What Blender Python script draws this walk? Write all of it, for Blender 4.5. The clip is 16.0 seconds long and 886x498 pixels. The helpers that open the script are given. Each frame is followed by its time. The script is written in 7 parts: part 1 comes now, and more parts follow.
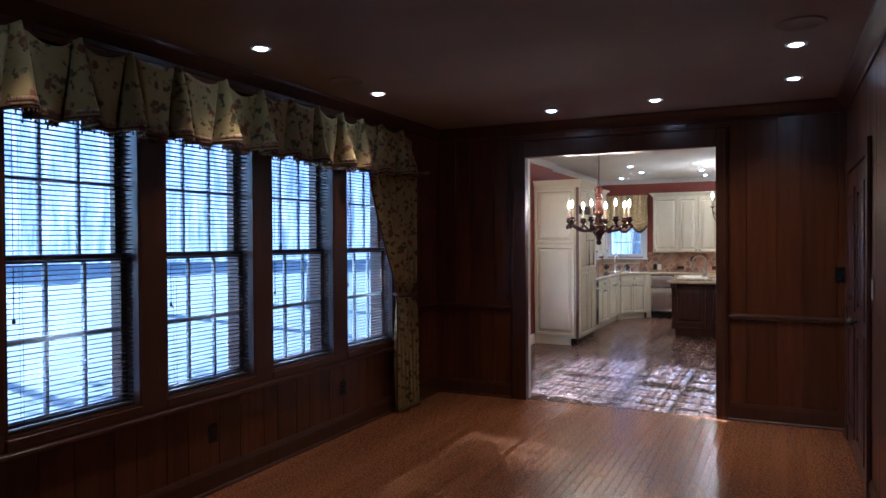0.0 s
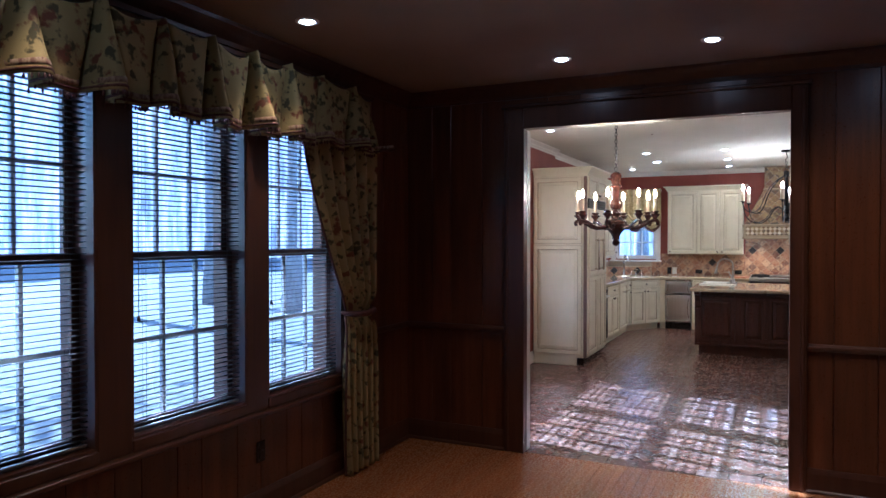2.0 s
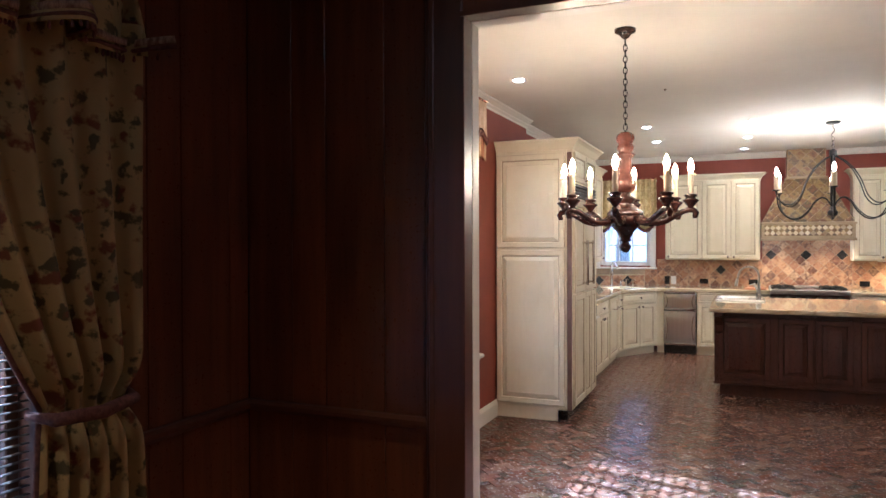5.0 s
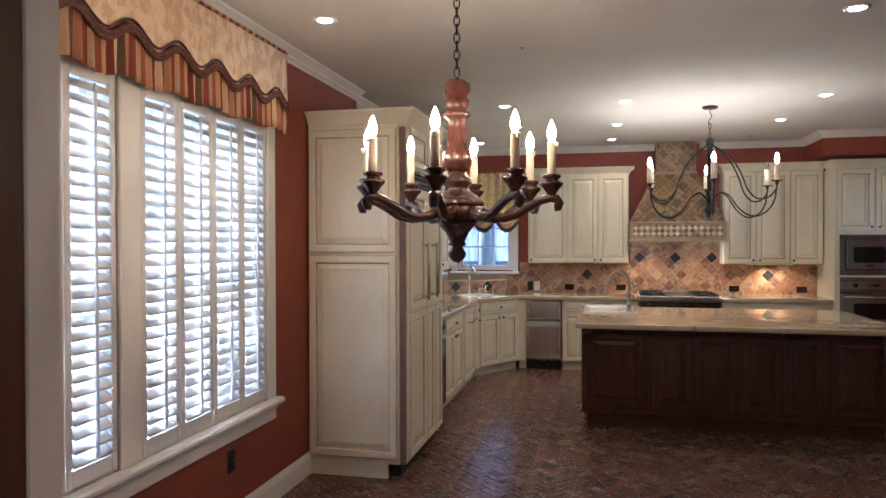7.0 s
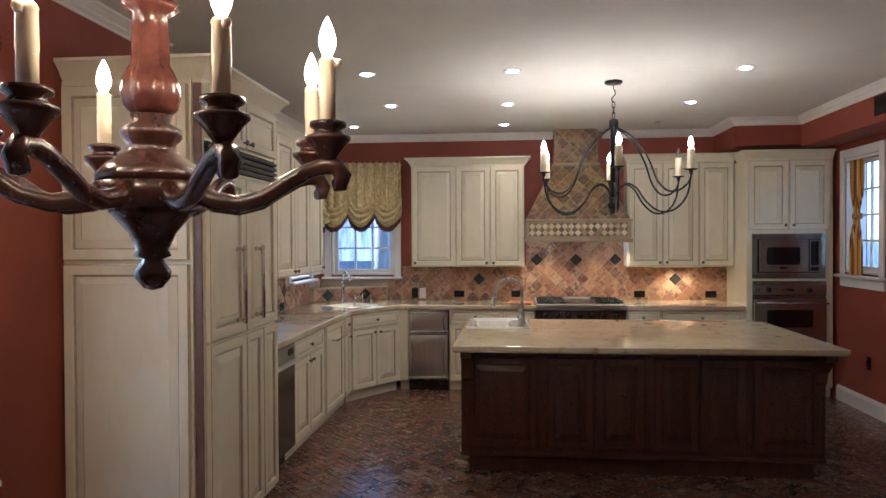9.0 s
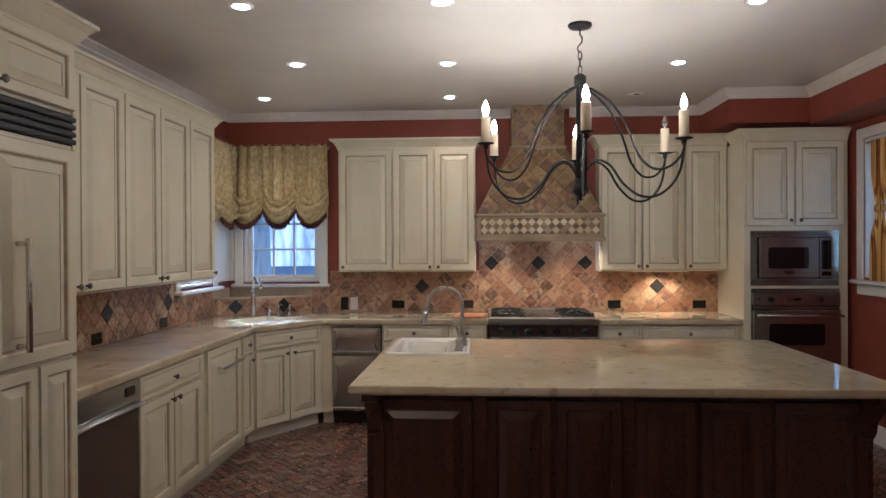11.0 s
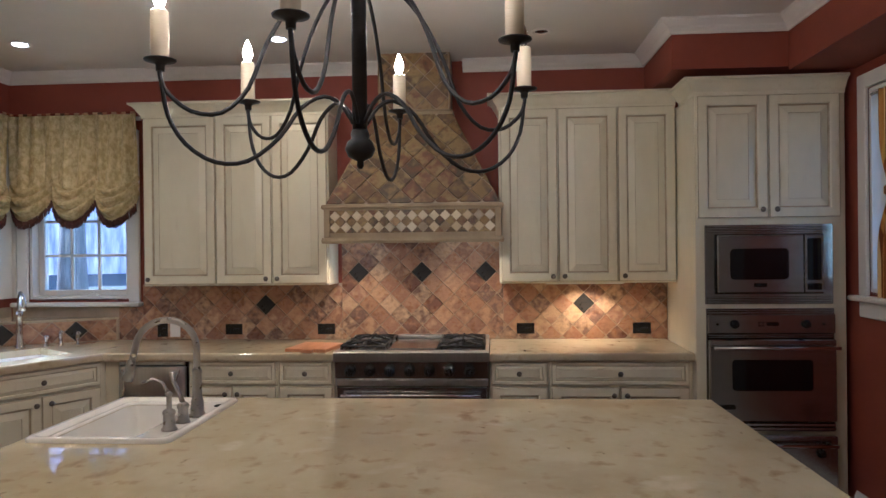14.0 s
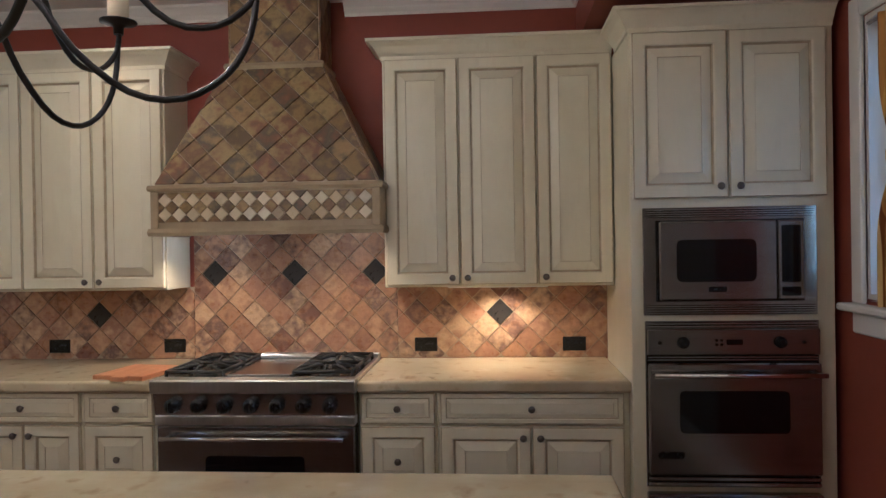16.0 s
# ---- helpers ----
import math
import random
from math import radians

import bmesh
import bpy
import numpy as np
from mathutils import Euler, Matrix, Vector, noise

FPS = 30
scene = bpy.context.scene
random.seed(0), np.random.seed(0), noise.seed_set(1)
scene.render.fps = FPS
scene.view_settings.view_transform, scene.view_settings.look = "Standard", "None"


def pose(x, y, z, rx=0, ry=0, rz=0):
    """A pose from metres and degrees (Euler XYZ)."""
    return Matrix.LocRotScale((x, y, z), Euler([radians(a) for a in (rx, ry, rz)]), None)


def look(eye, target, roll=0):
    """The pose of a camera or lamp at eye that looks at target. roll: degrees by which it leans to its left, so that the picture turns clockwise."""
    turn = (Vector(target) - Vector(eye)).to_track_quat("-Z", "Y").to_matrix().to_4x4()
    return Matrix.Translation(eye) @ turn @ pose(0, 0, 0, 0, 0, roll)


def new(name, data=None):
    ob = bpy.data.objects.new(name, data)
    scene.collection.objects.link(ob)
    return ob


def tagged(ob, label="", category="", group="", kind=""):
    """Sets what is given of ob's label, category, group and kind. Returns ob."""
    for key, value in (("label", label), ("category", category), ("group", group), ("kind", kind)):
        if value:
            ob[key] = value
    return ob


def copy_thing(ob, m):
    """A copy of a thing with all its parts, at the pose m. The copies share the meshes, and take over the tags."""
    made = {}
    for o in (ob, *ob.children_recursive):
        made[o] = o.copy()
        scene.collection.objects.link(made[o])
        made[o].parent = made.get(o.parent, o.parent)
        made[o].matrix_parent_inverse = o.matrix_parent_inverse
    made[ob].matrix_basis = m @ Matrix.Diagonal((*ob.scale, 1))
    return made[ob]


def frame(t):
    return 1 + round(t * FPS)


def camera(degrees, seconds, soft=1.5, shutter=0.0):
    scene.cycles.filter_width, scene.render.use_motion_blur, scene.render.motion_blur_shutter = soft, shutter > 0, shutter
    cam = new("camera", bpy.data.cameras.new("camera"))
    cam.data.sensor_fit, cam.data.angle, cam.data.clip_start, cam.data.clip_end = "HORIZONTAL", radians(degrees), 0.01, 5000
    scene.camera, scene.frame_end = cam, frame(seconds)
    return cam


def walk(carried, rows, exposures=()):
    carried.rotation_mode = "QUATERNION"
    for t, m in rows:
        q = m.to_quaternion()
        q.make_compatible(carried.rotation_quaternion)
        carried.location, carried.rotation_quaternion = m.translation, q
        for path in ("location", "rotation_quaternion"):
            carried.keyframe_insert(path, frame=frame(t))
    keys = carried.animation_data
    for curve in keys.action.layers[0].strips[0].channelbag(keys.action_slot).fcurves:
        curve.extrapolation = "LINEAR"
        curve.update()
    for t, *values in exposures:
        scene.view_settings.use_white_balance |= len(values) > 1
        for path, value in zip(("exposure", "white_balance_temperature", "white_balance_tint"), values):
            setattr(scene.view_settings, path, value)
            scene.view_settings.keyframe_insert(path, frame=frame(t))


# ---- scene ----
# camera and walk: seconds, x, y, z, yaw, pitch, roll
cam = camera(64.76, 16.0)
ROWS = [
    (0.0, 0.097, 0.089, 1.569, 25.79, -0.71, 0.34),
    (0.5, -0.009, 0.486, 1.558, 25.59, -0.84, 0.18),
    (1.0, -0.160, 0.899, 1.550, 25.45, -0.82, -0.01),
    (1.5, -0.326, 1.302, 1.563, 25.64, -0.89, -0.04),
    (2.0, -0.488, 1.736, 1.569, 25.49, -0.82, 0.00),
    (2.5, -0.667, 2.173, 1.573, 25.54, -0.92, -0.02),
    (3.0, -0.799, 2.610, 1.579, 26.03, -1.10, -0.07),
    (3.2, -0.838, 2.760, 1.572, 25.93, -0.92, 0.07),
    (5.3, -1.256, 4.506, 1.567, 21.60, -0.55, 0.20),
    (5.5, -1.255, 4.663, 1.573, 20.29, -0.53, 0.24),
    (6.0, -1.269, 5.055, 1.575, 16.78, -0.60, 0.31),
    (6.5, -1.286, 5.420, 1.579, 14.49, -0.63, 0.26),
    (7.0, -1.317, 5.795, 1.583, 12.85, -0.64, 0.13),
    (7.5, -1.267, 6.126, 1.591, 11.63, -0.73, 0.28),
    (8.0, -1.205, 6.459, 1.601, 9.79, -0.74, 0.23),
    (8.5, -1.182, 6.766, 1.610, 7.57, -0.73, 0.15),
    (9.0, -1.148, 7.093, 1.598, 5.54, -0.74, 0.28),
    (9.2, -1.137, 7.190, 1.590, 4.94, -0.74, 0.33),
    (11.5, -0.778, 8.835, 1.542, 3.51, -0.31, 0.29),
    (12.0, -0.617, 9.114, 1.545, 3.61, -0.38, 0.32),
    (12.5, -0.457, 9.395, 1.558, 3.42, -0.39, 0.28),
    (13.0, -0.347, 9.718, 1.546, 3.22, -0.30, 0.33),
    (13.5, -0.154, 10.029, 1.548, 3.54, -0.28, 0.53),
    (14.0, 0.054, 10.303, 1.536, 3.99, -0.13, 0.65),
    (14.5, 0.156, 10.610, 1.531, 3.54, -0.28, 0.57),
    (15.0, 0.323, 10.899, 1.535, 3.98, -0.29, 0.59),
    (15.5, 0.489, 11.156, 1.523, 3.93, -0.27, 0.68),
    (16.0, 0.647, 11.387, 1.503, 4.30, -0.30, 0.91),
]
EXPOSURES = [(0.0, 2.75, 4050, 8), (3.2, 2.8, 4050, 8), (5.5, 3.35, 4500, 8), (6.3, 2.95, 4500, 8), (7.0, 2.58, 4450, 8), (7.6, 2.36, 4450, 8), (9.0, 2.45, 4450, 8), (11.5, 2.22, 4430, 8), (16.0, 2.17, 4450, 8)]
walk(cam, [(t, pose(x, y, z, 90 + pitch, roll, yaw)) for t, x, y, z, yaw, pitch, roll in ROWS], EXPOSURES)
# strengths of the lights
SKY, SUN_W, BULB_E, BULB2_E, CAN_E = 0.15, 4.0, 44.0, 95.0, 6.0
CAN_W, DEN_W, HOOD_W = 3.4, 3.9, 3.3

# ---------------------------------------------------------------- world, sun, exposure
SUN = Vector((1.39, -0.32, -1.0)).normalized()
world = bpy.data.worlds.new("world")
scene.world = world
world.use_nodes = True
wn = world.node_tree
sky = wn.nodes.new("ShaderNodeTexSky")
sky.sky_type = "NISHITA"
sky.sun_disc = False
sky.sun_elevation = math.asin(-SUN.z)
sky.sun_rotation = math.atan2(-SUN.x, -SUN.y)
wn.nodes["Background"].inputs[1].default_value = SKY
wn.links.new(sky.outputs[0], wn.nodes["Background"].inputs[0])


def lamp(name, kind, m, watts, colour, **more):
    data = bpy.data.lights.new(name, kind)
    data.energy, data.color = watts, colour
    if "size" in more:
        data.shadow_soft_size = more["size"]
    if "cone" in more:
        data.spot_size, data.spot_blend = radians(more["cone"]), more.get("blend", 0.6)
    if "angle" in more:
        data.angle = radians(more["angle"])
    ob = new(name, data)
    ob.matrix_world = m
    return ob


lamp("sun", "SUN", look((0, 0, 20), tuple(Vector((0, 0, 20)) + SUN)), SUN_W, (1.0, 0.98, 0.95), angle=0.5)

# ---------------------------------------------------------------- materials


def rgb(h):
    c = [int(h[k:k + 2], 16) / 255 for k in (0, 2, 4)]
    return tuple(v / 12.92 if v <= 0.04045 else ((v + 0.055) / 1.055) ** 2.4 for v in c) + (1,)


def mat(name, a, b=None, rough=0.5, metal=0.0, scale=(6, 6, 6), fine=60.0, bump=0.1, dist=0.002, per=0.0, island=0.0, coat=0.0, rvar=0.1, spec=0.5, detail=4.0, contrast=0.35):
    """Two tones mixed by a broad noise, with a fine noise for relief and gloss; per and island vary the tone from piece to piece."""
    m = bpy.data.materials.new(name)
    m.use_nodes = True
    t = m.node_tree
    n, l = t.nodes, t.links
    bs = n["Principled BSDF"]
    bs.inputs["Metallic"].default_value = metal
    bs.inputs["Coat Weight"].default_value = coat
    bs.inputs["Coat Roughness"].default_value = 0.12
    bs.inputs["Specular IOR Level"].default_value = spec
    tc = n.new("ShaderNodeTexCoord")
    mp = n.new("ShaderNodeMapping")
    mp.inputs["Scale"].default_value = scale
    l.new(tc.outputs["Object"], mp.inputs["Vector"])
    ns = n.new("ShaderNodeTexNoise")
    ns.inputs["Scale"].default_value = 1.0
    ns.inputs["Detail"].default_value = detail
    ns.inputs["Roughness"].default_value = 0.65
    vec = mp.outputs["Vector"]
    rnd = None
    if per or island:
        src = n.new("ShaderNodeObjectInfo").outputs["Random"] if per else n.new("ShaderNodeNewGeometry").outputs["Random Per Island"]
        rnd = src
        add = n.new("ShaderNodeVectorMath")
        add.operation = "ADD"
        mul = n.new("ShaderNodeVectorMath")
        mul.operation = "MULTIPLY"
        mul.inputs[1].default_value = (37.0, 61.0, 17.0)
        l.new(src, mul.inputs[0])
        l.new(vec, add.inputs[0])
        l.new(mul.outputs[0], add.inputs[1])
        vec = add.outputs[0]
    l.new(vec, ns.inputs["Vector"])
    rp = n.new("ShaderNodeValToRGB")
    rp.color_ramp.elements[0].position = 0.5 - contrast / 2
    rp.color_ramp.elements[1].position = 0.5 + contrast / 2
    rp.color_ramp.elements[0].color = a
    rp.color_ramp.elements[1].color = b or a
    l.new(ns.outputs["Fac"], rp.inputs["Fac"])
    col = rp.outputs["Color"]
    if rnd is not None:
        hs = n.new("ShaderNodeHueSaturation")
        mr = n.new("ShaderNodeMapRange")
        k = per or island
        mr.inputs["To Min"].default_value, mr.inputs["To Max"].default_value = 1 - k, 1 + k
        l.new(rnd, mr.inputs["Value"])
        l.new(mr.outputs[0], hs.inputs["Value"])
        l.new(col, hs.inputs["Color"])
        col = hs.outputs["Color"]
    l.new(col, bs.inputs["Base Color"])
    fn = n.new("ShaderNodeTexNoise")
    fn.inputs["Scale"].default_value = fine
    fn.inputs["Detail"].default_value = 3.0
    l.new(tc.outputs["Object"], fn.inputs["Vector"])
    rr = n.new("ShaderNodeMapRange")
    rr.inputs["To Min"].default_value, rr.inputs["To Max"].default_value = max(0.02, rough - rvar), min(1, rough + rvar)
    l.new(fn.outputs["Fac"], rr.inputs["Value"])
    l.new(rr.outputs[0], bs.inputs["Roughness"])
    if bump:
        bp = n.new("ShaderNodeBump")
        bp.inputs["Strength"].default_value = bump
        bp.inputs["Distance"].default_value = dist
        l.new(fn.outputs["Fac"], bp.inputs["Height"])
        l.new(bp.outputs[0], bs.inputs["Normal"])
    return m


def palette(name, colours, rough, fine=30.0, bump=0.3, dist=0.004, per=True, scale=14.0, spec=0.5, blotch=0.55):
    """Pieces of several colours, chosen piece by piece, with blotches inside each."""
    m = bpy.data.materials.new(name)
    m.use_nodes = True
    t = m.node_tree
    n, l = t.nodes, t.links
    bs = n["Principled BSDF"]
    bs.inputs["Specular IOR Level"].default_value = spec
    src = n.new("ShaderNodeObjectInfo").outputs["Random"] if per else n.new("ShaderNodeNewGeometry").outputs["Random Per Island"]
    tc = n.new("ShaderNodeTexCoord")
    mul = n.new("ShaderNodeVectorMath")
    mul.operation = "MULTIPLY_ADD"
    mul.inputs[1].default_value = (37.0, 61.0, 17.0)
    l.new(src, mul.inputs[0])
    l.new(tc.outputs["Object"], mul.inputs[2])
    ns = n.new("ShaderNodeTexNoise")
    ns.inputs["Scale"].default_value = scale
    ns.inputs["Detail"].default_value = 5.0
    l.new(mul.outputs[0], ns.inputs["Vector"])
    fac = n.new("ShaderNodeMath")
    fac.operation = "MULTIPLY_ADD"
    fac.inputs[1].default_value = blotch
    sub = n.new("ShaderNodeMath")
    sub.operation = "SUBTRACT"
    sub.inputs[1].default_value = 0.5
    l.new(ns.outputs["Fac"], sub.inputs[0])
    l.new(sub.outputs[0], fac.inputs[0])
    l.new(src, fac.inputs[2])
    rp = n.new("ShaderNodeValToRGB")
    e = rp.color_ramp.elements
    for k, c in enumerate(colours):
        at = k / (len(colours) - 1)
        if k == 0:
            q = e[0]
        elif k == len(colours) - 1:
            q = e[len(e) - 1]
        else:
            q = e.new(at)
        q.position, q.color = at, c
    l.new(fac.outputs[0], rp.inputs["Fac"])
    l.new(rp.outputs["Color"], bs.inputs["Base Color"])
    fn = n.new("ShaderNodeTexNoise")
    fn.inputs["Scale"].default_value = fine
    fn.inputs["Detail"].default_value = 4.0
    l.new(mul.outputs[0], fn.inputs["Vector"])
    rr = n.new("ShaderNodeMapRange")
    rr.inputs["To Min"].default_value, rr.inputs["To Max"].default_value = max(0.05, rough - 0.15), rough + 0.15
    l.new(fn.outputs["Fac"], rr.inputs["Value"])
    l.new(rr.outputs[0], bs.inputs["Roughness"])
    bp = n.new("ShaderNodeBump")
    bp.inputs["Strength"].default_value = bump
    bp.inputs["Distance"].default_value = dist
    l.new(fn.outputs["Fac"], bp.inputs["Height"])
    l.new(bp.outputs[0], bs.inputs["Normal"])
    return m


def glow(name, colour, strength):
    m = bpy.data.materials.new(name)
    m.use_nodes = True
    bs = m.node_tree.nodes["Principled BSDF"]
    bs.inputs["Base Color"].default_value = (0.8, 0.8, 0.8, 1)
    bs.inputs["Emission Color"].default_value = colour
    bs.inputs["Emission Strength"].default_value = strength
    return m


def clear(name, tint=(1, 1, 1, 1), rough=0.0):
    m = bpy.data.materials.new(name)
    m.use_nodes = True
    bs = m.node_tree.nodes["Principled BSDF"]
    bs.inputs["Base Color"].default_value = tint
    bs.inputs["Transmission Weight"].default_value = 1.0
    bs.inputs["Roughness"].default_value = rough
    bs.inputs["IOR"].default_value = 1.45
    return m


def printed(name, ground, flower, leaf, rough=0.9, size=9.0, stripe=None):
    """Woven cloth: a ground with scattered flowers and leaves, or with stripes."""
    m = mat(name, ground, tuple(c * 0.85 for c in ground[:3]) + (1,), rough, scale=(5, 5, 5), fine=320, bump=0.25, dist=0.001, spec=0.2)
    n, l = m.node_tree.nodes, m.node_tree.links
    bs = n["Principled BSDF"]
    base = bs.inputs["Base Color"].links[0].from_socket
    tc = n.new("ShaderNodeTexCoord")
    for k, (colour, sc, lo, hi) in enumerate(((leaf, size * 1.35, 0.56, 0.625), (flower, size, 0.58, 0.65))):
        ns = n.new("ShaderNodeTexNoise")
        ns.inputs["Scale"].default_value = sc
        ns.inputs["Detail"].default_value = 5.0
        mp = n.new("ShaderNodeMapping")
        mp.inputs["Location"].default_value = (k * 7.3, k * 3.1, k * 5.7)
        l.new(tc.outputs["Object"], mp.inputs["Vector"])
        l.new(mp.outputs[0], ns.inputs["Vector"])
        mr = n.new("ShaderNodeMapRange")
        mr.inputs["From Min"].default_value, mr.inputs["From Max"].default_value = lo, hi
        l.new(ns.outputs["Fac"], mr.inputs["Value"])
        mx = n.new("ShaderNodeMix")
        mx.data_type = "RGBA"
        l.new(mr.outputs[0], mx.inputs["Factor"])
        l.new(base, mx.inputs["A"])
        mx.inputs["B"].default_value = colour
        base = mx.outputs["Result"]
    l.new(base, bs.inputs["Base Color"])
    return m


def striped(name, colours, axis, period, rough=0.9):
    """Cloth with soft stripes across one axis."""
    m = bpy.data.materials.new(name)
    m.use_nodes = True
    n, l = m.node_tree.nodes, m.node_tree.links
    bs = n["Principled BSDF"]
    bs.inputs["Roughness"].default_value = rough
    bs.inputs["Specular IOR Level"].default_value = 0.2
    tc = n.new("ShaderNodeTexCoord")
    sp = n.new("ShaderNodeSeparateXYZ")
    l.new(tc.outputs["Object"], sp.inputs[0])
    mo = n.new("ShaderNodeMath")
    mo.operation = "MULTIPLY"
    mo.inputs[1].default_value = 1 / period
    l.new(sp.outputs[axis], mo.inputs[0])
    fr = n.new("ShaderNodeMath")
    fr.operation = "FRACT"
    l.new(mo.outputs[0], fr.inputs[0])
    rp = n.new("ShaderNodeValToRGB")
    rp.color_ramp.interpolation = "CONSTANT"
    e = rp.color_ramp.elements
    e[0].color = colours[0]
    e[1].position, e[1].color = 1 / len(colours), colours[1]
    for k, c in enumerate(colours[2:], 2):
        q = e.new(k / len(colours))
        q.color = c
    l.new(fr.outputs[0], rp.inputs["Fac"])
    l.new(rp.outputs["Color"], bs.inputs["Base Color"])
    fn = n.new("ShaderNodeTexNoise")
    fn.inputs["Scale"].default_value = 300
    l.new(tc.outputs["Object"], fn.inputs["Vector"])
    bp = n.new("ShaderNodeBump")
    bp.inputs["Strength"].default_value = 0.3
    bp.inputs["Distance"].default_value = 0.001
    l.new(fn.outputs["Fac"], bp.inputs["Height"])
    l.new(bp.outputs[0], bs.inputs["Normal"])
    return m


def overlay(m, colour, scale, lo, hi, detail=6.0, stretch=(1, 1, 1)):
    """Stains or veins of another colour over a material, where a noise passes a level."""
    n, l = m.node_tree.nodes, m.node_tree.links
    bs = n["Principled BSDF"]
    base = bs.inputs["Base Color"].links[0].from_socket
    tc = n.new("ShaderNodeTexCoord")
    mp = n.new("ShaderNodeMapping")
    mp.inputs["Scale"].default_value = stretch
    mp.inputs["Location"].default_value = (scale, lo * 9, hi * 5)
    ns = n.new("ShaderNodeTexNoise")
    ns.inputs["Scale"].default_value = scale
    ns.inputs["Detail"].default_value = detail
    l.new(tc.outputs["Object"], mp.inputs["Vector"])
    l.new(mp.outputs[0], ns.inputs["Vector"])
    mr = n.new("ShaderNodeMapRange")
    mr.inputs["From Min"].default_value, mr.inputs["From Max"].default_value = lo, hi
    l.new(ns.outputs["Fac"], mr.inputs["Value"])
    mx = n.new("ShaderNodeMix")
    mx.data_type = "RGBA"
    l.new(mr.outputs[0], mx.inputs["Factor"])
    l.new(base, mx.inputs["A"])
    mx.inputs["B"].default_value = colour
    l.new(mx.outputs["Result"], bs.inputs["Base Color"])


PANEL = mat("stained panelling", (0.098, 0.029, 0.009, 1), (0.165, 0.053, 0.015, 1), 0.3, scale=(22, 22, 1.2), fine=90, bump=0.06, per=0.22, rvar=0.08)
TRIMWOOD = mat("stained trim", (0.07, 0.024, 0.011, 1), (0.10, 0.036, 0.015, 1), 0.32, scale=(18, 18, 1.5), fine=90, bump=0.06, rvar=0.08)
ISLANDWOOD = mat("cherry stained island wood", (0.044, 0.0145, 0.0075, 1), (0.078, 0.026, 0.0115, 1), 0.3, scale=(16, 16, 1.4), fine=90, bump=0.08, rvar=0.1)
overlay(PANEL, (0.05, 0.016, 0.006, 1), 1.6, 0.5, 0.75, stretch=(3, 3, 0.4))
OAK = mat("oak strip", (0.27, 0.092, 0.026, 1), (0.35, 0.135, 0.042, 1), 0.27, scale=(30, 2.0, 10), fine=70, bump=0.05, per=0.14, rvar=0.08, coat=0.08)
OAKSTUFF = mat("oak strip joined", (0.27, 0.092, 0.026, 1), (0.35, 0.135, 0.042, 1), 0.27, scale=(30, 2.0, 10), fine=70, bump=0.05, island=0.14, rvar=0.08, coat=0.08)
JOINT = mat("dusty joint", (0.10, 0.07, 0.05, 1), (0.15, 0.11, 0.08, 1), 0.9, fine=120)
SANDJOINT = mat("sandy mortar joint", (0.20, 0.15, 0.115, 1), (0.29, 0.22, 0.17, 1), 0.85, fine=120)
DENCEIL = mat("den ceiling paint", (0.30, 0.235, 0.18, 1), (0.33, 0.26, 0.2, 1), 0.9, scale=(1.5, 1.5, 1.5), fine=140, bump=0.08)
KITCEIL = mat("kitchen ceiling paint", (0.71, 0.69, 0.63, 1), (0.76, 0.74, 0.68, 1), 0.85, scale=(1.5, 1.5, 1.5), fine=140, bump=0.06)
REDWALL = mat("terracotta red wall paint", (0.215, 0.046, 0.024, 1), (0.26, 0.058, 0.030, 1), 0.6, scale=(2.2, 2.2, 2.2), fine=160, bump=0.12)
BEIGE = mat("beige wall tone for steel reflections", (0.30, 0.265, 0.22, 1), (0.34, 0.30, 0.25, 1), 0.6, scale=(2.2, 2.2, 2.2), fine=160, bump=0.12)
WHITE = mat("white trim paint", (0.72, 0.69, 0.63, 1), (0.78, 0.75, 0.70, 1), 0.42, scale=(3, 3, 3), fine=90, bump=0.05)
CREAM = mat("cream glazed cabinet paint", (0.68, 0.625, 0.455, 1), (0.735, 0.685, 0.52, 1), 0.38, scale=(5, 5, 3), fine=90, bump=0.06)
overlay(CREAM, (0.66, 0.60, 0.435, 1), 16.0, 0.58, 0.8, stretch=(2, 2, 0.25))
GLAZE = mat("brown glaze in the grooves", (0.36, 0.285, 0.175, 1), (0.52, 0.44, 0.30, 1), 0.5, scale=(14, 14, 14), fine=90, bump=0.06)
MARBLE = mat("beige marble", (0.47, 0.39, 0.235, 1), (0.65, 0.57, 0.40, 1), 0.03, scale=(3.2, 2.1, 3), fine=26, bump=0, rvar=0.015, detail=9, contrast=0.55)
overlay(MARBLE, (0.30, 0.21, 0.115, 1), 9.0, 0.64, 0.80, stretch=(1, 0.55, 1))
overlay(MARBLE, (0.22, 0.15, 0.08, 1), 19.0, 0.69, 0.78, stretch=(1, 0.7, 1))
overlay(MARBLE, (0.36, 0.265, 0.15, 1), 13.0, 0.58, 0.74, detail=9)
overlay(MARBLE, (0.45, 0.36, 0.22, 1), 2.2, 0.5, 0.68, stretch=(0.6, 1.2, 1))
overlay(MARBLE, (0.74, 0.66, 0.52, 1), 6.0, 0.62, 0.85, stretch=(0.8, 1, 1))
STEEL = mat("brushed stainless steel", (0.52, 0.54, 0.53, 1), (0.6, 0.615, 0.605, 1), 0.22, 1.0, scale=(1, 1, 60), fine=12, bump=0, rvar=0.04)
# STEEL with dim reflections put into a darker base colour.
OVENSTEEL = mat("brushed steel darkened for dim reflections", (0.31, 0.305, 0.30, 1), (0.37, 0.365, 0.36, 1), 0.2, 1.0, scale=(1, 1, 60), fine=12, bump=0, rvar=0.04)
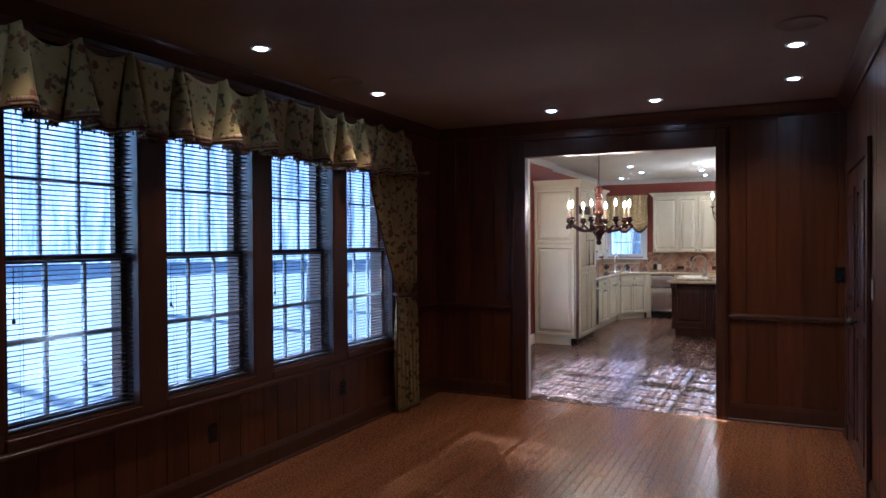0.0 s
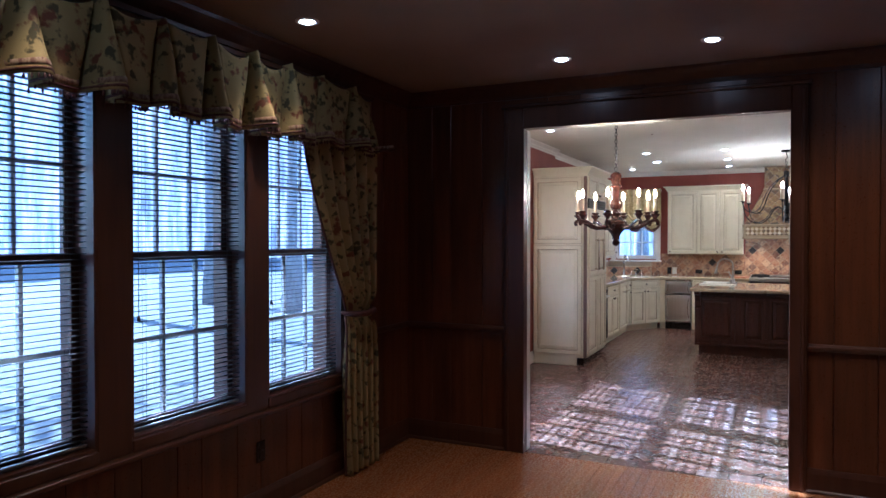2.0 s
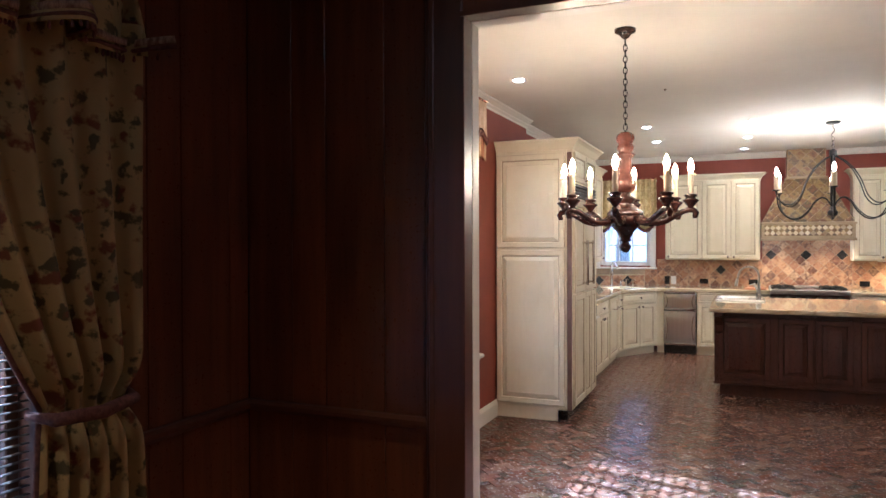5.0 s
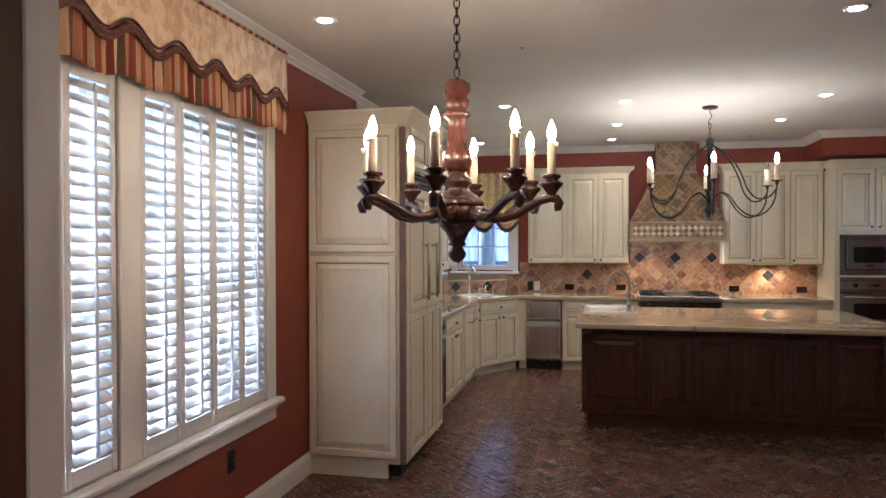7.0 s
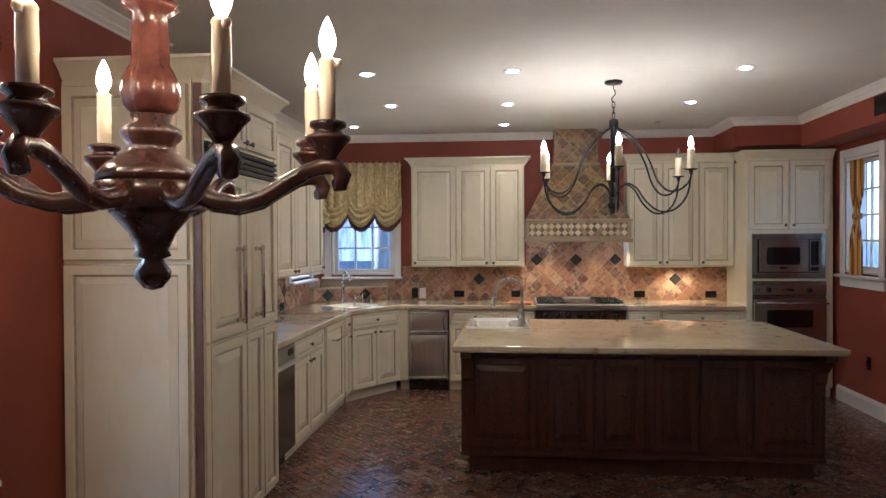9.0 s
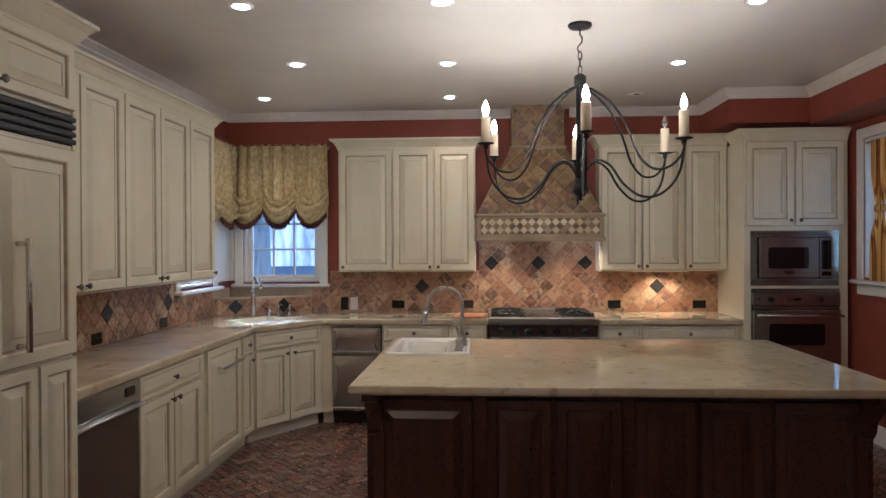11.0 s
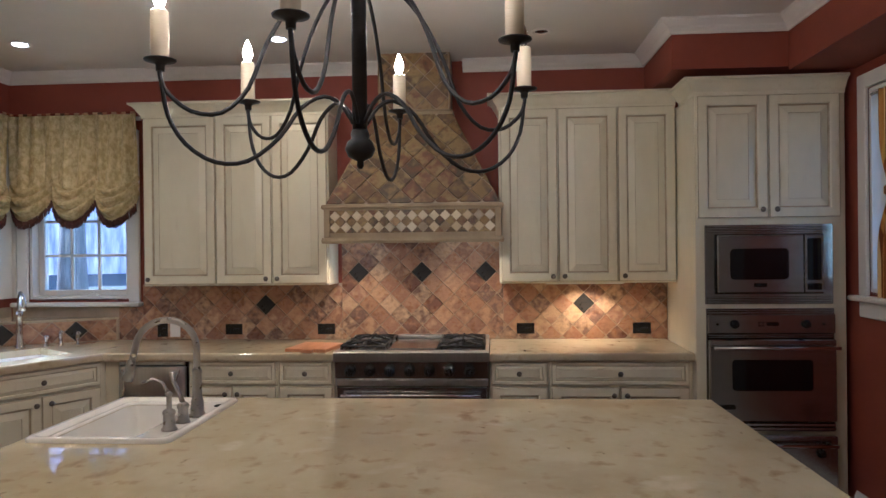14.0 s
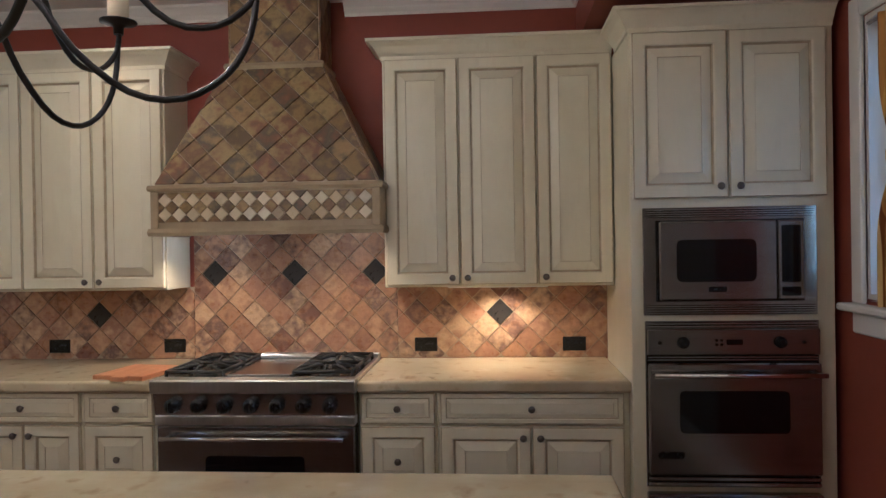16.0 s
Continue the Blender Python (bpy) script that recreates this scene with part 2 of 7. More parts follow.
# Brushed steel with its highlights put into a brighter base colour.
RANGESTEEL = mat("brushed steel brightened for its highlights", (0.70, 0.70, 0.68, 1), (0.78, 0.78, 0.76, 1), 0.3, 1.0, scale=(60, 1, 1), fine=12, bump=0, rvar=0.06)
BRIGHTSTEEL = mat("polished stainless steel", (0.80, 0.80, 0.79, 1), (0.86, 0.86, 0.85, 1), 0.27, 1.0, scale=(60, 1, 1), fine=12, bump=0, rvar=0.04)
NICKEL = mat("brushed nickel", (0.40, 0.38, 0.35, 1), (0.47, 0.45, 0.42, 1), 0.3, 1.0, fine=40, bump=0)
CHROME = mat("polished nickel", (0.62, 0.59, 0.55, 1), (0.7, 0.67, 0.63, 1), 0.14, 1.0, fine=30, bump=0)
PEWTER = mat("dark pewter knob", (0.12, 0.105, 0.09, 1), (0.19, 0.165, 0.14, 1), 0.38, 1.0, fine=60, bump=0.1)
IRON = mat("black wrought iron", (0.012, 0.011, 0.011, 1), (0.03, 0.027, 0.026, 1), 0.45, 0.6, fine=80, bump=0.25)
CAST = mat("black cast iron", (0.012, 0.012, 0.012, 1), (0.025, 0.025, 0.025, 1), 0.5, 0.2, fine=120, bump=0.3)
BLACK = mat("black plastic", (0.008, 0.008, 0.008, 1), (0.014, 0.014, 0.014, 1), 0.25, fine=80, bump=0.03)
DARKGLASS = mat("black oven glass", (0.004, 0.004, 0.005, 1), (0.006, 0.006, 0.007, 1), 0.06, fine=20, bump=0, rvar=0.02)
PORCELAIN = mat("white porcelain", (0.80, 0.78, 0.73, 1), (0.83, 0.81, 0.77, 1), 0.1, fine=20, bump=0, rvar=0.04)
CANDLE = mat("ivory candle sleeve", (0.72, 0.61, 0.42, 1), (0.78, 0.68, 0.5, 1), 0.5, fine=40, bump=0.15)
WALNUT = mat("carved dark brown wood", (0.020, 0.009, 0.007, 1), (0.055, 0.018, 0.011, 1), 0.24, scale=(12, 12, 12), fine=70, bump=0.2, dist=0.003)
PINKWOOD = mat("worn rose brown carved wood", (0.05, 0.015, 0.010, 1), (0.125, 0.045, 0.03, 1), 0.22, scale=(18, 18, 18), fine=60, bump=0.4, dist=0.004)
BOARD = mat("maple board", (0.42, 0.17, 0.07, 1), (0.55, 0.25, 0.11, 1), 0.45, scale=(30, 3, 10), fine=60)
SLATWOOD = mat("dark blind slat", (0.06, 0.048, 0.042, 1), (0.09, 0.07, 0.06, 1), 0.45, fine=60, bump=0.02)
LOUVRE = mat("white louvre paint", (0.66, 0.645, 0.62, 1), (0.71, 0.695, 0.67, 1), 0.45, fine=60, bump=0.02)
FLORAL = printed("floral chintz", (0.40, 0.30, 0.118, 1), (0.17, 0.065, 0.035, 1), (0.095, 0.08, 0.04, 1), size=14.0)
DAMASK = mat("cream damask", (0.55, 0.385, 0.235, 1), (0.72, 0.56, 0.38, 1), 0.85, contrast=0.12, scale=(16, 16, 11), fine=300, bump=0.25, dist=0.001, spec=0.2)
OLIVE = mat("olive gold silk", (0.44, 0.345, 0.15, 1), (0.66, 0.55, 0.30, 1), 0.5, contrast=0.2, scale=(30, 30, 22), fine=260, bump=0.25, dist=0.001, spec=0.35)
FRINGE = mat("dark red fringe", (0.06, 0.018, 0.014, 1), (0.15, 0.06, 0.042, 1), 0.9, scale=(60, 60, 60), fine=200, bump=0.4)
BORDER = mat("faded red woven border", (0.16, 0.075, 0.045, 1), (0.36, 0.24, 0.14, 1), 0.9, scale=(60, 60, 20), fine=200, bump=0.4, contrast=0.2)
STRIPE = striped("striped silk", [rgb("8a5038"), rgb("b08a62"), rgb("6a3428"), rgb("bc9c76"), rgb("5a4638"), rgb("a07050"), rgb("7c4034"), rgb("a88c6c")], 0, 0.27)
STRIPEX = striped("striped silk panel", [rgb("c9a04e"), rgb("8f5a2c"), rgb("d8b878"), rgb("7a4a26"), rgb("b98a44")], 0, 0.07)
GLASS = clear("window glass")
BULBGLASS = clear("clear bulb glass")
BULB = glow("lit candle bulb", (1.0, 0.62, 0.29, 1), BULB_E)
BULB2 = glow("lit white candle bulb", (1.0, 0.72, 0.45, 1), BULB2_E)
CANLIGHT = glow("lit lamp lens", (1.0, 0.92, 0.8, 1), CAN_E)
DENLIGHT = glow("lit den lamp lens", (1.0, 0.9, 0.75, 1), CAN_E)
GROUT = mat("sandy grout", (0.40, 0.31, 0.21, 1), (0.5, 0.4, 0.28, 1), 0.9, fine=150, bump=0.3)
BRICKS = [rgb("5f4337"), rgb("6f4d3d"), rgb("573f37"), rgb("755847"), rgb("513e38"), rgb("744d3b"), rgb("635049"), rgb("826a5a"), rgb("694839")]
BRICK = palette("worn brick paver", BRICKS, 0.24, fine=40, bump=0.12, blotch=0.25)
BRICKSTUFF = palette("worn brick pavers joined", BRICKS, 0.24, fine=40, bump=0.12, blotch=0.25, per=False)
SLATES = [rgb("735242"), rgb("aa8260"), rgb("8e6850"), rgb("c09c76"), rgb("9c7258"), rgb("b58e6c"), rgb("6c5348"), rgb("c8a984"), rgb("98725a")]
EDGE = mat("mauve brown tone for steel edge reflection", (0.14, 0.085, 0.075, 1), (0.2, 0.13, 0.11, 1), 0.35, fine=60, bump=0.03)
SLATE = palette("tumbled slate tile", SLATES, 0.3, fine=34, bump=0.7, scale=22, blotch=0.42)
HOODS = [rgb("5c482e"), rgb("8c7345"), rgb("6e5034"), rgb("9c8052"), rgb("544a38"), rgb("785238"), rgb("a08a58"), rgb("5e4a38"), rgb("866c40")]
HOODSLATE = palette("olive slate tile", HOODS, 0.4, fine=26, bump=0.5, scale=18)
MOSAIC = palette("pale mosaic stone", [rgb("d8ccb0"), rgb("c4ae84"), rgb("e6dec8"), rgb("8a7250"), rgb("d2c29e"), rgb("e0d4b6")], 0.3, fine=26, bump=0.3, blotch=0.12)
BLACKTILE = mat("black slate tile", (0.015, 0.014, 0.013, 1), (0.03, 0.027, 0.024, 1), 0.3, fine=50, bump=0.3)
HOODSTONE = mat("carved sandstone border", (0.30, 0.22, 0.12, 1), (0.40, 0.31, 0.18, 1), 0.55, fine=60, bump=0.3)
GRASS = mat("leaf-strewn lawn", (0.045, 0.055, 0.05, 1), (0.10, 0.105, 0.105, 1), 0.9, scale=(2.2, 2.2, 2.2), fine=14, bump=0.5, dist=0.03)
BARK = mat("grey bark", (0.17, 0.155, 0.15, 1), (0.32, 0.29, 0.28, 1), 0.9, scale=(14, 14, 2), fine=30, bump=0.6, dist=0.02)
LEAF = mat("green leaves", (0.07, 0.11, 0.05, 1), (0.12, 0.16, 0.08, 1), 0.6, island=0.4, scale=(2, 2, 2), fine=20, bump=0)
# Daylight haze is put into these pale streaked tones.
WOODS = mat("far woods with painted haze and glow", (0.30, 0.29, 0.42, 1), (0.98, 0.86, 0.97, 1), 0.95, scale=(1.1, 1.1, 0.16), fine=2, bump=0, detail=9, contrast=0.26)
# The woods also glow by themselves, to look brightly lit from indoors.
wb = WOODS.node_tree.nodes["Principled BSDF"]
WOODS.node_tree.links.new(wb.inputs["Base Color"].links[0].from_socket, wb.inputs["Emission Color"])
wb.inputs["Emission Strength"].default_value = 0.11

# ---------------------------------------------------------------- mesh helpers


def box(bm, x0, x1, y0, y1, z0, z1, b=0.0, mi=0):
    """A box; with b its edges are chamfered by b."""
    lo, hi = (x0, y0, z0), (x1, y1, z1)
    if not b:
        v = [bm.verts.new((lo[0] if i & 1 == 0 else hi[0], lo[1] if i & 2 == 0 else hi[1], lo[2] if i & 4 == 0 else hi[2])) for i in range(8)]
        for f in ((0, 2, 3, 1), (4, 5, 7, 6), (0, 1, 5, 4), (2, 6, 7, 3), (0, 4, 6, 2), (1, 3, 7, 5)):
            bm.faces.new([v[k] for k in f]).material_index = mi
        return
    b = min(b, *[(hi[k] - lo[k]) * 0.45 for k in range(3)])
    v = {}
    for i in range(8):
        s = [(i >> k) & 1 for k in range(3)]
        for ax in range(3):
            p = [(hi[k] - (0 if k == ax else b)) if s[k] else (lo[k] + (0 if k == ax else b)) for k in range(3)]
            v[i, ax] = bm.verts.new(p)
    mid = Vector([(lo[k] + hi[k]) / 2 for k in range(3)])

    def face(vs):
        f = bm.faces.new(vs)
        f.normal_update()
        if f.normal.dot(f.calc_center_median() - mid) < 0:
            f.normal_flip()
        f.material_index = mi
    for ax in range(3):
        u, w = [k for k in range(3) if k != ax]
        for s in (0, 1):
            c = [s << ax, (s << ax) | (1 << u), (s << ax) | (1 << u) | (1 << w), (s << ax) | (1 << w)]
            face([v[k, ax] for k in c])
        for su in (0, 1):
            for sw in (0, 1):
                i = (su << u) | (sw << w)
                j = i | (1 << ax)
                face([v[i, u], v[j, u], v[j, w], v[i, w]])
    for i in range(8):
        face([v[i, 0], v[i, 1], v[i, 2]])


def ring(bm, c, ax, r, seg, ref=None):
    ax = ax.normalized()
    u = (ref or (Vector((0, 0, 1)) if abs(ax.z) < 0.9 else Vector((1, 0, 0)))).cross(ax).normalized()
    w = ax.cross(u)
    return [bm.verts.new(c + u * (r * math.cos(2 * math.pi * k / seg)) + w * (r * math.sin(2 * math.pi * k / seg))) for k in range(seg)]


def skin(bm, rings, closed=True, cap=True, mi=0):
    m = len(rings[0])
    for p, q in zip(rings, rings[1:]):
        for k in range(m if closed else m - 1):
            f = bm.faces.new((p[k], p[(k + 1) % m], q[(k + 1) % m], q[k]))
            f.material_index, f.smooth = mi, True
    if cap and closed:
        bm.faces.new(rings[0][::-1]).material_index = mi
        bm.faces.new(rings[-1]).material_index = mi


def rod(bm, p, q, r0, r1=None, seg=10, mi=0):
    p, q = Vector(p), Vector(q)
    skin(bm, [ring(bm, p, q - p, r0, seg), ring(bm, q, q - p, r0 if r1 is None else r1, seg)], mi=mi)


def tube(bm, pts, r, seg=8, mi=0):
    pts = [Vector(p) for p in pts]
    rs = r if isinstance(r, (list, tuple)) else [r] * len(pts)
    ref, out = None, []
    for k, p in enumerate(pts):
        d = pts[min(k + 1, len(pts) - 1)] - pts[max(k - 1, 0)]
        d.normalize()
        if ref is None:
            ref = Vector((0, 0, 1)) if abs(d.z) < 0.9 else Vector((1, 0, 0))
        u = ref.cross(d).normalized()
        out.append(ring(bm, p, d, rs[k], seg, ref))
        ref = d.cross(u)
    skin(bm, out, mi=mi)


def lathe(bm, prof, seg=16, at=(0, 0, 0), mi=0):
    at = Vector(at)
    skin(bm, [ring(bm, at + Vector((0, 0, z)), Vector((0, 0, 1)), max(r, 0.0004), seg) for r, z in prof], mi=mi)


def sweep(bm, prof, path, closed=False, mi=0):
    """A moulding: profile (out, up) carried along a level path of (x, y, z); out is to the right of the way."""
    n, rows = len(path), []
    for k, p in enumerate(path):
        p = Vector(p)
        a = Vector(path[k - 1]) if (k or closed) else None
        c = Vector(path[(k + 1) % n]) if (k < n - 1 or closed) else None
        d0 = (p - a).normalized() if a is not None else (c - p).normalized()
        d1 = (c - p).normalized() if c is not None else d0
        n0, n1 = Vector((d0.y, -d0.x, 0)), Vector((d1.y, -d1.x, 0))
        o = (n0 + n1)
        o = o / max(o.dot(n0), 0.2) if o.length > 1e-6 else n0
        rows.append([bm.verts.new(p + o * u + Vector((0, 0, v))) for u, v in prof])
    m = len(prof)
    pairs = list(zip(rows, rows[1:])) + ([(rows[-1], rows[0])] if closed else [])
    for a, c in pairs:
        for k in range(m):
            f = bm.faces.new((a[k], a[(k + 1) % m], c[(k + 1) % m], c[k]))
            f.material_index = mi
    if not closed:
        bm.faces.new(rows[0][::-1]).material_index = mi
        bm.faces.new(rows[-1]).material_index = mi


def slab(bm, poly, z0, z1, b=0.0, mi=0):
    """A level slab with an outline, its upper edge rounded by b."""
    rows = [(0, z0)] + ([(b * (1 - math.cos(radians(a_))), z1 - b + b * math.sin(radians(a_))) for a_ in (0, 22, 45, 68, 90)] if b else [(0, z1)])
    n = len(poly)
    pts = [Vector((p[0], p[1], 0)) for p in poly]
    loops = []
    for inset, z in rows:
        lp = []
        for k in range(n):
            d0, d1 = (pts[k] - pts[k - 1]).normalized(), (pts[(k + 1) % n] - pts[k]).normalized()
            n0, n1 = Vector((-d0.y, d0.x, 0)), Vector((-d1.y, d1.x, 0))
            o = n0 + n1
            o = o / max(o.dot(n0), 0.2)
            q = pts[k] + o * inset
            lp.append(bm.verts.new((q.x, q.y, z)))
        loops.append(lp)
    for a, c in zip(loops, loops[1:]):
        for k in range(n):
            bm.faces.new((a[k], a[(k + 1) % n], c[(k + 1) % n], c[k])).material_index = mi
    bm.faces.new(loops[0][::-1]).material_index = mi
    bm.faces.new(loops[-1]).material_index = mi


def slab_hole(bm, poly, hole, z0, z1, b):
    """A level slab with an outline, a rounded upper edge and a hole through it."""
    slab(bm, poly, z0, z1, b)
    bm.normal_update()
    flat = [f for f in bm.faces if abs(f.normal.z) > 0.99 and len(f.verts) == len(poly)]
    rims = []
    for f in flat:
        z = f.verts[0].co.z
        rim = [bm.verts.new((x, y, z)) for x, y in hole]
        ed = list(f.edges) + [bm.edges.new((rim[k], rim[(k + 1) % len(rim)])) for k in range(len(rim))]
        bm.faces.remove(f)
        bmesh.ops.triangle_fill(bm, use_beauty=True, use_dissolve=False, edges=ed)
        rims.append(rim)
    for k in range(len(hole)):
        q = (k + 1) % len(hole)
        bm.faces.new((rims[0][k], rims[0][q], rims[1][q], rims[1][k]))


def mesh_of(name, bm, mats, fix=True):
    if fix:
        bmesh.ops.recalc_face_normals(bm, faces=bm.faces[:])
    me = bpy.data.meshes.new(name)
    bm.to_mesh(me)
    bm.free()
    for m in (mats if isinstance(mats, (list, tuple)) else [mats]):
        me.materials.append(m)
    return me


def part(name, bm, material, parent, label="", at=None):
    """One mesh under a thing or a part."""
    ob = new(name, mesh_of(name, bm, material))
    ob.parent = parent
    if at is not None:
        ob.matrix_basis = at
    if label:
        ob["label"] = label
    return ob


def thing(name, label, category, at=(0, 0, 0), rz=0, group="", kind=""):
    ob = new(name)
    ob.empty_display_size = 0.1
    ob.matrix_basis = pose(*at, 0, 0, rz)
    return tagged(ob, label, category, group, kind)


def solid(name, bm, material, label, category="", kind="structure", group="", at=None):
    ob = new(name, mesh_of(name, bm, material))
    if at is not None:
        ob.matrix_basis = at
    return tagged(ob, label, category, group, kind)


def B(*a, **k):
    bm = bmesh.new()
    box(bm, *a, **k)
    return bm


def wall_with(bm, axis, a0, a1, t0, t1, z0, z1, holes=()):
    """A wall along 'x' or 'y' from a0 to a1, t0 to t1 thick, with holes (a, b, low, high) through it."""
    def add(p, q, r, s):
        if q - p > 1e-4 and s - r > 1e-4:
            box(bm, *((p, q, t0, t1) if axis == "x" else (t0, t1, p, q)), r, s)
    cur = a0
    for p, q, r, s in sorted(holes):
        add(cur, p, z0, z1)
        add(p, q, z0, r)
        add(p, q, s, z1)
        cur = q
    add(cur, a1, z0, z1)

# ---------------------------------------------------------------- plan
DX0, DX1, DY0, DY1, DZ = -3.12, 0.58, -3.2, 6.61, 2.70
KX0, KXB, KX1, KY0, KY1, KZ = -3.27, -3.36, 2.08, 6.715, 15.05, 2.80
OP0, OP1, OPZ = -2.147, -0.41, 2.37
DENWIN = [(2.10 + 0.94 * k, 2.86 + 0.94 * k) for k in range(4)]
WZ0, WZ1 = 0.655, 2.32

# ---------------------------------------------------------------- structure
bm = bmesh.new()
wall_with(bm, "y", DY0, DY1 + 0.025, DX0 - 0.25, DX0 - 0.02, -0.2, DZ + 0.1, [(a - 0.01, b + 0.01, WZ0 - 0.01, WZ1 + 0.01) for a, b in DENWIN])
solid("wall_west_den", bm, TRIMWOOD, "dark stained wood outer wall with four window openings", "wall")
bm = bmesh.new()
wall_with(bm, "x", DX0 - 0.25, KX1 + 0.2, DY1 + 0.025, KY0, -0.2, KZ + 0.1, [(OP0 - 0.02, OP1 + 0.02, -0.2, OPZ + 0.02)])
solid("wall_middle", bm, REDWALL, "terracotta red partition wall with a wide cased opening", "wall")
bm = bmesh.new()
wall_with(bm, "y", DY0, DY1 + 0.025, DX1 + 0.02, DX1 + 0.2, -0.2, DZ + 0.1)
solid("wall_east_den", bm, TRIMWOOD, "dark stained wood wall of the den", "wall")
bm = bmesh.new()
wall_with(bm, "x", DX0 - 0.25, DX1 + 0.2, DY0 - 0.2, DY0, -0.2, DZ + 0.1)
solid("wall_south", bm, TRIMWOOD, "plain dark wooden back wall of the den", "wall")
bm = bmesh.new()
wall_with(bm, "y", KY0, 11.2, KX0 - 0.2, KX0, -0.2, KZ + 0.1, [(7.13, 8.30, 0.63, 2.32), (8.435, 9.605, 0.63, 2.32)])
wall_with(bm, "y", 11.2, KY1 + 0.2, KXB - 0.2, KXB, -0.2, KZ + 0.1, [(13.93, 14.62, 1.20, 2.30)])
box(bm, KXB, KX0 - 0.02, 11.19, 11.2, -0.2, KZ + 0.1)
solid("wall_west_kitchen", bm, REDWALL, "terracotta red painted kitchen wall with windows", "wall")
bm = bmesh.new()
wall_with(bm, "x", KXB, KX1 + 0.2, KY1, KY1 + 0.2, -0.2, KZ + 0.1, [(-3.22, -2.49, 1.20, 2.30)])
solid("wall_north", bm, REDWALL, "terracotta red painted kitchen end wall", "wall")
bm = bmesh.new()
wall_with(bm, "y", 12.6, KY1, KX1, KX1 + 0.2, -0.2, KZ + 0.1, [(13.56, 14.20, 1.27, 2.36)])
solid("wall_east_kitchen", bm, REDWALL, "terracotta red painted kitchen side wall", "wall")
# Unseen stretch of wall, kept neutral so the ovens reflect less red.
bm = B(KX1, KX1 + 0.2, KY0, 12.6, -0.2, KZ + 0.1)
solid("wall_east_plain", bm, BEIGE, "unseen kitchen side wall, beige chosen for the steel reflections", "wall")
# Unseen white sheet over the red wall, added as a reflector for the ovens.
bm = B(OP1 + 0.125, KX1, KY0, KY0 + 0.006, 0.152, KZ - 0.08)
solid("wall_south_reflector", bm, WHITE, "unseen white sheet beside the opening, added for steel reflections", "wall")
bm = B(1.72, KX1, KY0, 14.33, 2.505, KZ)
box(bm, 1.08, KX1, 14.33, KY1, 2.525, KZ)
solid("soffit", bm, REDWALL, "terracotta red painted soffit under the ceiling", "soffit")
solid("ceiling_den", B(DX0 - 0.02, DX1 + 0.02, DY0, DY1 + 0.025, DZ, DZ + 0.1), DENCEIL, "plain beige painted den ceiling", "ceiling")
solid("ceiling_kitchen", B(KXB, KX1, KY0, KY1, KZ, KZ + 0.1), KITCEIL, "smooth white painted kitchen ceiling", "ceiling")
floor_den = solid("floor_den", B(DX0 - 0.1, DX1 + 0.1, DY0, 6.62, -0.2, -0.016), JOINT, "glossy honey oak strip floor", "floor")
floor_kitchen = solid("floor_kitchen", B(KXB, KX1, 6.62, KY1, -0.2, -0.010), SANDJOINT, "worn reddish brick paver floor laid in herringbone", "floor")

# trim of the den
CROWN = [(0, 0), (0, -0.11), (0.012, -0.11), (0.016, -0.085), (0.05, -0.045), (0.075, -0.02), (0.08, 0)]
bm = bmesh.new()
sweep(bm, CROWN, [(DX0, DY0, DZ), (DX0, DY1, DZ), (DX1, DY1, DZ), (DX1, DY0, DZ)])
solid("trim_den_crown", bm, TRIMWOOD, "dark stained wooden crown moulding", "moulding")
BASE = [(0, 0), (0.016, 0), (0.016, 0.115), (0.01, 0.135), (0.004, 0.15), (0, 0.15)]
for k, path in enumerate(([(DX0, DY0, 0), (DX0, DY1, 0), (-2.30, DY1, 0)], [(-0.31, DY1, 0), (DX1, DY1, 0), (DX1, 6.42, 0)], [(DX1, 4.88, 0), (DX1, DY0, 0)])):
    bm = bmesh.new()
    sweep(bm, BASE, path)
    sweep(bm, [(0.016, 0), (0.032, 0), (0.03, 0.012), (0.022, 0.02), (0.016, 0.022)], path)
    solid("baseboard_den", bm, TRIMWOOD, "dark stained wooden baseboard with shoe moulding", "baseboard")
RAIL = [(0, -0.025), (0.014, -0.025), (0.026, -0.008), (0.026, 0.006), (0.014, 0.018), (0, 0.022)]
for path in ([(DX0 + 0.001, 5.98, 0.9), (DX0 + 0.001, DY1, 0.9), (-2.30, DY1, 0.9)], [(-0.31, DY1, 0.9), (DX1, DY1, 0.9)]):
    bm = bmesh.new()
    sweep(bm, RAIL, path)
    solid("trim_chair_rail", bm, TRIMWOOD, "dark stained wooden chair rail", "moulding")
bm = bmesh.new()
for x0, x1 in ((-2.30, OP0 - 0.008), (OP1 + 0.008, -0.31)):
    box(bm, x0, x1, DY1 - 0.03, DY1 + 0.024, 0, OPZ + 0.155, b=0.006)
box(bm, OP0 - 0.008, OP1 + 0.008, DY1 - 0.03, DY1 + 0.024, OPZ + 0.008, OPZ + 0.155, b=0.006)
box(bm, -2.32, -0.29, DY1 - 0.045, DY1 + 0.024, OPZ + 0.155, OPZ + 0.18, b=0.006)
for x0, x1 in ((-2.285, -2.262), (-0.348, -0.325)):
    box(bm, x0, x1, DY1 - 0.038, DY1 - 0.028, 0, OPZ + 0.13, b=0.004)
box(bm, OP0 - 0.02, OP0, DY1 - 0.03, 6.662, 0, OPZ, b=0.003)
box(bm, OP1, OP1 + 0.02, DY1 - 0.03, 6.662, 0, OPZ, b=0.003)
box(bm, OP0 - 0.02, OP1 + 0.02, DY1 - 0.03, 6.662, OPZ, OPZ + 0.02, b=0.003)
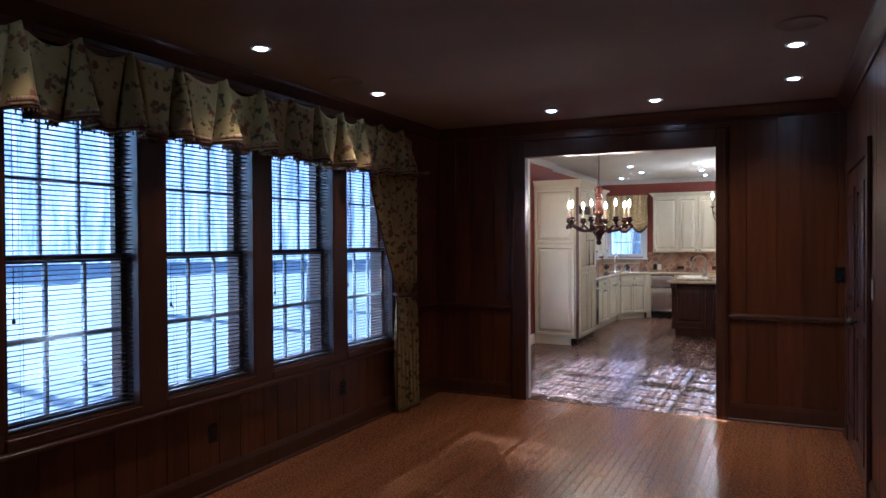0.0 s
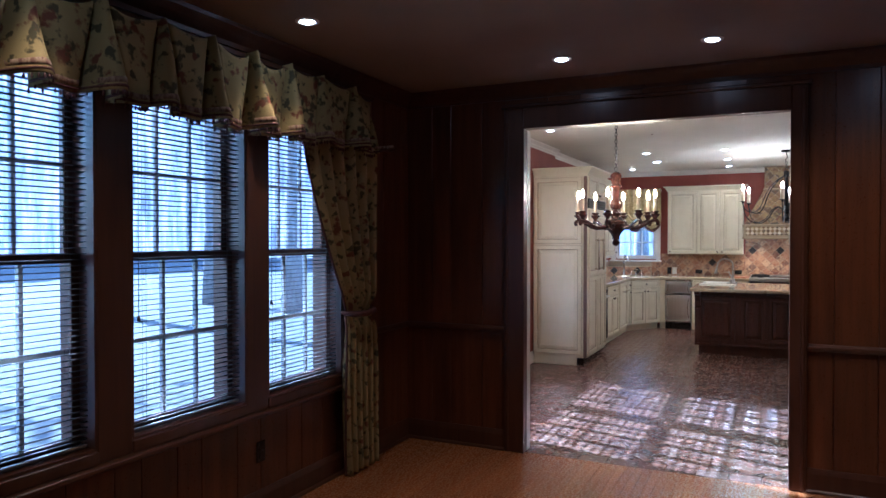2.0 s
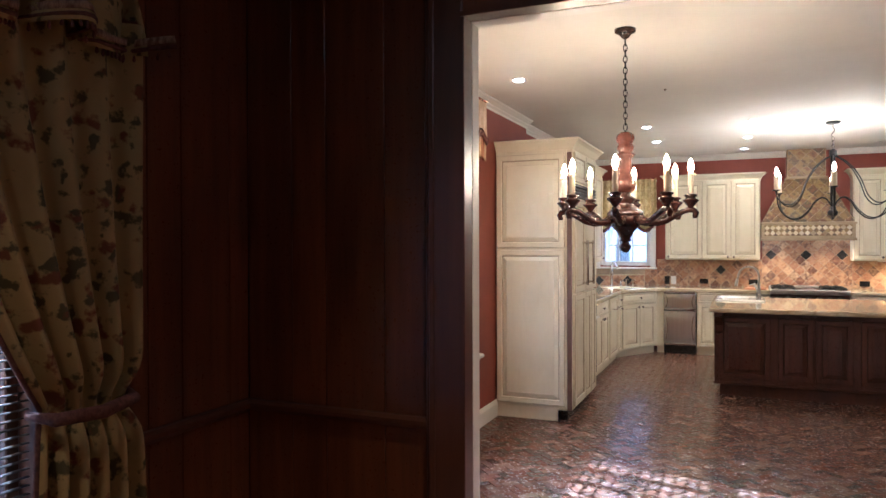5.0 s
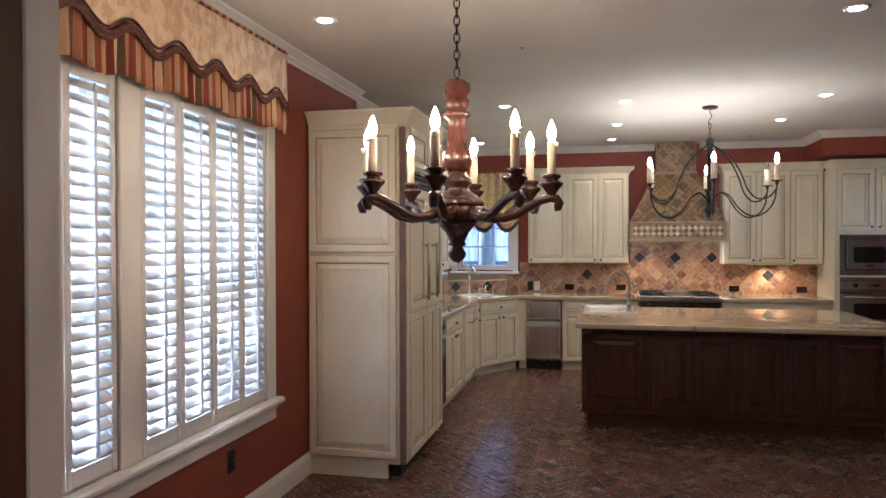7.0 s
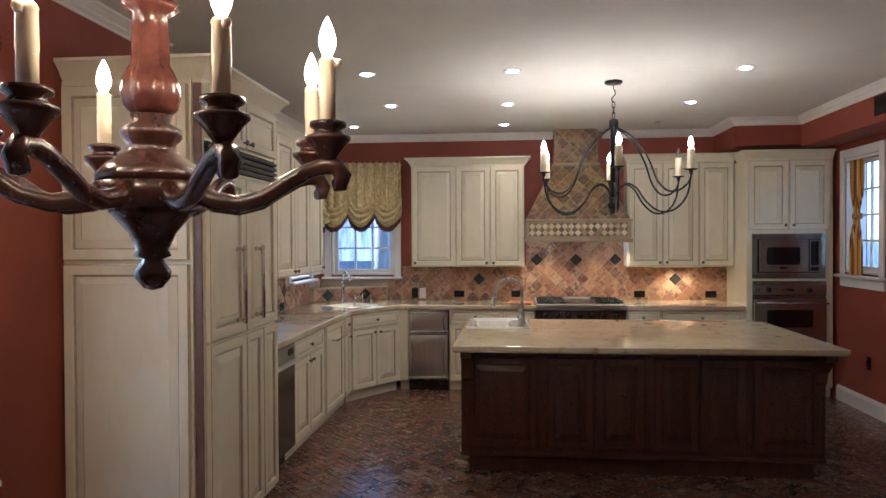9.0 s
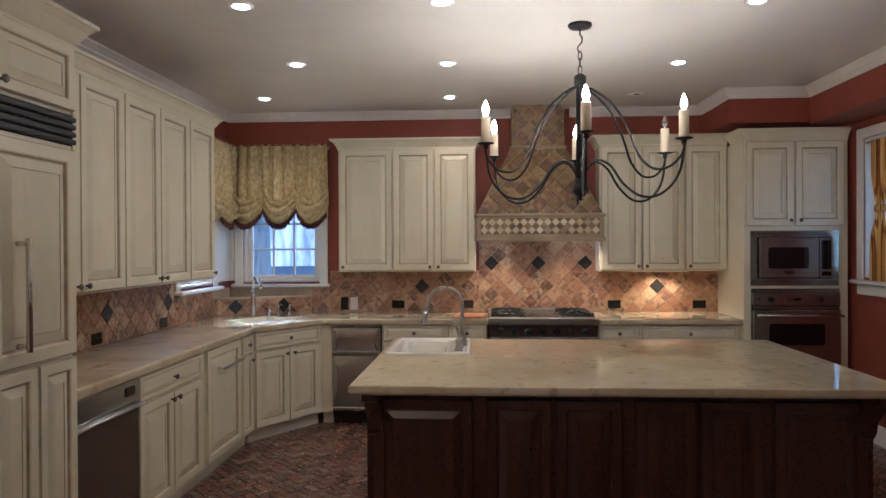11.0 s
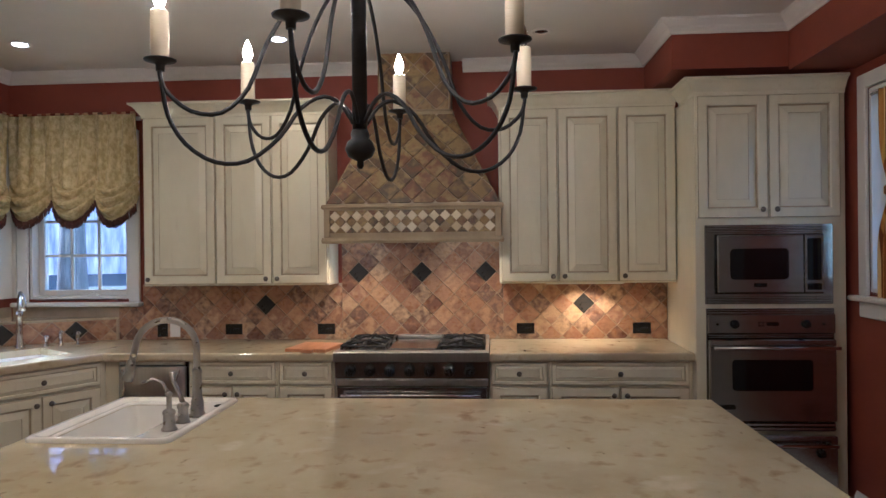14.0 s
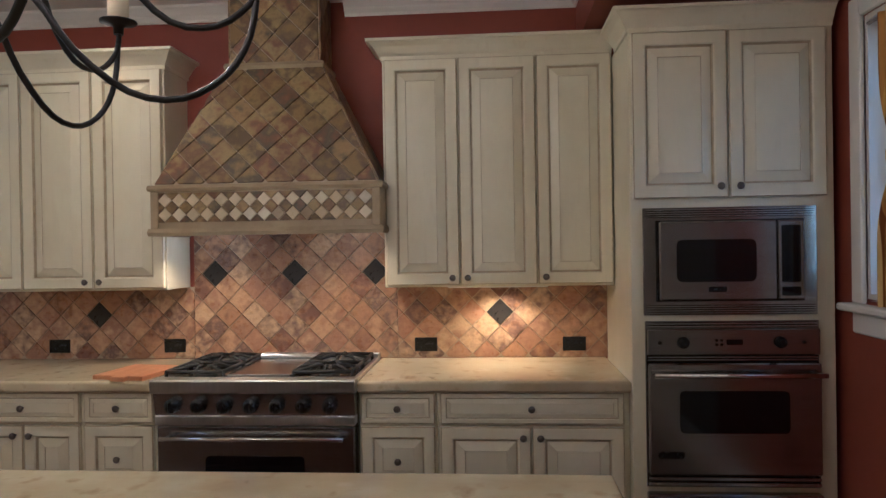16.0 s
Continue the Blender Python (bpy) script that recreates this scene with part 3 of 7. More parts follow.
solid("trim_opening_casing", bm, TRIMWOOD, "dark stained casing round the wide opening", "casing")
bm = bmesh.new()
box(bm, OP0 - 0.02, OP0, 6.665, KY0 + 0.02, 0, OPZ, b=0.003)
box(bm, OP1, OP1 + 0.02, 6.665, KY0 + 0.02, 0, OPZ, b=0.003)
box(bm, OP0 - 0.02, OP1 + 0.02, 6.665, KY0 + 0.02, OPZ, OPZ + 0.02, b=0.003)
box(bm, OP0 - 0.12, OP0 - 0.02, KY0, KY0 + 0.025, 0, OPZ + 0.12, b=0.004)
box(bm, OP1 + 0.02, OP1 + 0.12, KY0, KY0 + 0.025, 0, OPZ + 0.12, b=0.004)
box(bm, OP0 - 0.02, OP1 + 0.02, KY0, KY0 + 0.025, OPZ + 0.02, OPZ + 0.12, b=0.004)
solid("trim_kitchen_casing", bm, WHITE, "white painted casing on the kitchen face of the opening", "casing")

# trim of the kitchen
KCROWN = [(0, 0), (0, -0.078), (0.01, -0.078), (0.014, -0.065), (0.03, -0.05), (0.034, -0.04), (0.062, -0.016), (0.07, -0.012), (0.075, 0)]
for path in ([(KX0, KY0, KZ), (KX0, 11.2, KZ)], [(KXB, 11.2, KZ), (KXB, KY1, KZ), (-0.67, KY1, KZ)], [(-0.13, KY1, KZ), (1.08, KY1, KZ), (1.08, 14.33, KZ), (1.72, 14.33, KZ), (1.72, KY0, KZ)]):
    bm = bmesh.new()
    sweep(bm, KCROWN, path)
    solid("trim_kitchen_crown", bm, WHITE, "white painted crown moulding", "moulding")
for path in ([(OP0 - 0.12, KY0, 0), (KX0, KY0, 0), (KX0, 10.24, 0)], [(KX1, 14.36, 0), (KX1, KY0, 0), (OP1 + 0.12, KY0, 0)]):
    bm = bmesh.new()
    sweep(bm, BASE, path)
    solid("baseboard_kitchen", bm, WHITE, "white painted tall baseboard", "baseboard")

# ---------------------------------------------------------------- windows


def sash(parent, w, z0, z1, cols, rows, mat_, depth=0.035, y=0.0):
    """A glazed sash across local x, from z0 to z1, its room face at y."""
    bm = bmesh.new()
    s = 0.042
    box(bm, 0, s, y, y + depth, z0, z1, b=0.004)
    box(bm, w - s, w, y, y + depth, z0, z1, b=0.004)
    box(bm, s, w - s, y, y + depth, z0, z0 + s, b=0.004)
    box(bm, s, w - s, y, y + depth, z1 - s, z1, b=0.004)
    f = part("sash", bm, mat_, parent)
    bm = bmesh.new()
    for k in range(1, cols):
        c = s + (w - 2 * s) * k / cols
        box(bm, c - 0.010, c + 0.010, y + 0.004, y + depth - 0.004, z0 + s, z1 - s, b=0.003)
    for k in range(1, rows):
        c = z0 + s + (z1 - z0 - 2 * s) * k / rows
        box(bm, s, w - s, y + 0.006, y + depth - 0.006, c - 0.010, c + 0.010, b=0.003)
    part("muntins", bm, WHITE, f)
    pane = part("pane", B(s - 0.005, w - s + 0.005, y + depth * 0.5 - 0.002, y + depth * 0.5 + 0.002, z0 + s - 0.005, z1 - s + 0.005), GLASS, f)
    pane.visible_shadow = False
    return f


def double_hung(name, at, rz, w, z0, z1, mat_, label, depth, cols=3, rows=2):
    """A double-hung window in its opening: local x along the wall, y outwards from the room face."""
    t = thing(name, label, "window", at, rz, kind="structure")
    bm = bmesh.new()
    box(bm, -0.02, 0.012, 0.0, depth, z0, z1)
    box(bm, w - 0.012, w + 0.02, 0.0, depth, z0, z1)
    box(bm, 0.012, w - 0.012, 0.0, depth, z1 - 0.012, z1 + 0.02)
    box(bm, 0.012, w - 0.012, 0.0, depth, z0 - 0.02, z0 + 0.012)
    part("window_frame", bm, mat_, t)
    mid = (z0 + z1) / 2
    sash(t, w - 0.024, z0 + 0.012, mid + 0.02, cols, rows, mat_, y=depth * 0.40).matrix_basis = pose(0.012, 0, 0)
    sash(t, w - 0.024, mid - 0.02, z1 - 0.012, cols, rows, mat_, y=depth * 0.40 + 0.04).matrix_basis = pose(0.012, 0, 0)
    return t


# a window in the west wall has local x along world y, so its outward y is world -x
for k, (a, b) in enumerate(DENWIN):
    double_hung("window_%d" % (k + 1), (DX0, a, 0), 90, b - a, WZ0, WZ1, TRIMWOOD, "dark stained double-hung window with muntin bars", 0.22)
for k, (a, b) in enumerate(((7.14, 8.29), (8.445, 9.595))):
    double_hung("window_%d" % (k + 5), (KX0, a, 0), 90, b - a, 0.64, 2.31, WHITE, "white painted double-hung kitchen window", 0.2)


def casement(name, at, rz, w, z0, z1, label, cols, rows):
    t = thing(name, label, "window", at, rz, kind="structure")
    bm = bmesh.new()
    for x0, x1, a, b in ((-0.01, 0.02, z0, z1), (w - 0.02, w + 0.01, z0, z1), (0.02, w - 0.02, z0 - 0.01, z0 + 0.02), (0.02, w - 0.02, z1 - 0.02, z1 + 0.01)):
        box(bm, x0, x1, 0.0, 0.18, a, b)
    part("window_frame", bm, WHITE, t)
    sash(t, w - 0.04, z0 + 0.02, z1 - 0.02, cols, rows, WHITE, y=0.07).matrix_basis = pose(0.02, 0, 0)
    bm = bmesh.new()
    c = 0.085
    box(bm, -c, -0.004, -0.022, 0.0, z0 - 0.02, z1 + c, b=0.005)
    box(bm, w + 0.004, w + c, -0.022, 0.0, z0 - 0.02, z1 + c, b=0.005)
    box(bm, -0.004, w + 0.004, -0.022, 0.0, z1 + 0.004, z1 + c, b=0.005)
    part("window_casing", bm, WHITE, t)
    bm = bmesh.new()
    box(bm, -c - 0.02, w + c + 0.02, -0.075, 0.0, z0 - 0.05, z0 - 0.021, b=0.008)
    part("window_sill", bm, WHITE, t)
    return t


w8 = casement("window_7", (KXB, 13.93, 0), 90, 0.69, 1.20, 2.30, "white corner casement window over the sink", 2, 4)
w9 = casement("window_8", (-3.22, KY1, 0), 0, 0.73, 1.20, 2.30, "white casement window over the corner sink", 3, 4)
w10 = casement("window_9", (KX1, 14.20, 0), -90, 0.64, 1.27, 2.36, "white window beside the wall ovens", 2, 4)
bm = bmesh.new()
box(bm, -0.085, 0.725, -0.02, 0, 1.13, 1.215, b=0.006)
part("window_apron", bm, WHITE, w10)
for w, x in ((w9, 0.36), (w8, 0.3)):
    bm = bmesh.new()
    box(bm, x, x + 0.11, 0.03, 0.06, 1.221, 1.235, b=0.004)
    rod(bm, (x + 0.03, 0.045, 1.235), (x + 0.1, 0.02, 1.246), 0.006, seg=8)
    part("window_crank", bm, WHITE, w)

# white boards filling the corner between the sink windows
bm = bmesh.new()
box(bm, KXB + 0.0005, KXB + 0.017, 14.71, KY1 - 0.001, 1.21, 2.44, b=0.003)
box(bm, KXB + 0.0175, -3.313, KY1 - 0.017, KY1 - 0.0005, 1.21, 2.44, b=0.003)
solid("trim_corner_boards", bm, WHITE, "white painted boards in the corner between the windows", "casing")
# casing and sill of the paired kitchen windows
bm = bmesh.new()
for a, b in ((7.04, 7.13), (8.30, 8.435), (9.605, 9.70)):
    box(bm, KX0, KX0 + 0.022, a, b, 0.64, 2.40, b=0.005)
box(bm, KX0, KX0 + 0.022, 7.13, 8.30, 2.32, 2.40, b=0.005)
box(bm, KX0, KX0 + 0.022, 8.435, 9.605, 2.32, 2.40, b=0.005)
solid("trim_window_casing", bm, WHITE, "white painted casing of the paired windows", "casing")
bm = bmesh.new()
box(bm, KX0, KX0 + 0.07, 7.0, 9.73, 0.605, 0.64, b=0.01)
box(bm, KX0, KX0 + 0.022, 7.04, 9.70, 0.51, 0.604, b=0.006)
box(bm, KX0, KX0 + 0.04, 7.04, 9.70, 0.58, 0.604, b=0.006)
solid("trim_window_sill", bm, WHITE, "white painted window sill with moulded apron", "sill")

# ---------------------------------------------------------------- blinds of the den
SLAT = bmesh.new()
pts = [(-0.012, -0.0015), (-0.006, 0.0008), (0.0, 0.0016), (0.006, 0.0008), (0.012, -0.0015)]
rows = [[SLAT.verts.new((x, d, z)) for d, z in pts] + [SLAT.verts.new((x, d, z - 0.0018)) for d, z in pts[::-1]] for x in (0.02, 0.74)]
skin(SLAT, rows)
SLATME = mesh_of("slat", SLAT, SLATWOOD)
for k, (a, b) in enumerate(DENWIN):
    t = thing("venetian_blind", "lowered dark venetian blind with open slats in a window", "blind", (DX0 - 0.045, a, 0), 90, group="venetian blinds of the den")
    part("headrail", B(0.012, 0.748, -0.02, 0.02, WZ1 - 0.06, WZ1 - 0.014, b=0.003), SLATWOOD, t)
    part("bottom_rail", B(0.02, 0.74, -0.013, 0.013, WZ0 + 0.018, WZ0 + 0.034, b=0.004), SLATWOOD, t)
    n = 62
    for i in range(n):
        ob = new("slat", SLATME)
        ob.parent = t
        ob.matrix_basis = pose(0, 0, WZ0 + 0.055 + i * (WZ1 - 0.09 - WZ0 - 0.055) / (n - 1), -6)
    for x in (0.11, 0.65):
        bm = bmesh.new()
        for d in (-0.0125, 0.0125):
            rod(bm, (x, d, WZ0 + 0.03), (x, d, WZ1 - 0.05), 0.0009, seg=5)
        part("ladder_cord", bm, SLATWOOD, t)
    bm = bmesh.new()
    rod(bm, (0.06, -0.022, WZ1 - 0.05), (0.06, -0.022, 1.22), 0.0018, seg=6)
    lathe(bm, [(0.002, 0.03), (0.008, 0.012), (0.009, 0.0)], 8, (0.06, -0.022, 1.19))
    part("pull_cord", bm, SLATWOOD, t, "thin cord with a small wooden tassel")

# ---------------------------------------------------------------- shutters of the kitchen
PW = 0.2875
LV = bmesh.new()
prof = [(-0.031, 0.0), (-0.02, 0.0045), (0.0, 0.006), (0.02, 0.0045), (0.031, 0.0), (0.02, -0.0045), (0.0, -0.006), (-0.02, -0.0045)]
skin(LV, [[LV.verts.new((x, d, z)) for d, z in prof] for x in (0.036, PW - 0.036)])
LVME = mesh_of("louvre", LV, LOUVRE)
shutter = None
for a in (7.14, 8.445):
    for k in range(4):
        at = pose(KX0 + 0.012, a + k * PW, 0, 0, 0, 90)
        if shutter is None:
            shutter = thing("shutter_panel", "white plantation shutter panel with open louvres", "shutter", group="plantation shutters")
            bm = bmesh.new()
            box(bm, 0.002, 0.036, 0, 0.028, 0.65, 2.295, b=0.003)
            box(bm, PW - 0.036, PW - 0.002, 0, 0.028, 0.65, 2.295, b=0.003)
            part("stile", bm, LOUVRE, shutter)
            part("bottom_rail", B(0.036, PW - 0.036, 0, 0.028, 0.65, 0.72, b=0.003), LOUVRE, shutter)
            part("top_rail", B(0.036, PW - 0.036, 0, 0.028, 2.22, 2.295, b=0.003), LOUVRE, shutter)
            for i in range(28):
                ob = new("louvre", LVME)
                ob.parent = shutter
                ob.matrix_basis = pose(0, 0.014, 0.748 + i * 0.0534, 46)
            bm = bmesh.new()
            box(bm, PW / 2 - 0.006, PW / 2 + 0.006, -0.026, -0.014, 0.74, 2.2, b=0.002)
            part("tilt_rod", bm, LOUVRE, shutter)
            shutter.matrix_basis = at
        else:
            copy_thing(shutter, at)

# ---------------------------------------------------------------- cabinets


def panel(bm, x0, x1, z0, z1, y=0.0, t=0.024, k=1.0):
    """A raised-panel front: material 0 for the paint, 1 for the glaze in its grooves."""
    k *= min(1.0, (z1 - z0) / 0.32, (x1 - x0) / 0.28)
    rows = [(0, 0, 0), (0, t - 0.004, 0), (0.004, t, 1), (0.011, t, 0), (0.050 * k, t, 0), (0.055 * k, t - 0.005, 0), (0.059 * k, t - 0.015 * k, 1), (0.064 * k, t - 0.015 * k, 1), (0.104 * k, t - 0.001, 0), (0.106 * k, t - 0.004, 1), (0.108 * k, t - 0.003, 0)]
    loops = []
    for i, d, _ in rows:
        loops.append([bm.verts.new(p) for p in ((x0 + i, y - d, z0 + i), (x1 - i, y - d, z0 + i), (x1 - i, y - d, z1 - i), (x0 + i, y - d, z1 - i))])
    for (a, c), (_, _, g) in zip(zip(loops, loops[1:]), rows[1:]):
        for q in range(4):
            bm.faces.new((a[q], a[(q + 1) % 4], c[(q + 1) % 4], c[q])).material_index = g
    bm.faces.new(loops[-1])
    bm.faces.new(loops[0][::-1])


def knob_mesh():
    bm = bmesh.new()
    rings_ = [(0.006, 0.0), (0.005, 0.010), (0.013, 0.016), (0.016, 0.022), (0.012, 0.028), (0.003, 0.030)]
    skin(bm, [ring(bm, Vector((0, -d, 0)), Vector((0, -1, 0)), r, 12) for r, d in rings_])
    return mesh_of("knob", bm, PEWTER)


KNOB = knob_mesh()
PAINT = [CREAM, GLAZE]


def front(parent, kind, x0, x1, z0, z1, knobs=(), mats=PAINT, y=0.0, k=1.0):
    bm = bmesh.new()
    panel(bm, x0, x1, z0, z1, y, k=k)
    d = part(kind, bm, mats, parent)
    for x, z in knobs:
        ob = new("knob", KNOB)
        ob.parent = d
        ob.matrix_basis = pose(x, y - 0.024, z)
        ob["label"] = "dark pewter knob"
    return d


def cabinet(name, label, at, rz, w, d, z0, z1, toe=0.0, category="cabinet", group="", mats=PAINT):
    t = thing(name, label, category, at, rz, group)
    bm = bmesh.new()
    box(bm, 0, w, 0, d, z0 + toe, z1, b=0.002)
    part("body", bm, mats[0], t)
    if toe:
        part("toe_kick", B(0, w, 0.05, d, z0, z0 + toe - 0.001), mats[0], t)
    return t


def crown(parent, w, d, z, left=True, right=True, h=0.085, o=0.07, mats=CREAM):
    prof = [(0, -0.01), (0.008, -0.01), (0.01, 0.008), (0.02, 0.02), (o * 0.55, h * 0.6), (o * 0.8, h * 0.8), (o, h * 0.84), (o, h), (0, h)]
    path = ([(0, d, z)] if left else []) + [(0, 0, z), (w, 0, z)] + ([(w, d, z)] if right else [])
    bm = bmesh.new()
    sweep(bm, prof, path)
    part("crown_moulding", bm, mats, parent)


# wall cabinets beside the hood
UZ0, UZ1 = 1.30, 2.42
c = cabinet("wall_cabinet", "cream glazed wall cabinet with three raised panel doors", (-2.245, 14.785, 0), 0, 1.245, 0.265, UZ0, UZ1, group="wall cabinets")
for x0, x1, kx in ((0.012, 0.492, 0.045), (0.500, 0.868, 0.835), (0.876, 1.235, 0.91)):
    front(c, "door", x0, x1, UZ0 + 0.012, UZ1 - 0.012, [(kx, UZ0 + 0.045)])
crown(c, 1.245, 0.265, UZ1)
c = cabinet("wall_cabinet", "cream glazed wall cabinet with three doors beside the ovens", (0.105, 14.785, 0), 0, 1.108, 0.265, UZ0, UZ1, group="wall cabinets")
for x0, x1, kx in ((0.012, 0.366, 0.334), (0.374, 0.740, 0.407), (0.748, 1.1, 0.781)):
    front(c, "door", x0, x1, UZ0 + 0.012, UZ1 - 0.012, [(kx, UZ0 + 0.045)])
crown(c, 1.108, 0.265, UZ1, right=False)
part("light_rail", B(0.3, 0.8, 0.1, 0.15, UZ0 - 0.012, UZ0 - 0.001, b=0.003), WHITE, c, "slim white lamp housing under the cabinet")
# wall cabinets on the west wall, facing east
c = cabinet("wall_cabinet", "long cream glazed wall cabinet beside the corner window", (-2.95, 11.235, 0), 90, 2.385, 0.405, UZ0, UZ1, group="wall cabinets")
for k in range(5):
    x0 = 0.195 + k * 0.434
    kx = x0 + (0.395, 0.04, 0.395, 0.04, 0.395)[k]
    front(c, "door", x0 + 0.004, x0 + 0.430, UZ0 + 0.012, UZ1 - 0.012, [(kx, UZ0 + 0.045)])
crown(c, 2.385, 0.405, UZ1, left=False)

# oven tower
TX0, TX1, TY = 1.216, 2.045, 14.39
t = cabinet("oven_cabinet", "tall cream glazed cabinet housing two steel ovens", (TX0, TY, 0), 0, TX1 - TX0, 0.655, 0, 2.395, toe=0.1)
w = TX1 - TX0
front(t, "door", 0.012, 0.398, 1.685, 2.378, [(0.363, 1.73)])
front(t, "door", 0.406, w - 0.035, 1.685, 2.378, [(0.441, 1.73)])
crown(t, w, 0.30, 2.395, right=False, h=0.085)


def vents(parent, x0, x1, z0, z1, y, n):
    bm = bmesh.new()
    box(bm, x0, x1, y + 0.004, y + 0.02, z0, z1)
    part("vent_backing", bm, BLACK, parent)
    for k in range(n):
        z = z0 + (z1 - z0) * (k + 0.5) / n
        part("vent_slat", B(x0, x1, y - 0.006, y + 0.006, z - (z1 - z0) / n * 0.28, z + (z1 - z0) / n * 0.28, b=0.001), STEEL, parent)


def bar(bm, x0, x1, z, y, out=0.05, r=0.0105):
    rod(bm, (x0, y - out, z), (x1, y - out, z), r, seg=12)
    for x in (x0 + 0.03, x1 - 0.03):
        rod(bm, (x, y, z), (x, y - out, z), r * 0.95, seg=10)


def rounded(x0, x1, z0, z1, r, n=5):
    out = []
    for cx, cz, a in ((x1 - r, z0 + r, -90), (x1 - r, z1 - r, 0), (x0 + r, z1 - r, 90), (x0 + r, z0 + r, 180)):
        for k in range(n + 1):
            q = radians(a + 90 * k / n)
            out.append((cx + r * math.cos(q), cz + r * math.sin(q)))
    return out


def plate(bm, poly, y0, y1, mi=0):
    """An upright plate with the given outline of (x, z), from y0 (front) to y1."""
    a = [bm.verts.new((x, y0, z)) for x, z in poly]
    c = [bm.verts.new((x, y1, z)) for x, z in poly]
    skin(bm, [a, c], mi=mi)
    for f in bm.faces:
        f.smooth = False


OX0, OX1 = 1.264, 1.968
mw = thing("microwave_oven", "built-in stainless steel microwave oven with vented trim", "microwave", (OX0, TY - 0.004, 0))
ow = OX1 - OX0
part("trim_frame", B(0, ow, -0.012, -0.001, 1.195, 1.645, b=0.002), OVENSTEEL, mw)
vents(mw, 0.012, ow - 0.012, 1.603, 1.64, -0.018, 4)
vents(mw, 0.012, ow - 0.012, 1.2, 1.237, -0.018, 4)
part("cavity_face", B(0.052, ow - 0.052, -0.016, -0.0122, 1.252, 1.592, b=0.002), BLACK, mw)
d = part("door", B(0.06, ow - 0.17, -0.045, -0.0165, 1.258, 1.586, b=0.006), OVENSTEEL, mw)
bm = bmesh.new()
plate(bm, rounded(0.13, ow - 0.255, 1.335, 1.51, 0.025), -0.049, -0.0455)
part("window", bm, DARKGLASS, d, "dark glass window")
bm = bmesh.new()
plate(bm, rounded(0.258, 0.33, 1.293, 1.315, 0.003), -0.047, -0.0455)
part("badge", bm, BLACK, d, "small dark maker's plate")
p = part("control_panel", B(ow - 0.166, ow - 0.06, -0.043, -0.0165, 1.258, 1.586, b=0.006), OVENSTEEL, mw)
bm = bmesh.new()
plate(bm, rounded(ow - 0.152, ow - 0.078, 1.33, 1.565, 0.008), -0.0455, -0.0435)
plate(bm, rounded(ow - 0.152, ow - 0.078, 1.275, 1.312, 0.006), -0.0455, -0.0435)
part("keypad", bm, DARKGLASS, p, "black glass keypad")

ov = thing("wall_oven", "built-in stainless steel wall oven with bar handle", "oven", (OX0 + 0.004, TY - 0.004, 0))
part("trim_frame", B(0, ow, -0.012, -0.001, 0.475, 1.17, b=0.002), OVENSTEEL, ov)
vents(ov, 0.01, ow - 0.01, 1.143, 1.165, -0.016, 2)
cp = part("control_panel", B(0.004, ow - 0.004, -0.035, -0.0125, 1.03, 1.138, b=0.004), OVENSTEEL, ov)
for x in (0.15, 0.54):
    bm = bmesh.new()
    skin(bm, [ring(bm, Vector((x, -q, 1.083)), Vector((0, -1, 0)), r, 16) for r, q in ((0.024, 0.036), (0.024, 0.044), (0.019, 0.047), (0.017, 0.066), (0.014, 0.068))])
    part("control_knob", bm, BLACK, cp, "black dial knob with chrome collar")
for x in (0.055, 0.635):
    bm = bmesh.new()
    skin(bm, [ring(bm, Vector((x, -q, 1.083)), Vector((0, -1, 0)), r, 10) for r, q in ((0.008, 0.035), (0.007, 0.043))])
    part("indicator", bm, BLACK, cp)
bm = bmesh.new()
plate(bm, rounded(0.325, 0.39, 1.073, 1.095, 0.002), -0.037, -0.0355)
part("clock_display", bm, DARKGLASS, cp)
bm = bmesh.new()
for x in (0.285, 0.305):
    for z in (1.074, 1.092):
        plate(bm, rounded(x - 0.006, x + 0.006, z - 0.005, z + 0.005, 0.002), -0.037, -0.0355)
part("buttons", bm, BLACK, cp)
part("door_gap", B(0.004, ow - 0.004, -0.0145, -0.0122, 0.985, 1.028), BLACK, ov)
vents(ov, 0.01, ow - 0.01, 1.004, 1.026, -0.018, 2)
d = part("door", B(0.006, ow - 0.006, -0.05, -0.0125, 0.535, 0.998, b=0.006), OVENSTEEL, ov)
bm = bmesh.new()
plate(bm, rounded(0.13, ow - 0.135, 0.71, 0.885, 0.02), -0.053, -0.0505)
part("window", bm, DARKGLASS, d, "dark glass window")
bm = bmesh.new()
bar(bm, 0.02, ow - 0.005, 0.955, -0.05, 0.045)
part("handle", bm, CHROME, d, "polished bar handle")
bm = bmesh.new()
plate(bm, rounded(0.04, 0.145, 0.605, 0.632, 0.008), -0.053, -0.0505)
part("badge", bm, BLACK, d, "small dark maker's plate")
vents(ov, 0.006, ow - 0.006, 0.482, 0.528, -0.03, 2)
wd = thing("warming_drawer", "stainless steel warming drawer under the wall oven", "drawer", (OX0 + 0.004, TY - 0.004, 0))
d = part("drawer_front", B(0.0, ow, -0.045, -0.001, 0.16, 0.455, b=0.006), OVENSTEEL, wd)
bm = bmesh.new()
bar(bm, 0.02, ow - 0.02, 0.41, -0.045, 0.045)
part("handle", bm, CHROME, d)
bm = bmesh.new()
skin(bm, [ring(bm, Vector((0.61, -q, 0.36)), Vector((0, -1, 0)), r, 16) for r, q in ((0.024, 0.045), (0.024, 0.053), (0.018, 0.056), (0.016, 0.075))])
part("control_knob", bm, BLACK, d)

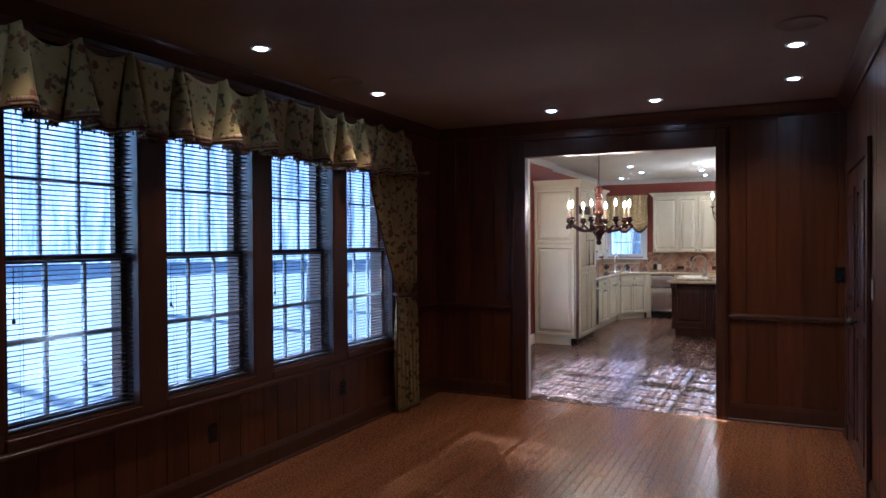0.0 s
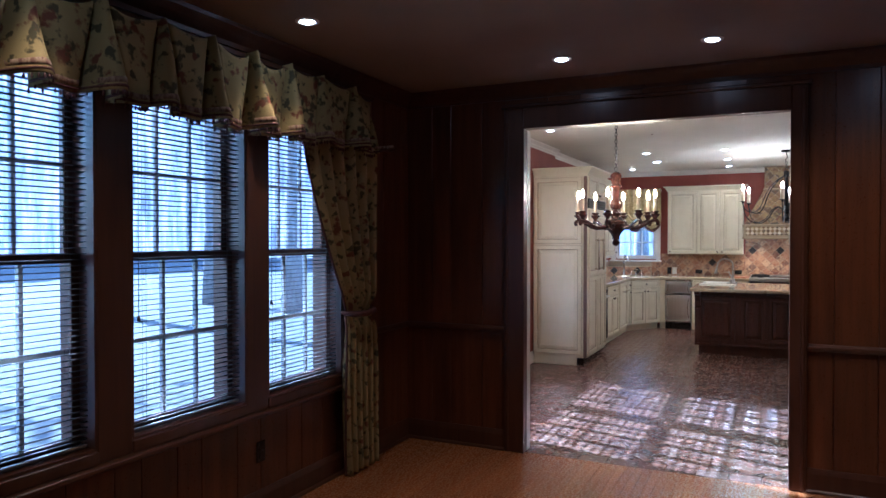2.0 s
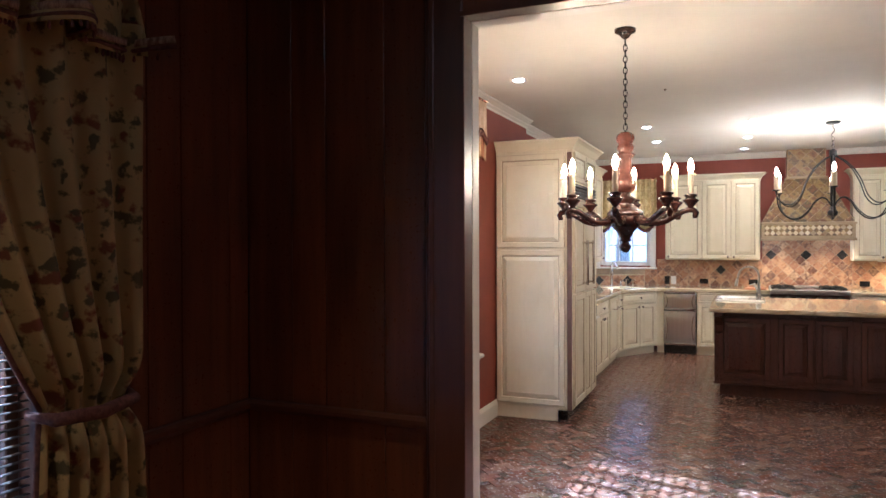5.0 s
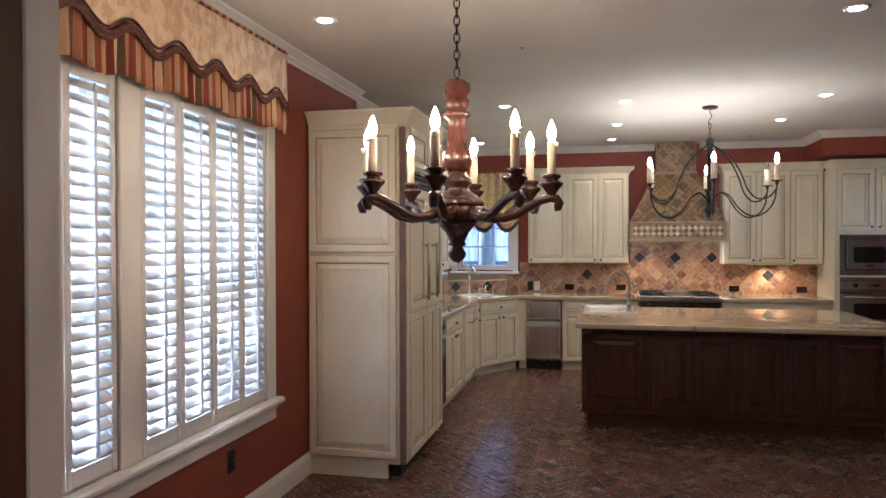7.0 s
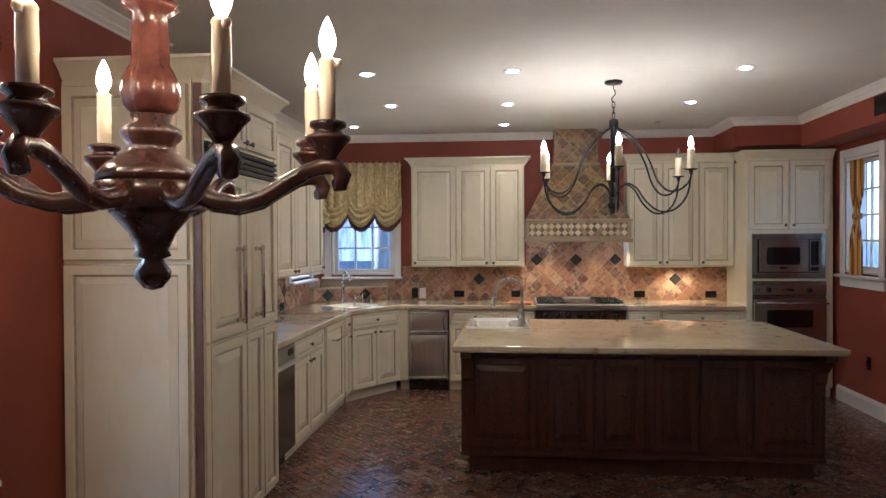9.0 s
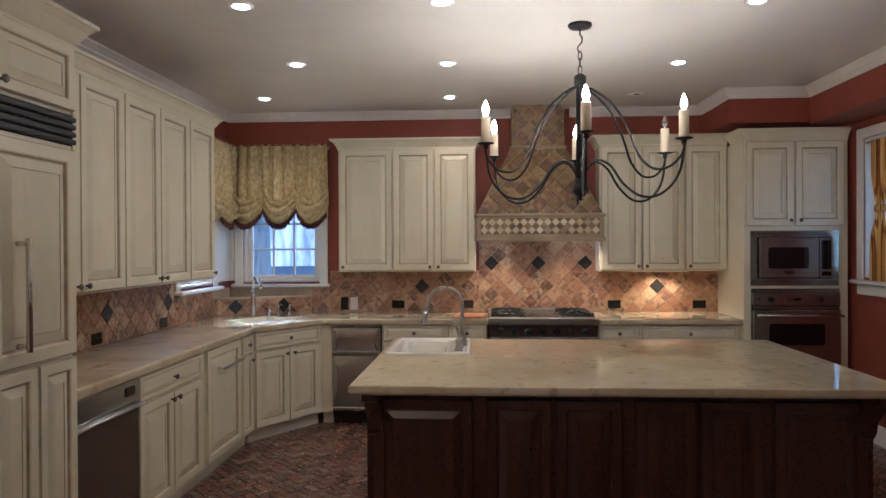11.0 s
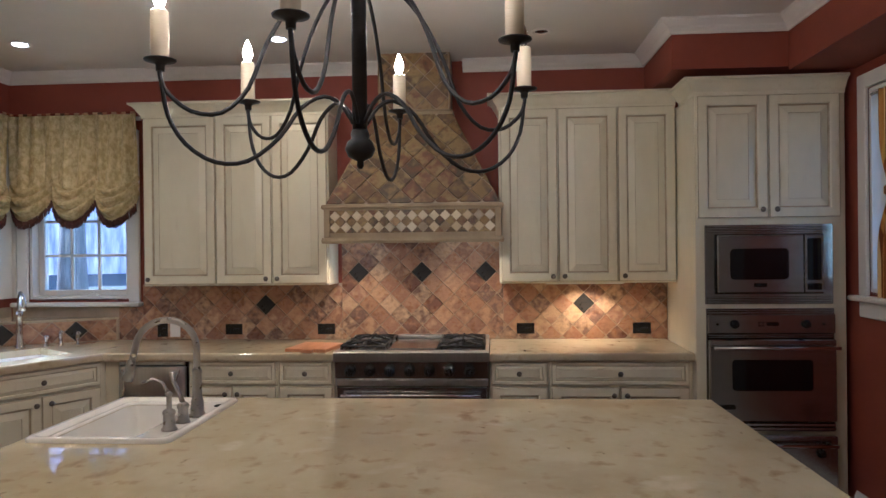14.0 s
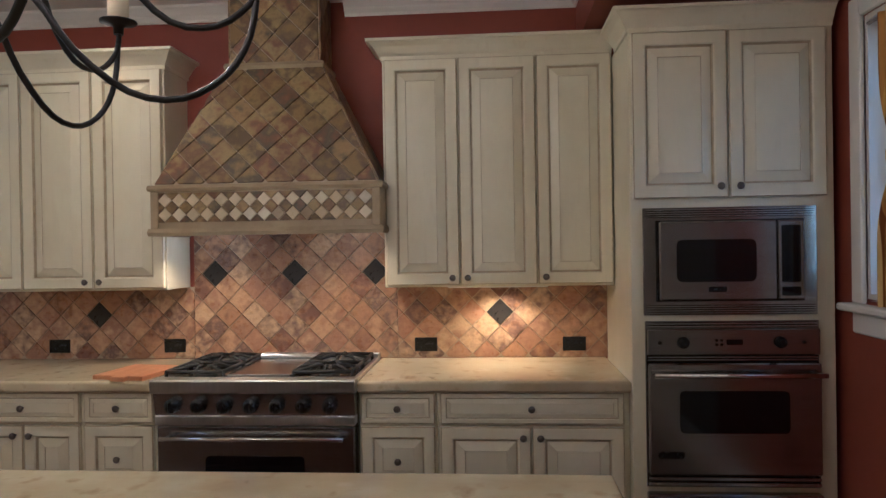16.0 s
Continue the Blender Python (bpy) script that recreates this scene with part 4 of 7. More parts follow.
# base cabinets of the north run; their faces stand at y 14.45
CF, CZ = 14.45, 0.872


def base_cabinet(label, at, rz, w, d, fronts, group="base cabinets"):
    t = cabinet("base_cabinet", label, at, rz, w, d, 0, CZ, toe=0.1, group=group)
    for kind, x0, x1, z0, z1, kn in fronts:
        front(t, kind, x0, x1, z0, z1, kn)
    return t


DR0, DR1, DO0, DO1 = 0.722, 0.858, 0.115, 0.708
base_cabinet("cream base cabinet with a drawer above two doors", (-1.800, CF, 0), 0, 0.555, 0.59, [("drawer", 0.012, 0.545, DR0, DR1, [(0.278, 0.79)]), ("door", 0.012, 0.274, DO0, DO1, [(0.24, 0.665)]), ("door", 0.282, 0.545, DO0, DO1, [(0.316, 0.665)])])
base_cabinet("narrow cream base cabinet with three drawers", (-1.243, CF, 0), 0, 0.345, 0.59, [("drawer", 0.012, 0.335, DR0, DR1, [(0.173, 0.79)]), ("drawer", 0.012, 0.335, 0.42, DO1, [(0.173, 0.56)]), ("drawer", 0.012, 0.335, DO0, 0.408, [(0.173, 0.26)])])
base_cabinet("narrow cream base cabinet with three drawers", (0.032, CF, 0), 0, 0.35, 0.59, [("drawer", 0.012, 0.338, DR0, DR1, [(0.175, 0.79)]), ("drawer", 0.012, 0.338, 0.42, DO1, [(0.175, 0.56)]), ("drawer", 0.012, 0.338, DO0, 0.408, [(0.175, 0.26)])])
base_cabinet("cream base cabinet with a wide drawer above two doors", (0.384, CF, 0), 0, 0.828, 0.59, [("drawer", 0.012, 0.802, DR0, DR1, [(0.407, 0.79)]), ("door", 0.012, 0.403, DO0, DO1, [(0.370, 0.665)]), ("door", 0.411, 0.802, DO0, DO1, [(0.444, 0.665)])])
base_cabinet("narrow cream filler beside the dish drawers", (-2.329, CF, 0), 0, 0.092, 0.5, [])
# steel dish drawers
t = thing("dish_drawers", "stainless steel two-drawer dishwasher with curved handles", "dishwasher", (-2.235, CF, 0))
part("body", B(0, 0.425, 0, 0.56, 0.09, CZ, b=0.002), BLACK, t)
part("toe_kick", B(0, 0.425, 0.03, 0.5, 0, 0.089), BLACK, t)
part("control_strip", B(0.004, 0.421, -0.02, -0.001, 0.835, 0.868, b=0.003), STEEL, t)
for z0, z1 in ((0.605, 0.83), (0.125, 0.595)):
    bm = bmesh.new()
    slab(bm, [(0.421, -0.001), (0.004, -0.001)] + [(0.004 + 0.417 * k / 20, -0.022 - 0.017 * math.sin(math.pi * k / 20)) for k in range(21)], z0, z1, b=0.003)
    for f in bm.faces:
        f.smooth = abs(f.normal.z) < 0.5
    d = part("drawer_front", bm, RANGESTEEL, t)
    part("lip", B(0.006, 0.419, -0.044, -0.0225, z0, z0 + 0.03, b=0.006), STEEL, d)
    for s in (0, 1):
        bm = bmesh.new()
        x = 0.03 if s == 0 else 0.395
        h = (z1 - z0) * 0.36
        m = (z0 + z1) / 2 + 0.01
        tube(bm, [(x + (0.022 if s == 0 else -0.022) * (1 - (q / 4) ** 2), -0.034 - 0.012 * (1 - (q / 4) ** 2), m + h * q / 4) for q in range(-4, 5)], 0.006, 8)
        part("handle", bm, CHROME, d, "curved polished handle")

# corner sink cabinet, set across the corner
p0, p1 = Vector((-2.735, 13.815)), Vector((-2.33, 14.45))
dl = p1 - p0
L = dl.length
ang = math.degrees(math.atan2(dl.y, dl.x))
t = thing("sink_base_cabinet", "angled cream sink cabinet with a false drawer and two doors", "cabinet", (p0.x, p0.y, 0), ang, "base cabinets")
inv = Matrix.Rotation(-radians(ang), 2)
loc = [inv @ (Vector(q) - p0) for q in ((-2.735, 13.815), (-2.33, 14.45), (-2.33, 15.0), (-3.3, 15.0), (-3.3, 13.815))]
bm = bmesh.new()
slab(bm, [tuple(q) for q in loc], 0.1, 0.70)
box(bm, 0.0, L, 0.0, 0.03, 0.7, CZ)
part("body", bm, CREAM, t)
part("toe_kick", B(0.0, L, 0.05, 0.3, 0, 0.099), CREAM, t)
front(t, "drawer", 0.03, L - 0.04, DR0, DR1, [(L * 0.5, 0.79)])
front(t, "door", 0.03, L / 2 - 0.006, DO0, DO1, [(L / 2 - 0.04, 0.665)])
front(t, "door", L / 2 - 0.002, L - 0.04, DO0, DO1, [(L / 2 + 0.04, 0.665)])

# base run of the west wall, faces at x -2.735, local x runs along world y
CX = -2.735
t = thing("dishwasher", "stainless steel dishwasher with darkened door, pull lip and control strip", "dishwasher", (CX, 11.405, 0), 90)
part("body", B(0, 0.6, 0.0, 0.56, 0.1, CZ, b=0.002), BLACK, t)
part("door", B(0.003, 0.597, -0.03, -0.001, 0.12, 0.715, b=0.005), OVENSTEEL, t)
p = part("control_strip", B(0.003, 0.597, -0.032, -0.001, 0.745, 0.866, b=0.005), STEEL, t)
bm = bmesh.new()
plate(bm, rounded(0.455, 0.545, 0.79, 0.835, 0.006), -0.036, -0.0325)
part("display", bm, DARKGLASS, p, "small dark glass display")
bm = bmesh.new()
prof = [(-0.001, 0.718), (-0.032, 0.718), (-0.062, 0.728), (-0.066, 0.736), (-0.058, 0.743), (-0.001, 0.743)]
skin(bm, [[bm.verts.new((x, y, z)) for y, z in prof] for x in (0.006, 0.594)])
part("pull_lip", bm, RANGESTEEL, t, "steel pull lip with a brightened tone")
part("toe_kick", B(0, 0.6, 0.05, 0.5, 0, 0.099), BLACK, t)
base_cabinet("cream base cabinet filler beside the refrigerator", (CX, 11.235, 0), 90, 0.165, 0.57, [])
base_cabinet("cream base cabinet with one drawer above two doors", (CX, 12.01, 0), 90, 0.875, 0.57, [("drawer", 0.014, 0.812, DR0, DR1, [(0.413, 0.79)]), ("door", 0.014, 0.41, DO0, DO1, [(0.376, 0.665)]), ("door", 0.418, 0.812, DO0, DO1, [(0.452, 0.665)])])
t = base_cabinet("cream panelled appliance front with a steel bar handle", (CX, 12.887, 0), 90, 0.665, 0.57, [("door", 0.024, 0.64, 0.115, 0.858, [])])
bm = bmesh.new()
bar(bm, 0.18, 0.58, 0.72, -0.021, 0.045, 0.009)
part("handle", bm, CHROME, t, "polished bar handle")
base_cabinet("narrow cream base cabinet with a drawer above a door", (CX, 13.555, 0), 90, 0.25, 0.57, [("drawer", 0.02, 0.235, DR0, DR1, [(0.128, 0.79)]), ("door", 0.02, 0.235, DO0, DO1, [(0.2, 0.665)])])

# tall refrigerator and pantry block
FX, FY0, FY1 = -2.585, 10.245, 11.23
t = thing("panelled_refrigerator", "tall cream panelled refrigerator cabinet with nickel handles", "refrigerator", (FX, FY0, 0), 90)
fl = FY1 - FY0
dp = FX - KX0 - 0.004
part("body", B(0, fl, 0, dp, 0.1, 2.36, b=0.003), CREAM, t)
part("toe_kick", B(0.05, fl, 0.05, dp, 0, 0.099), BLACK, t)
for x0, x1, hx in ((0.03, 0.475, 0.355), (0.485, 0.975, 0.62)):
    d = front(t, "door", x0, x1, 1.115, 1.93)
    bm = bmesh.new()
    rod(bm, (hx, -0.065, 1.17), (hx, -0.065, 1.575), 0.011, seg=12)
    for z in (1.19, 1.555):
        rod(bm, (hx, -0.02, z), (hx, -0.072, z), 0.010, seg=10)
    part("handle", bm, CHROME, d, "long polished nickel handle")
for x0, x1 in ((0.03, 0.475), (0.485, 0.73), (0.74, 0.975)):
    front(t, "drawer", x0, x1, 0.13, 1.10)
bm = bmesh.new()
box(bm, 0.02, 0.985, -0.004, 0.02, 1.95, 2.075)
g = part("grille", bm, BLACK, t)
for k in range(4):
    part("grille_slat", B(0.02, 0.985, -0.022, -0.005, 1.955 + k * 0.03, 1.975 + k * 0.03, b=0.003), IRON, g)
for x0, x1, kx in ((0.03, 0.49, 0.455), (0.5, 0.975, 0.535)):
    front(t, "door", x0, x1, 2.09, 2.345, [(kx, 2.12)])
bm = bmesh.new()
sweep(bm, [(0, -0.01), (0.008, -0.01), (0.01, 0.01), (0.022, 0.024), (0.05, 0.065), (0.07, 0.085), (0.078, 0.09), (0.078, 0.105), (0, 0.105)], [(0, dp, 2.35), (0, 0, 2.35), (fl, 0, 2.35), (fl, 0.3, 2.35)])
part("crown_moulding", bm, CREAM, t)
# panelled end facing the den
e = part("end_panel", B(-0.02, -0.001, 0.042, dp, 0.1, 2.36, b=0.002), CREAM, t)
# Steel corner strip; its dull mauve reflection is put into the colour.
part("edge_trim", B(-0.012, -0.001, -0.002, 0.04, 0.1, 2.34, b=0.005), EDGE, t, "steel edge strip at the corner, mauve brown reflection painted in")
for z0, z1 in ((0.14, 1.49), (1.51, 2.33)):
    bm = bmesh.new()
    panel(bm, 0.012, dp - 0.054, z0, z1, 0, k=0.9)
    part("raised_panel", bm, PAINT, e, at=pose(-0.021, dp, 0, 0, 0, -90))
part("plinth", B(-0.02, -0.001, 0.12, dp, 0.0, 0.105, b=0.004), CREAM, t)

# counters
UNDEREDGE = [(-0.04, -0.011), (-0.014, -0.011), (-0.008, -0.007), (-0.005, -0.001), (-0.04, -0.001)]
t = thing("worktop", "polished beige marble worktop round the corner", "worktop", group="worktops")
bm = bmesh.new()
slab_hole(bm, [(KXB + 0.003, 11.235), (-2.70, 11.235), (-2.70, 13.79), (-2.315, 14.40), (-0.888, 14.40), (-0.888, 15.047), (KXB + 0.003, 15.047)], [(-2.753, 14.02), (-2.510, 14.405), (-2.873, 14.635), (-3.116, 14.25)], CZ + 0.001, 0.915, 0.014)
part("slab", bm, MARBLE, t)
bm = bmesh.new()
sweep(bm, UNDEREDGE, [(-2.70, 11.24, CZ), (-2.70, 13.79, CZ), (-2.315, 14.40, CZ), (-0.89, 14.40, CZ)])
part("edge_moulding", bm, MARBLE, t)
t = thing("worktop", "polished beige marble worktop beside the range", "worktop", group="worktops")
bm = bmesh.new()
slab(bm, [(0.033, 14.40), (1.213, 14.40), (1.213, 15.047), (0.033, 15.047)], CZ + 0.001, 0.915, b=0.014)
part("slab", bm, MARBLE, t)
bm = bmesh.new()
sweep(bm, UNDEREDGE, [(0.035, 14.40, CZ), (1.211, 14.40, CZ)])
part("edge_moulding", bm, MARBLE, t)

# island
IX0, IX1, IY0, IY1 = -1.535, 0.94, 11.62, 13.21
t = thing("kitchen_island", "large cherry-stained island with raised panels", "island", (0, 0, 0))
IB = (-1.49, 0.895, 11.86, 13.17)
for q in ((IB[0], IB[1], IB[2], IB[2] + 0.03), (IB[0], IB[1], IB[3] - 0.03, IB[3]), (IB[0], IB[0] + 0.03, IB[2] + 0.03, IB[3] - 0.03), (IB[1] - 0.03, IB[1], IB[2] + 0.03, IB[3] - 0.03)):
    part("side_panel", B(*q, 0.12, 0.862, b=0.002), ISLANDWOOD, t)
part("toe_kick", B(IB[0] + 0.05, IB[1] - 0.05, IB[2] + 0.06, IB[3] - 0.05, 0, 0.119), ISLANDWOOD, t)
part("base_moulding", B(IB[0] - 0.008, IB[1] + 0.008, IB[2] - 0.008, IB[3] + 0.008, 0.12, 0.15, b=0.006), ISLANDWOOD, t)
edges = (-1.45, -0.975, -0.905, -0.60, -0.575, -0.265, -0.20, 0.08, 0.105, 0.385, 0.44, 0.855)
for a, b in zip(edges[::2], edges[1::2]):
    bm = bmesh.new()
    panel(bm, a, b, 0.19, 0.80, IB[2] - 0.001, k=0.9)
    part("panel", bm, [ISLANDWOOD, ISLANDWOOD], t)
for x in (-1.445, 0.85):
    bm = bmesh.new()
    prof = [(0, 0.86), (-0.2, 0.86), (-0.2, 0.825), (-0.15, 0.81), (-0.11, 0.77), (-0.06, 0.72), (-0.045, 0.66), (-0.02, 0.63), (0, 0.62)]
    skin(bm, [[bm.verts.new((x + s, IB[2] + y, z)) for y, z in prof] for s in (-0.035, 0.035)])
    for f in bm.faces:
        f.smooth = False
    part("corbel", bm, ISLANDWOOD, t, "carved scroll bracket under the overhang")
for x in (-0.585, 0.09):
    bm = bmesh.new()
    skin(bm, [ring(bm, Vector((x + s, IB[2] - q, 0.83)), Vector((0, -1, 0)), r, 10) for s in (0,) for r, q in ((0.006, 0.0), (0.005, 0.012), (0.013, 0.018), (0.01, 0.028))])
    part("knob", bm, PEWTER, t)
t = thing("island_worktop", "polished beige marble island top with worn spots", "worktop")
bm = bmesh.new()
slab_hole(bm, [(IX0, IY0), (IX1, IY0), (IX1, IY1), (IX0, IY1)], [(-1.465, 12.54), (-1.035, 12.54), (-1.035, 13.11), (-1.465, 13.11)], 0.878, 0.907, 0.01)
part("slab", bm, MARBLE, t)
bm = bmesh.new()
sweep(bm, [(-0.05, -0.015), (-0.014, -0.015), (-0.008, -0.010), (-0.005, -0.002), (-0.005, 0.0), (-0.05, 0.0)], [(IX0, IY0, 0.8775), (IX1, IY0, 0.8775), (IX1, IY1, 0.8775), (IX0, IY1, 0.8775)], closed=True)
part("edge_moulding", bm, MARBLE, t)


def basin(name, label, x0, x1, y0, y1, z, lip, depth, at=(0, 0, 0), rz=0):
    """A drop-in sink: rounded rim, sloping bowl."""
    t = thing(name, label, "sink", at, rz)
    bm = bmesh.new()
    loops = []
    for ins, dz, r in ((0.0, 0.0, 0.03), (0.0, 0.010, 0.03), (0.006, 0.016, 0.03), (0.022, 0.016, 0.03), (0.03, 0.010, 0.03), (0.036, 0.004, 0.03), (0.045, 0.0035, 0.03)):
        loops.append([bm.verts.new((x, y, z + dz)) for x, y in rounded(x0 + ins, x1 - ins, y0 + ins, y1 - ins, r, 4)])
    skin(bm, loops, cap=False)
    rim = part("rim", bm, PORCELAIN, t)
    bm = bmesh.new()
    loops = []
    a, b, c_, d_ = x0 + 0.045, x1 - 0.045 - lip, y0 + 0.045, y1 - 0.045
    loops.append([bm.verts.new((x, y, z + 0.0035)) for x, y in rounded(x0 + 0.045, x1 - 0.045, y0 + 0.045, y1 - 0.045, 0.03, 4)])
    for ins, dz in ((0.0, 0.0036), (0.008, 0.0015), (0.014, -0.006)):
        loops.append([bm.verts.new((x, y, z + dz)) for x, y in rounded(a + ins, b - ins, c_ + ins, d_ - ins, 0.04, 4)])
    skin(bm, loops, cap=False)
    part("deck", bm, PORCELAIN, t)
    return t


# ---------------------------------------------------------------- sinks and taps


def bowl(t, x0, x1, y0, y1, z, depth):
    bm = bmesh.new()
    loops = []
    for ins, dz, r in ((0.0, 0.0, 0.04), (0.006, -0.02, 0.04), (0.014, -depth * 0.8, 0.045), (0.035, -depth, 0.04), (0.12, -depth - 0.005, 0.03)):
        loops.append([bm.verts.new((x, y, z + dz)) for x, y in rounded(x0 + ins, x1 - ins, y0 + ins, y1 - ins, r, 4)])
    skin(bm, loops, cap=False)
    bm.faces.new(loops[-1])
    part("bowl", bm, PORCELAIN, t)
    bm = bmesh.new()
    lathe(bm, [(0.045, 0.0), (0.045, 0.006), (0.03, 0.004), (0.028, 0.002)], 18, ((x0 + x1) / 2, (y0 + y1) / 2, z - depth - 0.003))
    part("drain", bm, CHROME, t, "polished drain ring")


SX0, SX1, SY0, SY1 = -1.50, -1.0, 12.50, 13.145
t = basin("island_sink", "white porcelain drop-in sink in the island top", SX0, SX1, SY0, SY1, 0.9075, 0.095, 0.16)
bowl(t, SX0 + 0.062, SX1 - 0.157, SY0 + 0.062, SY1 - 0.062, 0.9005, 0.17)
bm = bmesh.new()
lathe(bm, [(0.02, 0.0), (0.02, 0.003), (0.013, 0.004)], 14, (-1.042, 13.03, 0.9115))
part("hole_cover", bm, BLACK, t)

t = thing("gooseneck_faucet", "brushed nickel gooseneck faucet on the island sink", "faucet", (-1.058, 12.86, 0.9115))
bm = bmesh.new()
lathe(bm, [(0.032, 0), (0.032, 0.008), (0.026, 0.014), (0.022, 0.06), (0.018, 0.075), (0.016, 0.16), (0.018, 0.165), (0.018, 0.175), (0.0145, 0.18)], 16)
part("base", bm, NICKEL, t)
bm = bmesh.new()
R = 0.105
pts = [(0, 0, 0.17), (0, 0, 0.26)] + [(-R + R * math.cos(q), -0.25 * (R - R * math.cos(q)), 0.26 + R * math.sin(q)) for q in [math.pi * k / 14 for k in range(1, 14)]] + [(-2 * R - 0.004, -0.055, 0.25), (-2 * R - 0.012, -0.058, 0.215)]
tube(bm, pts, 0.0125, 12)
part("neck", bm, NICKEL, t)
bm = bmesh.new()
tube(bm, [(-2 * R - 0.012, -0.058, 0.22), (-2 * R - 0.016, -0.06, 0.20), (-2 * R - 0.022, -0.062, 0.17), (-2 * R - 0.028, -0.064, 0.145)], [0.014, 0.017, 0.019, 0.02], 12)
part("spray_head", bm, NICKEL, t)
t = thing("faucet_lever", "brushed nickel lever tap beside the gooseneck", "faucet", (-1.07, 12.765, 0.9115))
bm = bmesh.new()
lathe(bm, [(0.026, 0), (0.026, 0.006), (0.02, 0.012), (0.018, 0.05), (0.022, 0.055), (0.022, 0.065), (0.012, 0.075)], 14)
tube(bm, [(0, 0, 0.07), (-0.012, -0.004, 0.11), (-0.03, -0.01, 0.15), (-0.034, -0.012, 0.185)], [0.01, 0.008, 0.008, 0.011], 10)
part("lever", bm, NICKEL, t)
t = thing("soap_dispenser", "brushed nickel soap dispenser on the island sink", "dispenser", (-1.072, 12.66, 0.9115))
bm = bmesh.new()
lathe(bm, [(0.028, 0), (0.028, 0.006), (0.022, 0.012), (0.02, 0.055), (0.024, 0.06), (0.02, 0.07), (0.009, 0.075), (0.009, 0.12), (0.014, 0.125), (0.006, 0.135)], 14)
part("bottle", bm, NICKEL, t)
bm = bmesh.new()
tube(bm, [(0, 0, 0.122), (-0.02, -0.006, 0.165), (-0.05, -0.014, 0.18), (-0.085, -0.022, 0.168)], [0.007, 0.006, 0.005, 0.005], 8)
part("spout", bm, NICKEL, t)

# corner sink, set square to the angled front
ca = math.degrees(math.atan2(0.635, 0.405))
t = thing("corner_sink", "white undermount sink set across the corner worktop", "sink", (-2.753, 14.02, 0), ca)
bowl(t, -0.008, 0.463, -0.008, 0.438, 0.8715, 0.17)
t = thing("corner_faucet", "polished nickel faucet behind the corner sink", "faucet", (-2.975, 14.585, 0.9155))
bm = bmesh.new()
lathe(bm, [(0.03, 0), (0.03, 0.008), (0.022, 0.014), (0.019, 0.2), (0.021, 0.205), (0.021, 0.23), (0.015, 0.24)], 16)
part("base", bm, CHROME, t)
bm = bmesh.new()
tube(bm, [(0, 0, 0.22), (0.004, -0.006, 0.30), (0.03, -0.03, 0.36), (0.07, -0.07, 0.335), (0.095, -0.095, 0.29), (0.1, -0.1, 0.25)], [0.014, 0.013, 0.013, 0.014, 0.016, 0.017], 12)
part("neck", bm, CHROME, t)
for x, y, h, nm, lb in ((-2.86, 14.68, 0.075, "faucet_lever", "small nickel lever tap by the corner sink"), (-2.79, 14.725, 0.10, "soap_dispenser", "small nickel soap pump by the corner sink"), (-2.7, 14.77, 0.09, "water_tap", "small nickel filtered water tap")):
    bm = bmesh.new()
    lathe(bm, [(0.018, 0), (0.018, 0.005), (0.012, 0.01), (0.011, h * 0.7), (0.014, h * 0.75), (0.006, h)], 12)
    tube(bm, [(0, 0, h * 0.9), (0.02, -0.02, h), (0.045, -0.045, h * 0.9)], 0.005, 8)
    solid(nm, bm, CHROME, lb, "tap", "object", at=pose(x, y, 0.9155))

# ---------------------------------------------------------------- range
RX0, RX1 = -0.886, 0.031
t = thing("gas_range", "stainless steel gas range with griddle and black knobs", "range", (RX0, 14.40, 0))
rw = RX1 - RX0
part("body", B(0.002, rw - 0.002, 0.045, 0.60, 0.1, 0.885, b=0.003), OVENSTEEL, t)
part("toe_kick", B(0.02, rw - 0.02, 0.08, 0.55, 0, 0.099), BLACK, t)
bm = bmesh.new()
prof = [(0.045, 0.868), (-0.034, 0.868), (-0.038, 0.872), (-0.040, 0.920), (-0.034, 0.927), (0.045, 0.927)]
skin(bm, [[bm.verts.new((x, y, z)) for y, z in prof] for x in (0, rw)])
for f in bm.faces:
    f.smooth = False
part("front_ledge", bm, RANGESTEEL, t)
bm = bmesh.new()
prof = [(0.0445, 0.765), (-0.004, 0.765), (-0.022, 0.8675), (0.0445, 0.8675)]
skin(bm, [[bm.verts.new((x, y, z)) for y, z in prof] for x in (0.006, rw - 0.006)])
for f in bm.faces:
    f.smooth = False
cp = part("control_panel", bm, STEEL, t)
for k in range(7):
    x = 0.096 + k * 0.1177
    bm = bmesh.new()
    skin(bm, [ring(bm, Vector((x, 0.004 - q, 0.812)), Vector((0, -1, 0)), r, 18) for r, q in ((0.034, 0.012), (0.034, 0.02), (0.031, 0.024), (0.031, 0.045), (0.028, 0.054), (0.016, 0.058))])
    box(bm, x - 0.006, x + 0.006, -0.062, -0.05, 0.788, 0.836, b=0.003)
    part("control_knob", bm, BLACK, cp, "black burner knob")
part("lower_rail", B(0.006, rw - 0.006, -0.012, 0.0445, 0.722, 0.7635, b=0.004), RANGESTEEL, t)
d = part("oven_door", B(0.012, rw - 0.012, -0.004, 0.0445, 0.17, 0.716, b=0.005), STEEL, t)
bm = bmesh.new()
plate(bm, rounded(0.235, rw - 0.235, 0.36, 0.585, 0.02), -0.008, -0.0045)
part("window", bm, DARKGLASS, d, "dark glass window")
bm = bmesh.new()
bar(bm, 0.045, rw - 0.05, 0.672, -0.004, 0.05, 0.009)
part("handle", bm, CHROME, d, "polished bar handle")
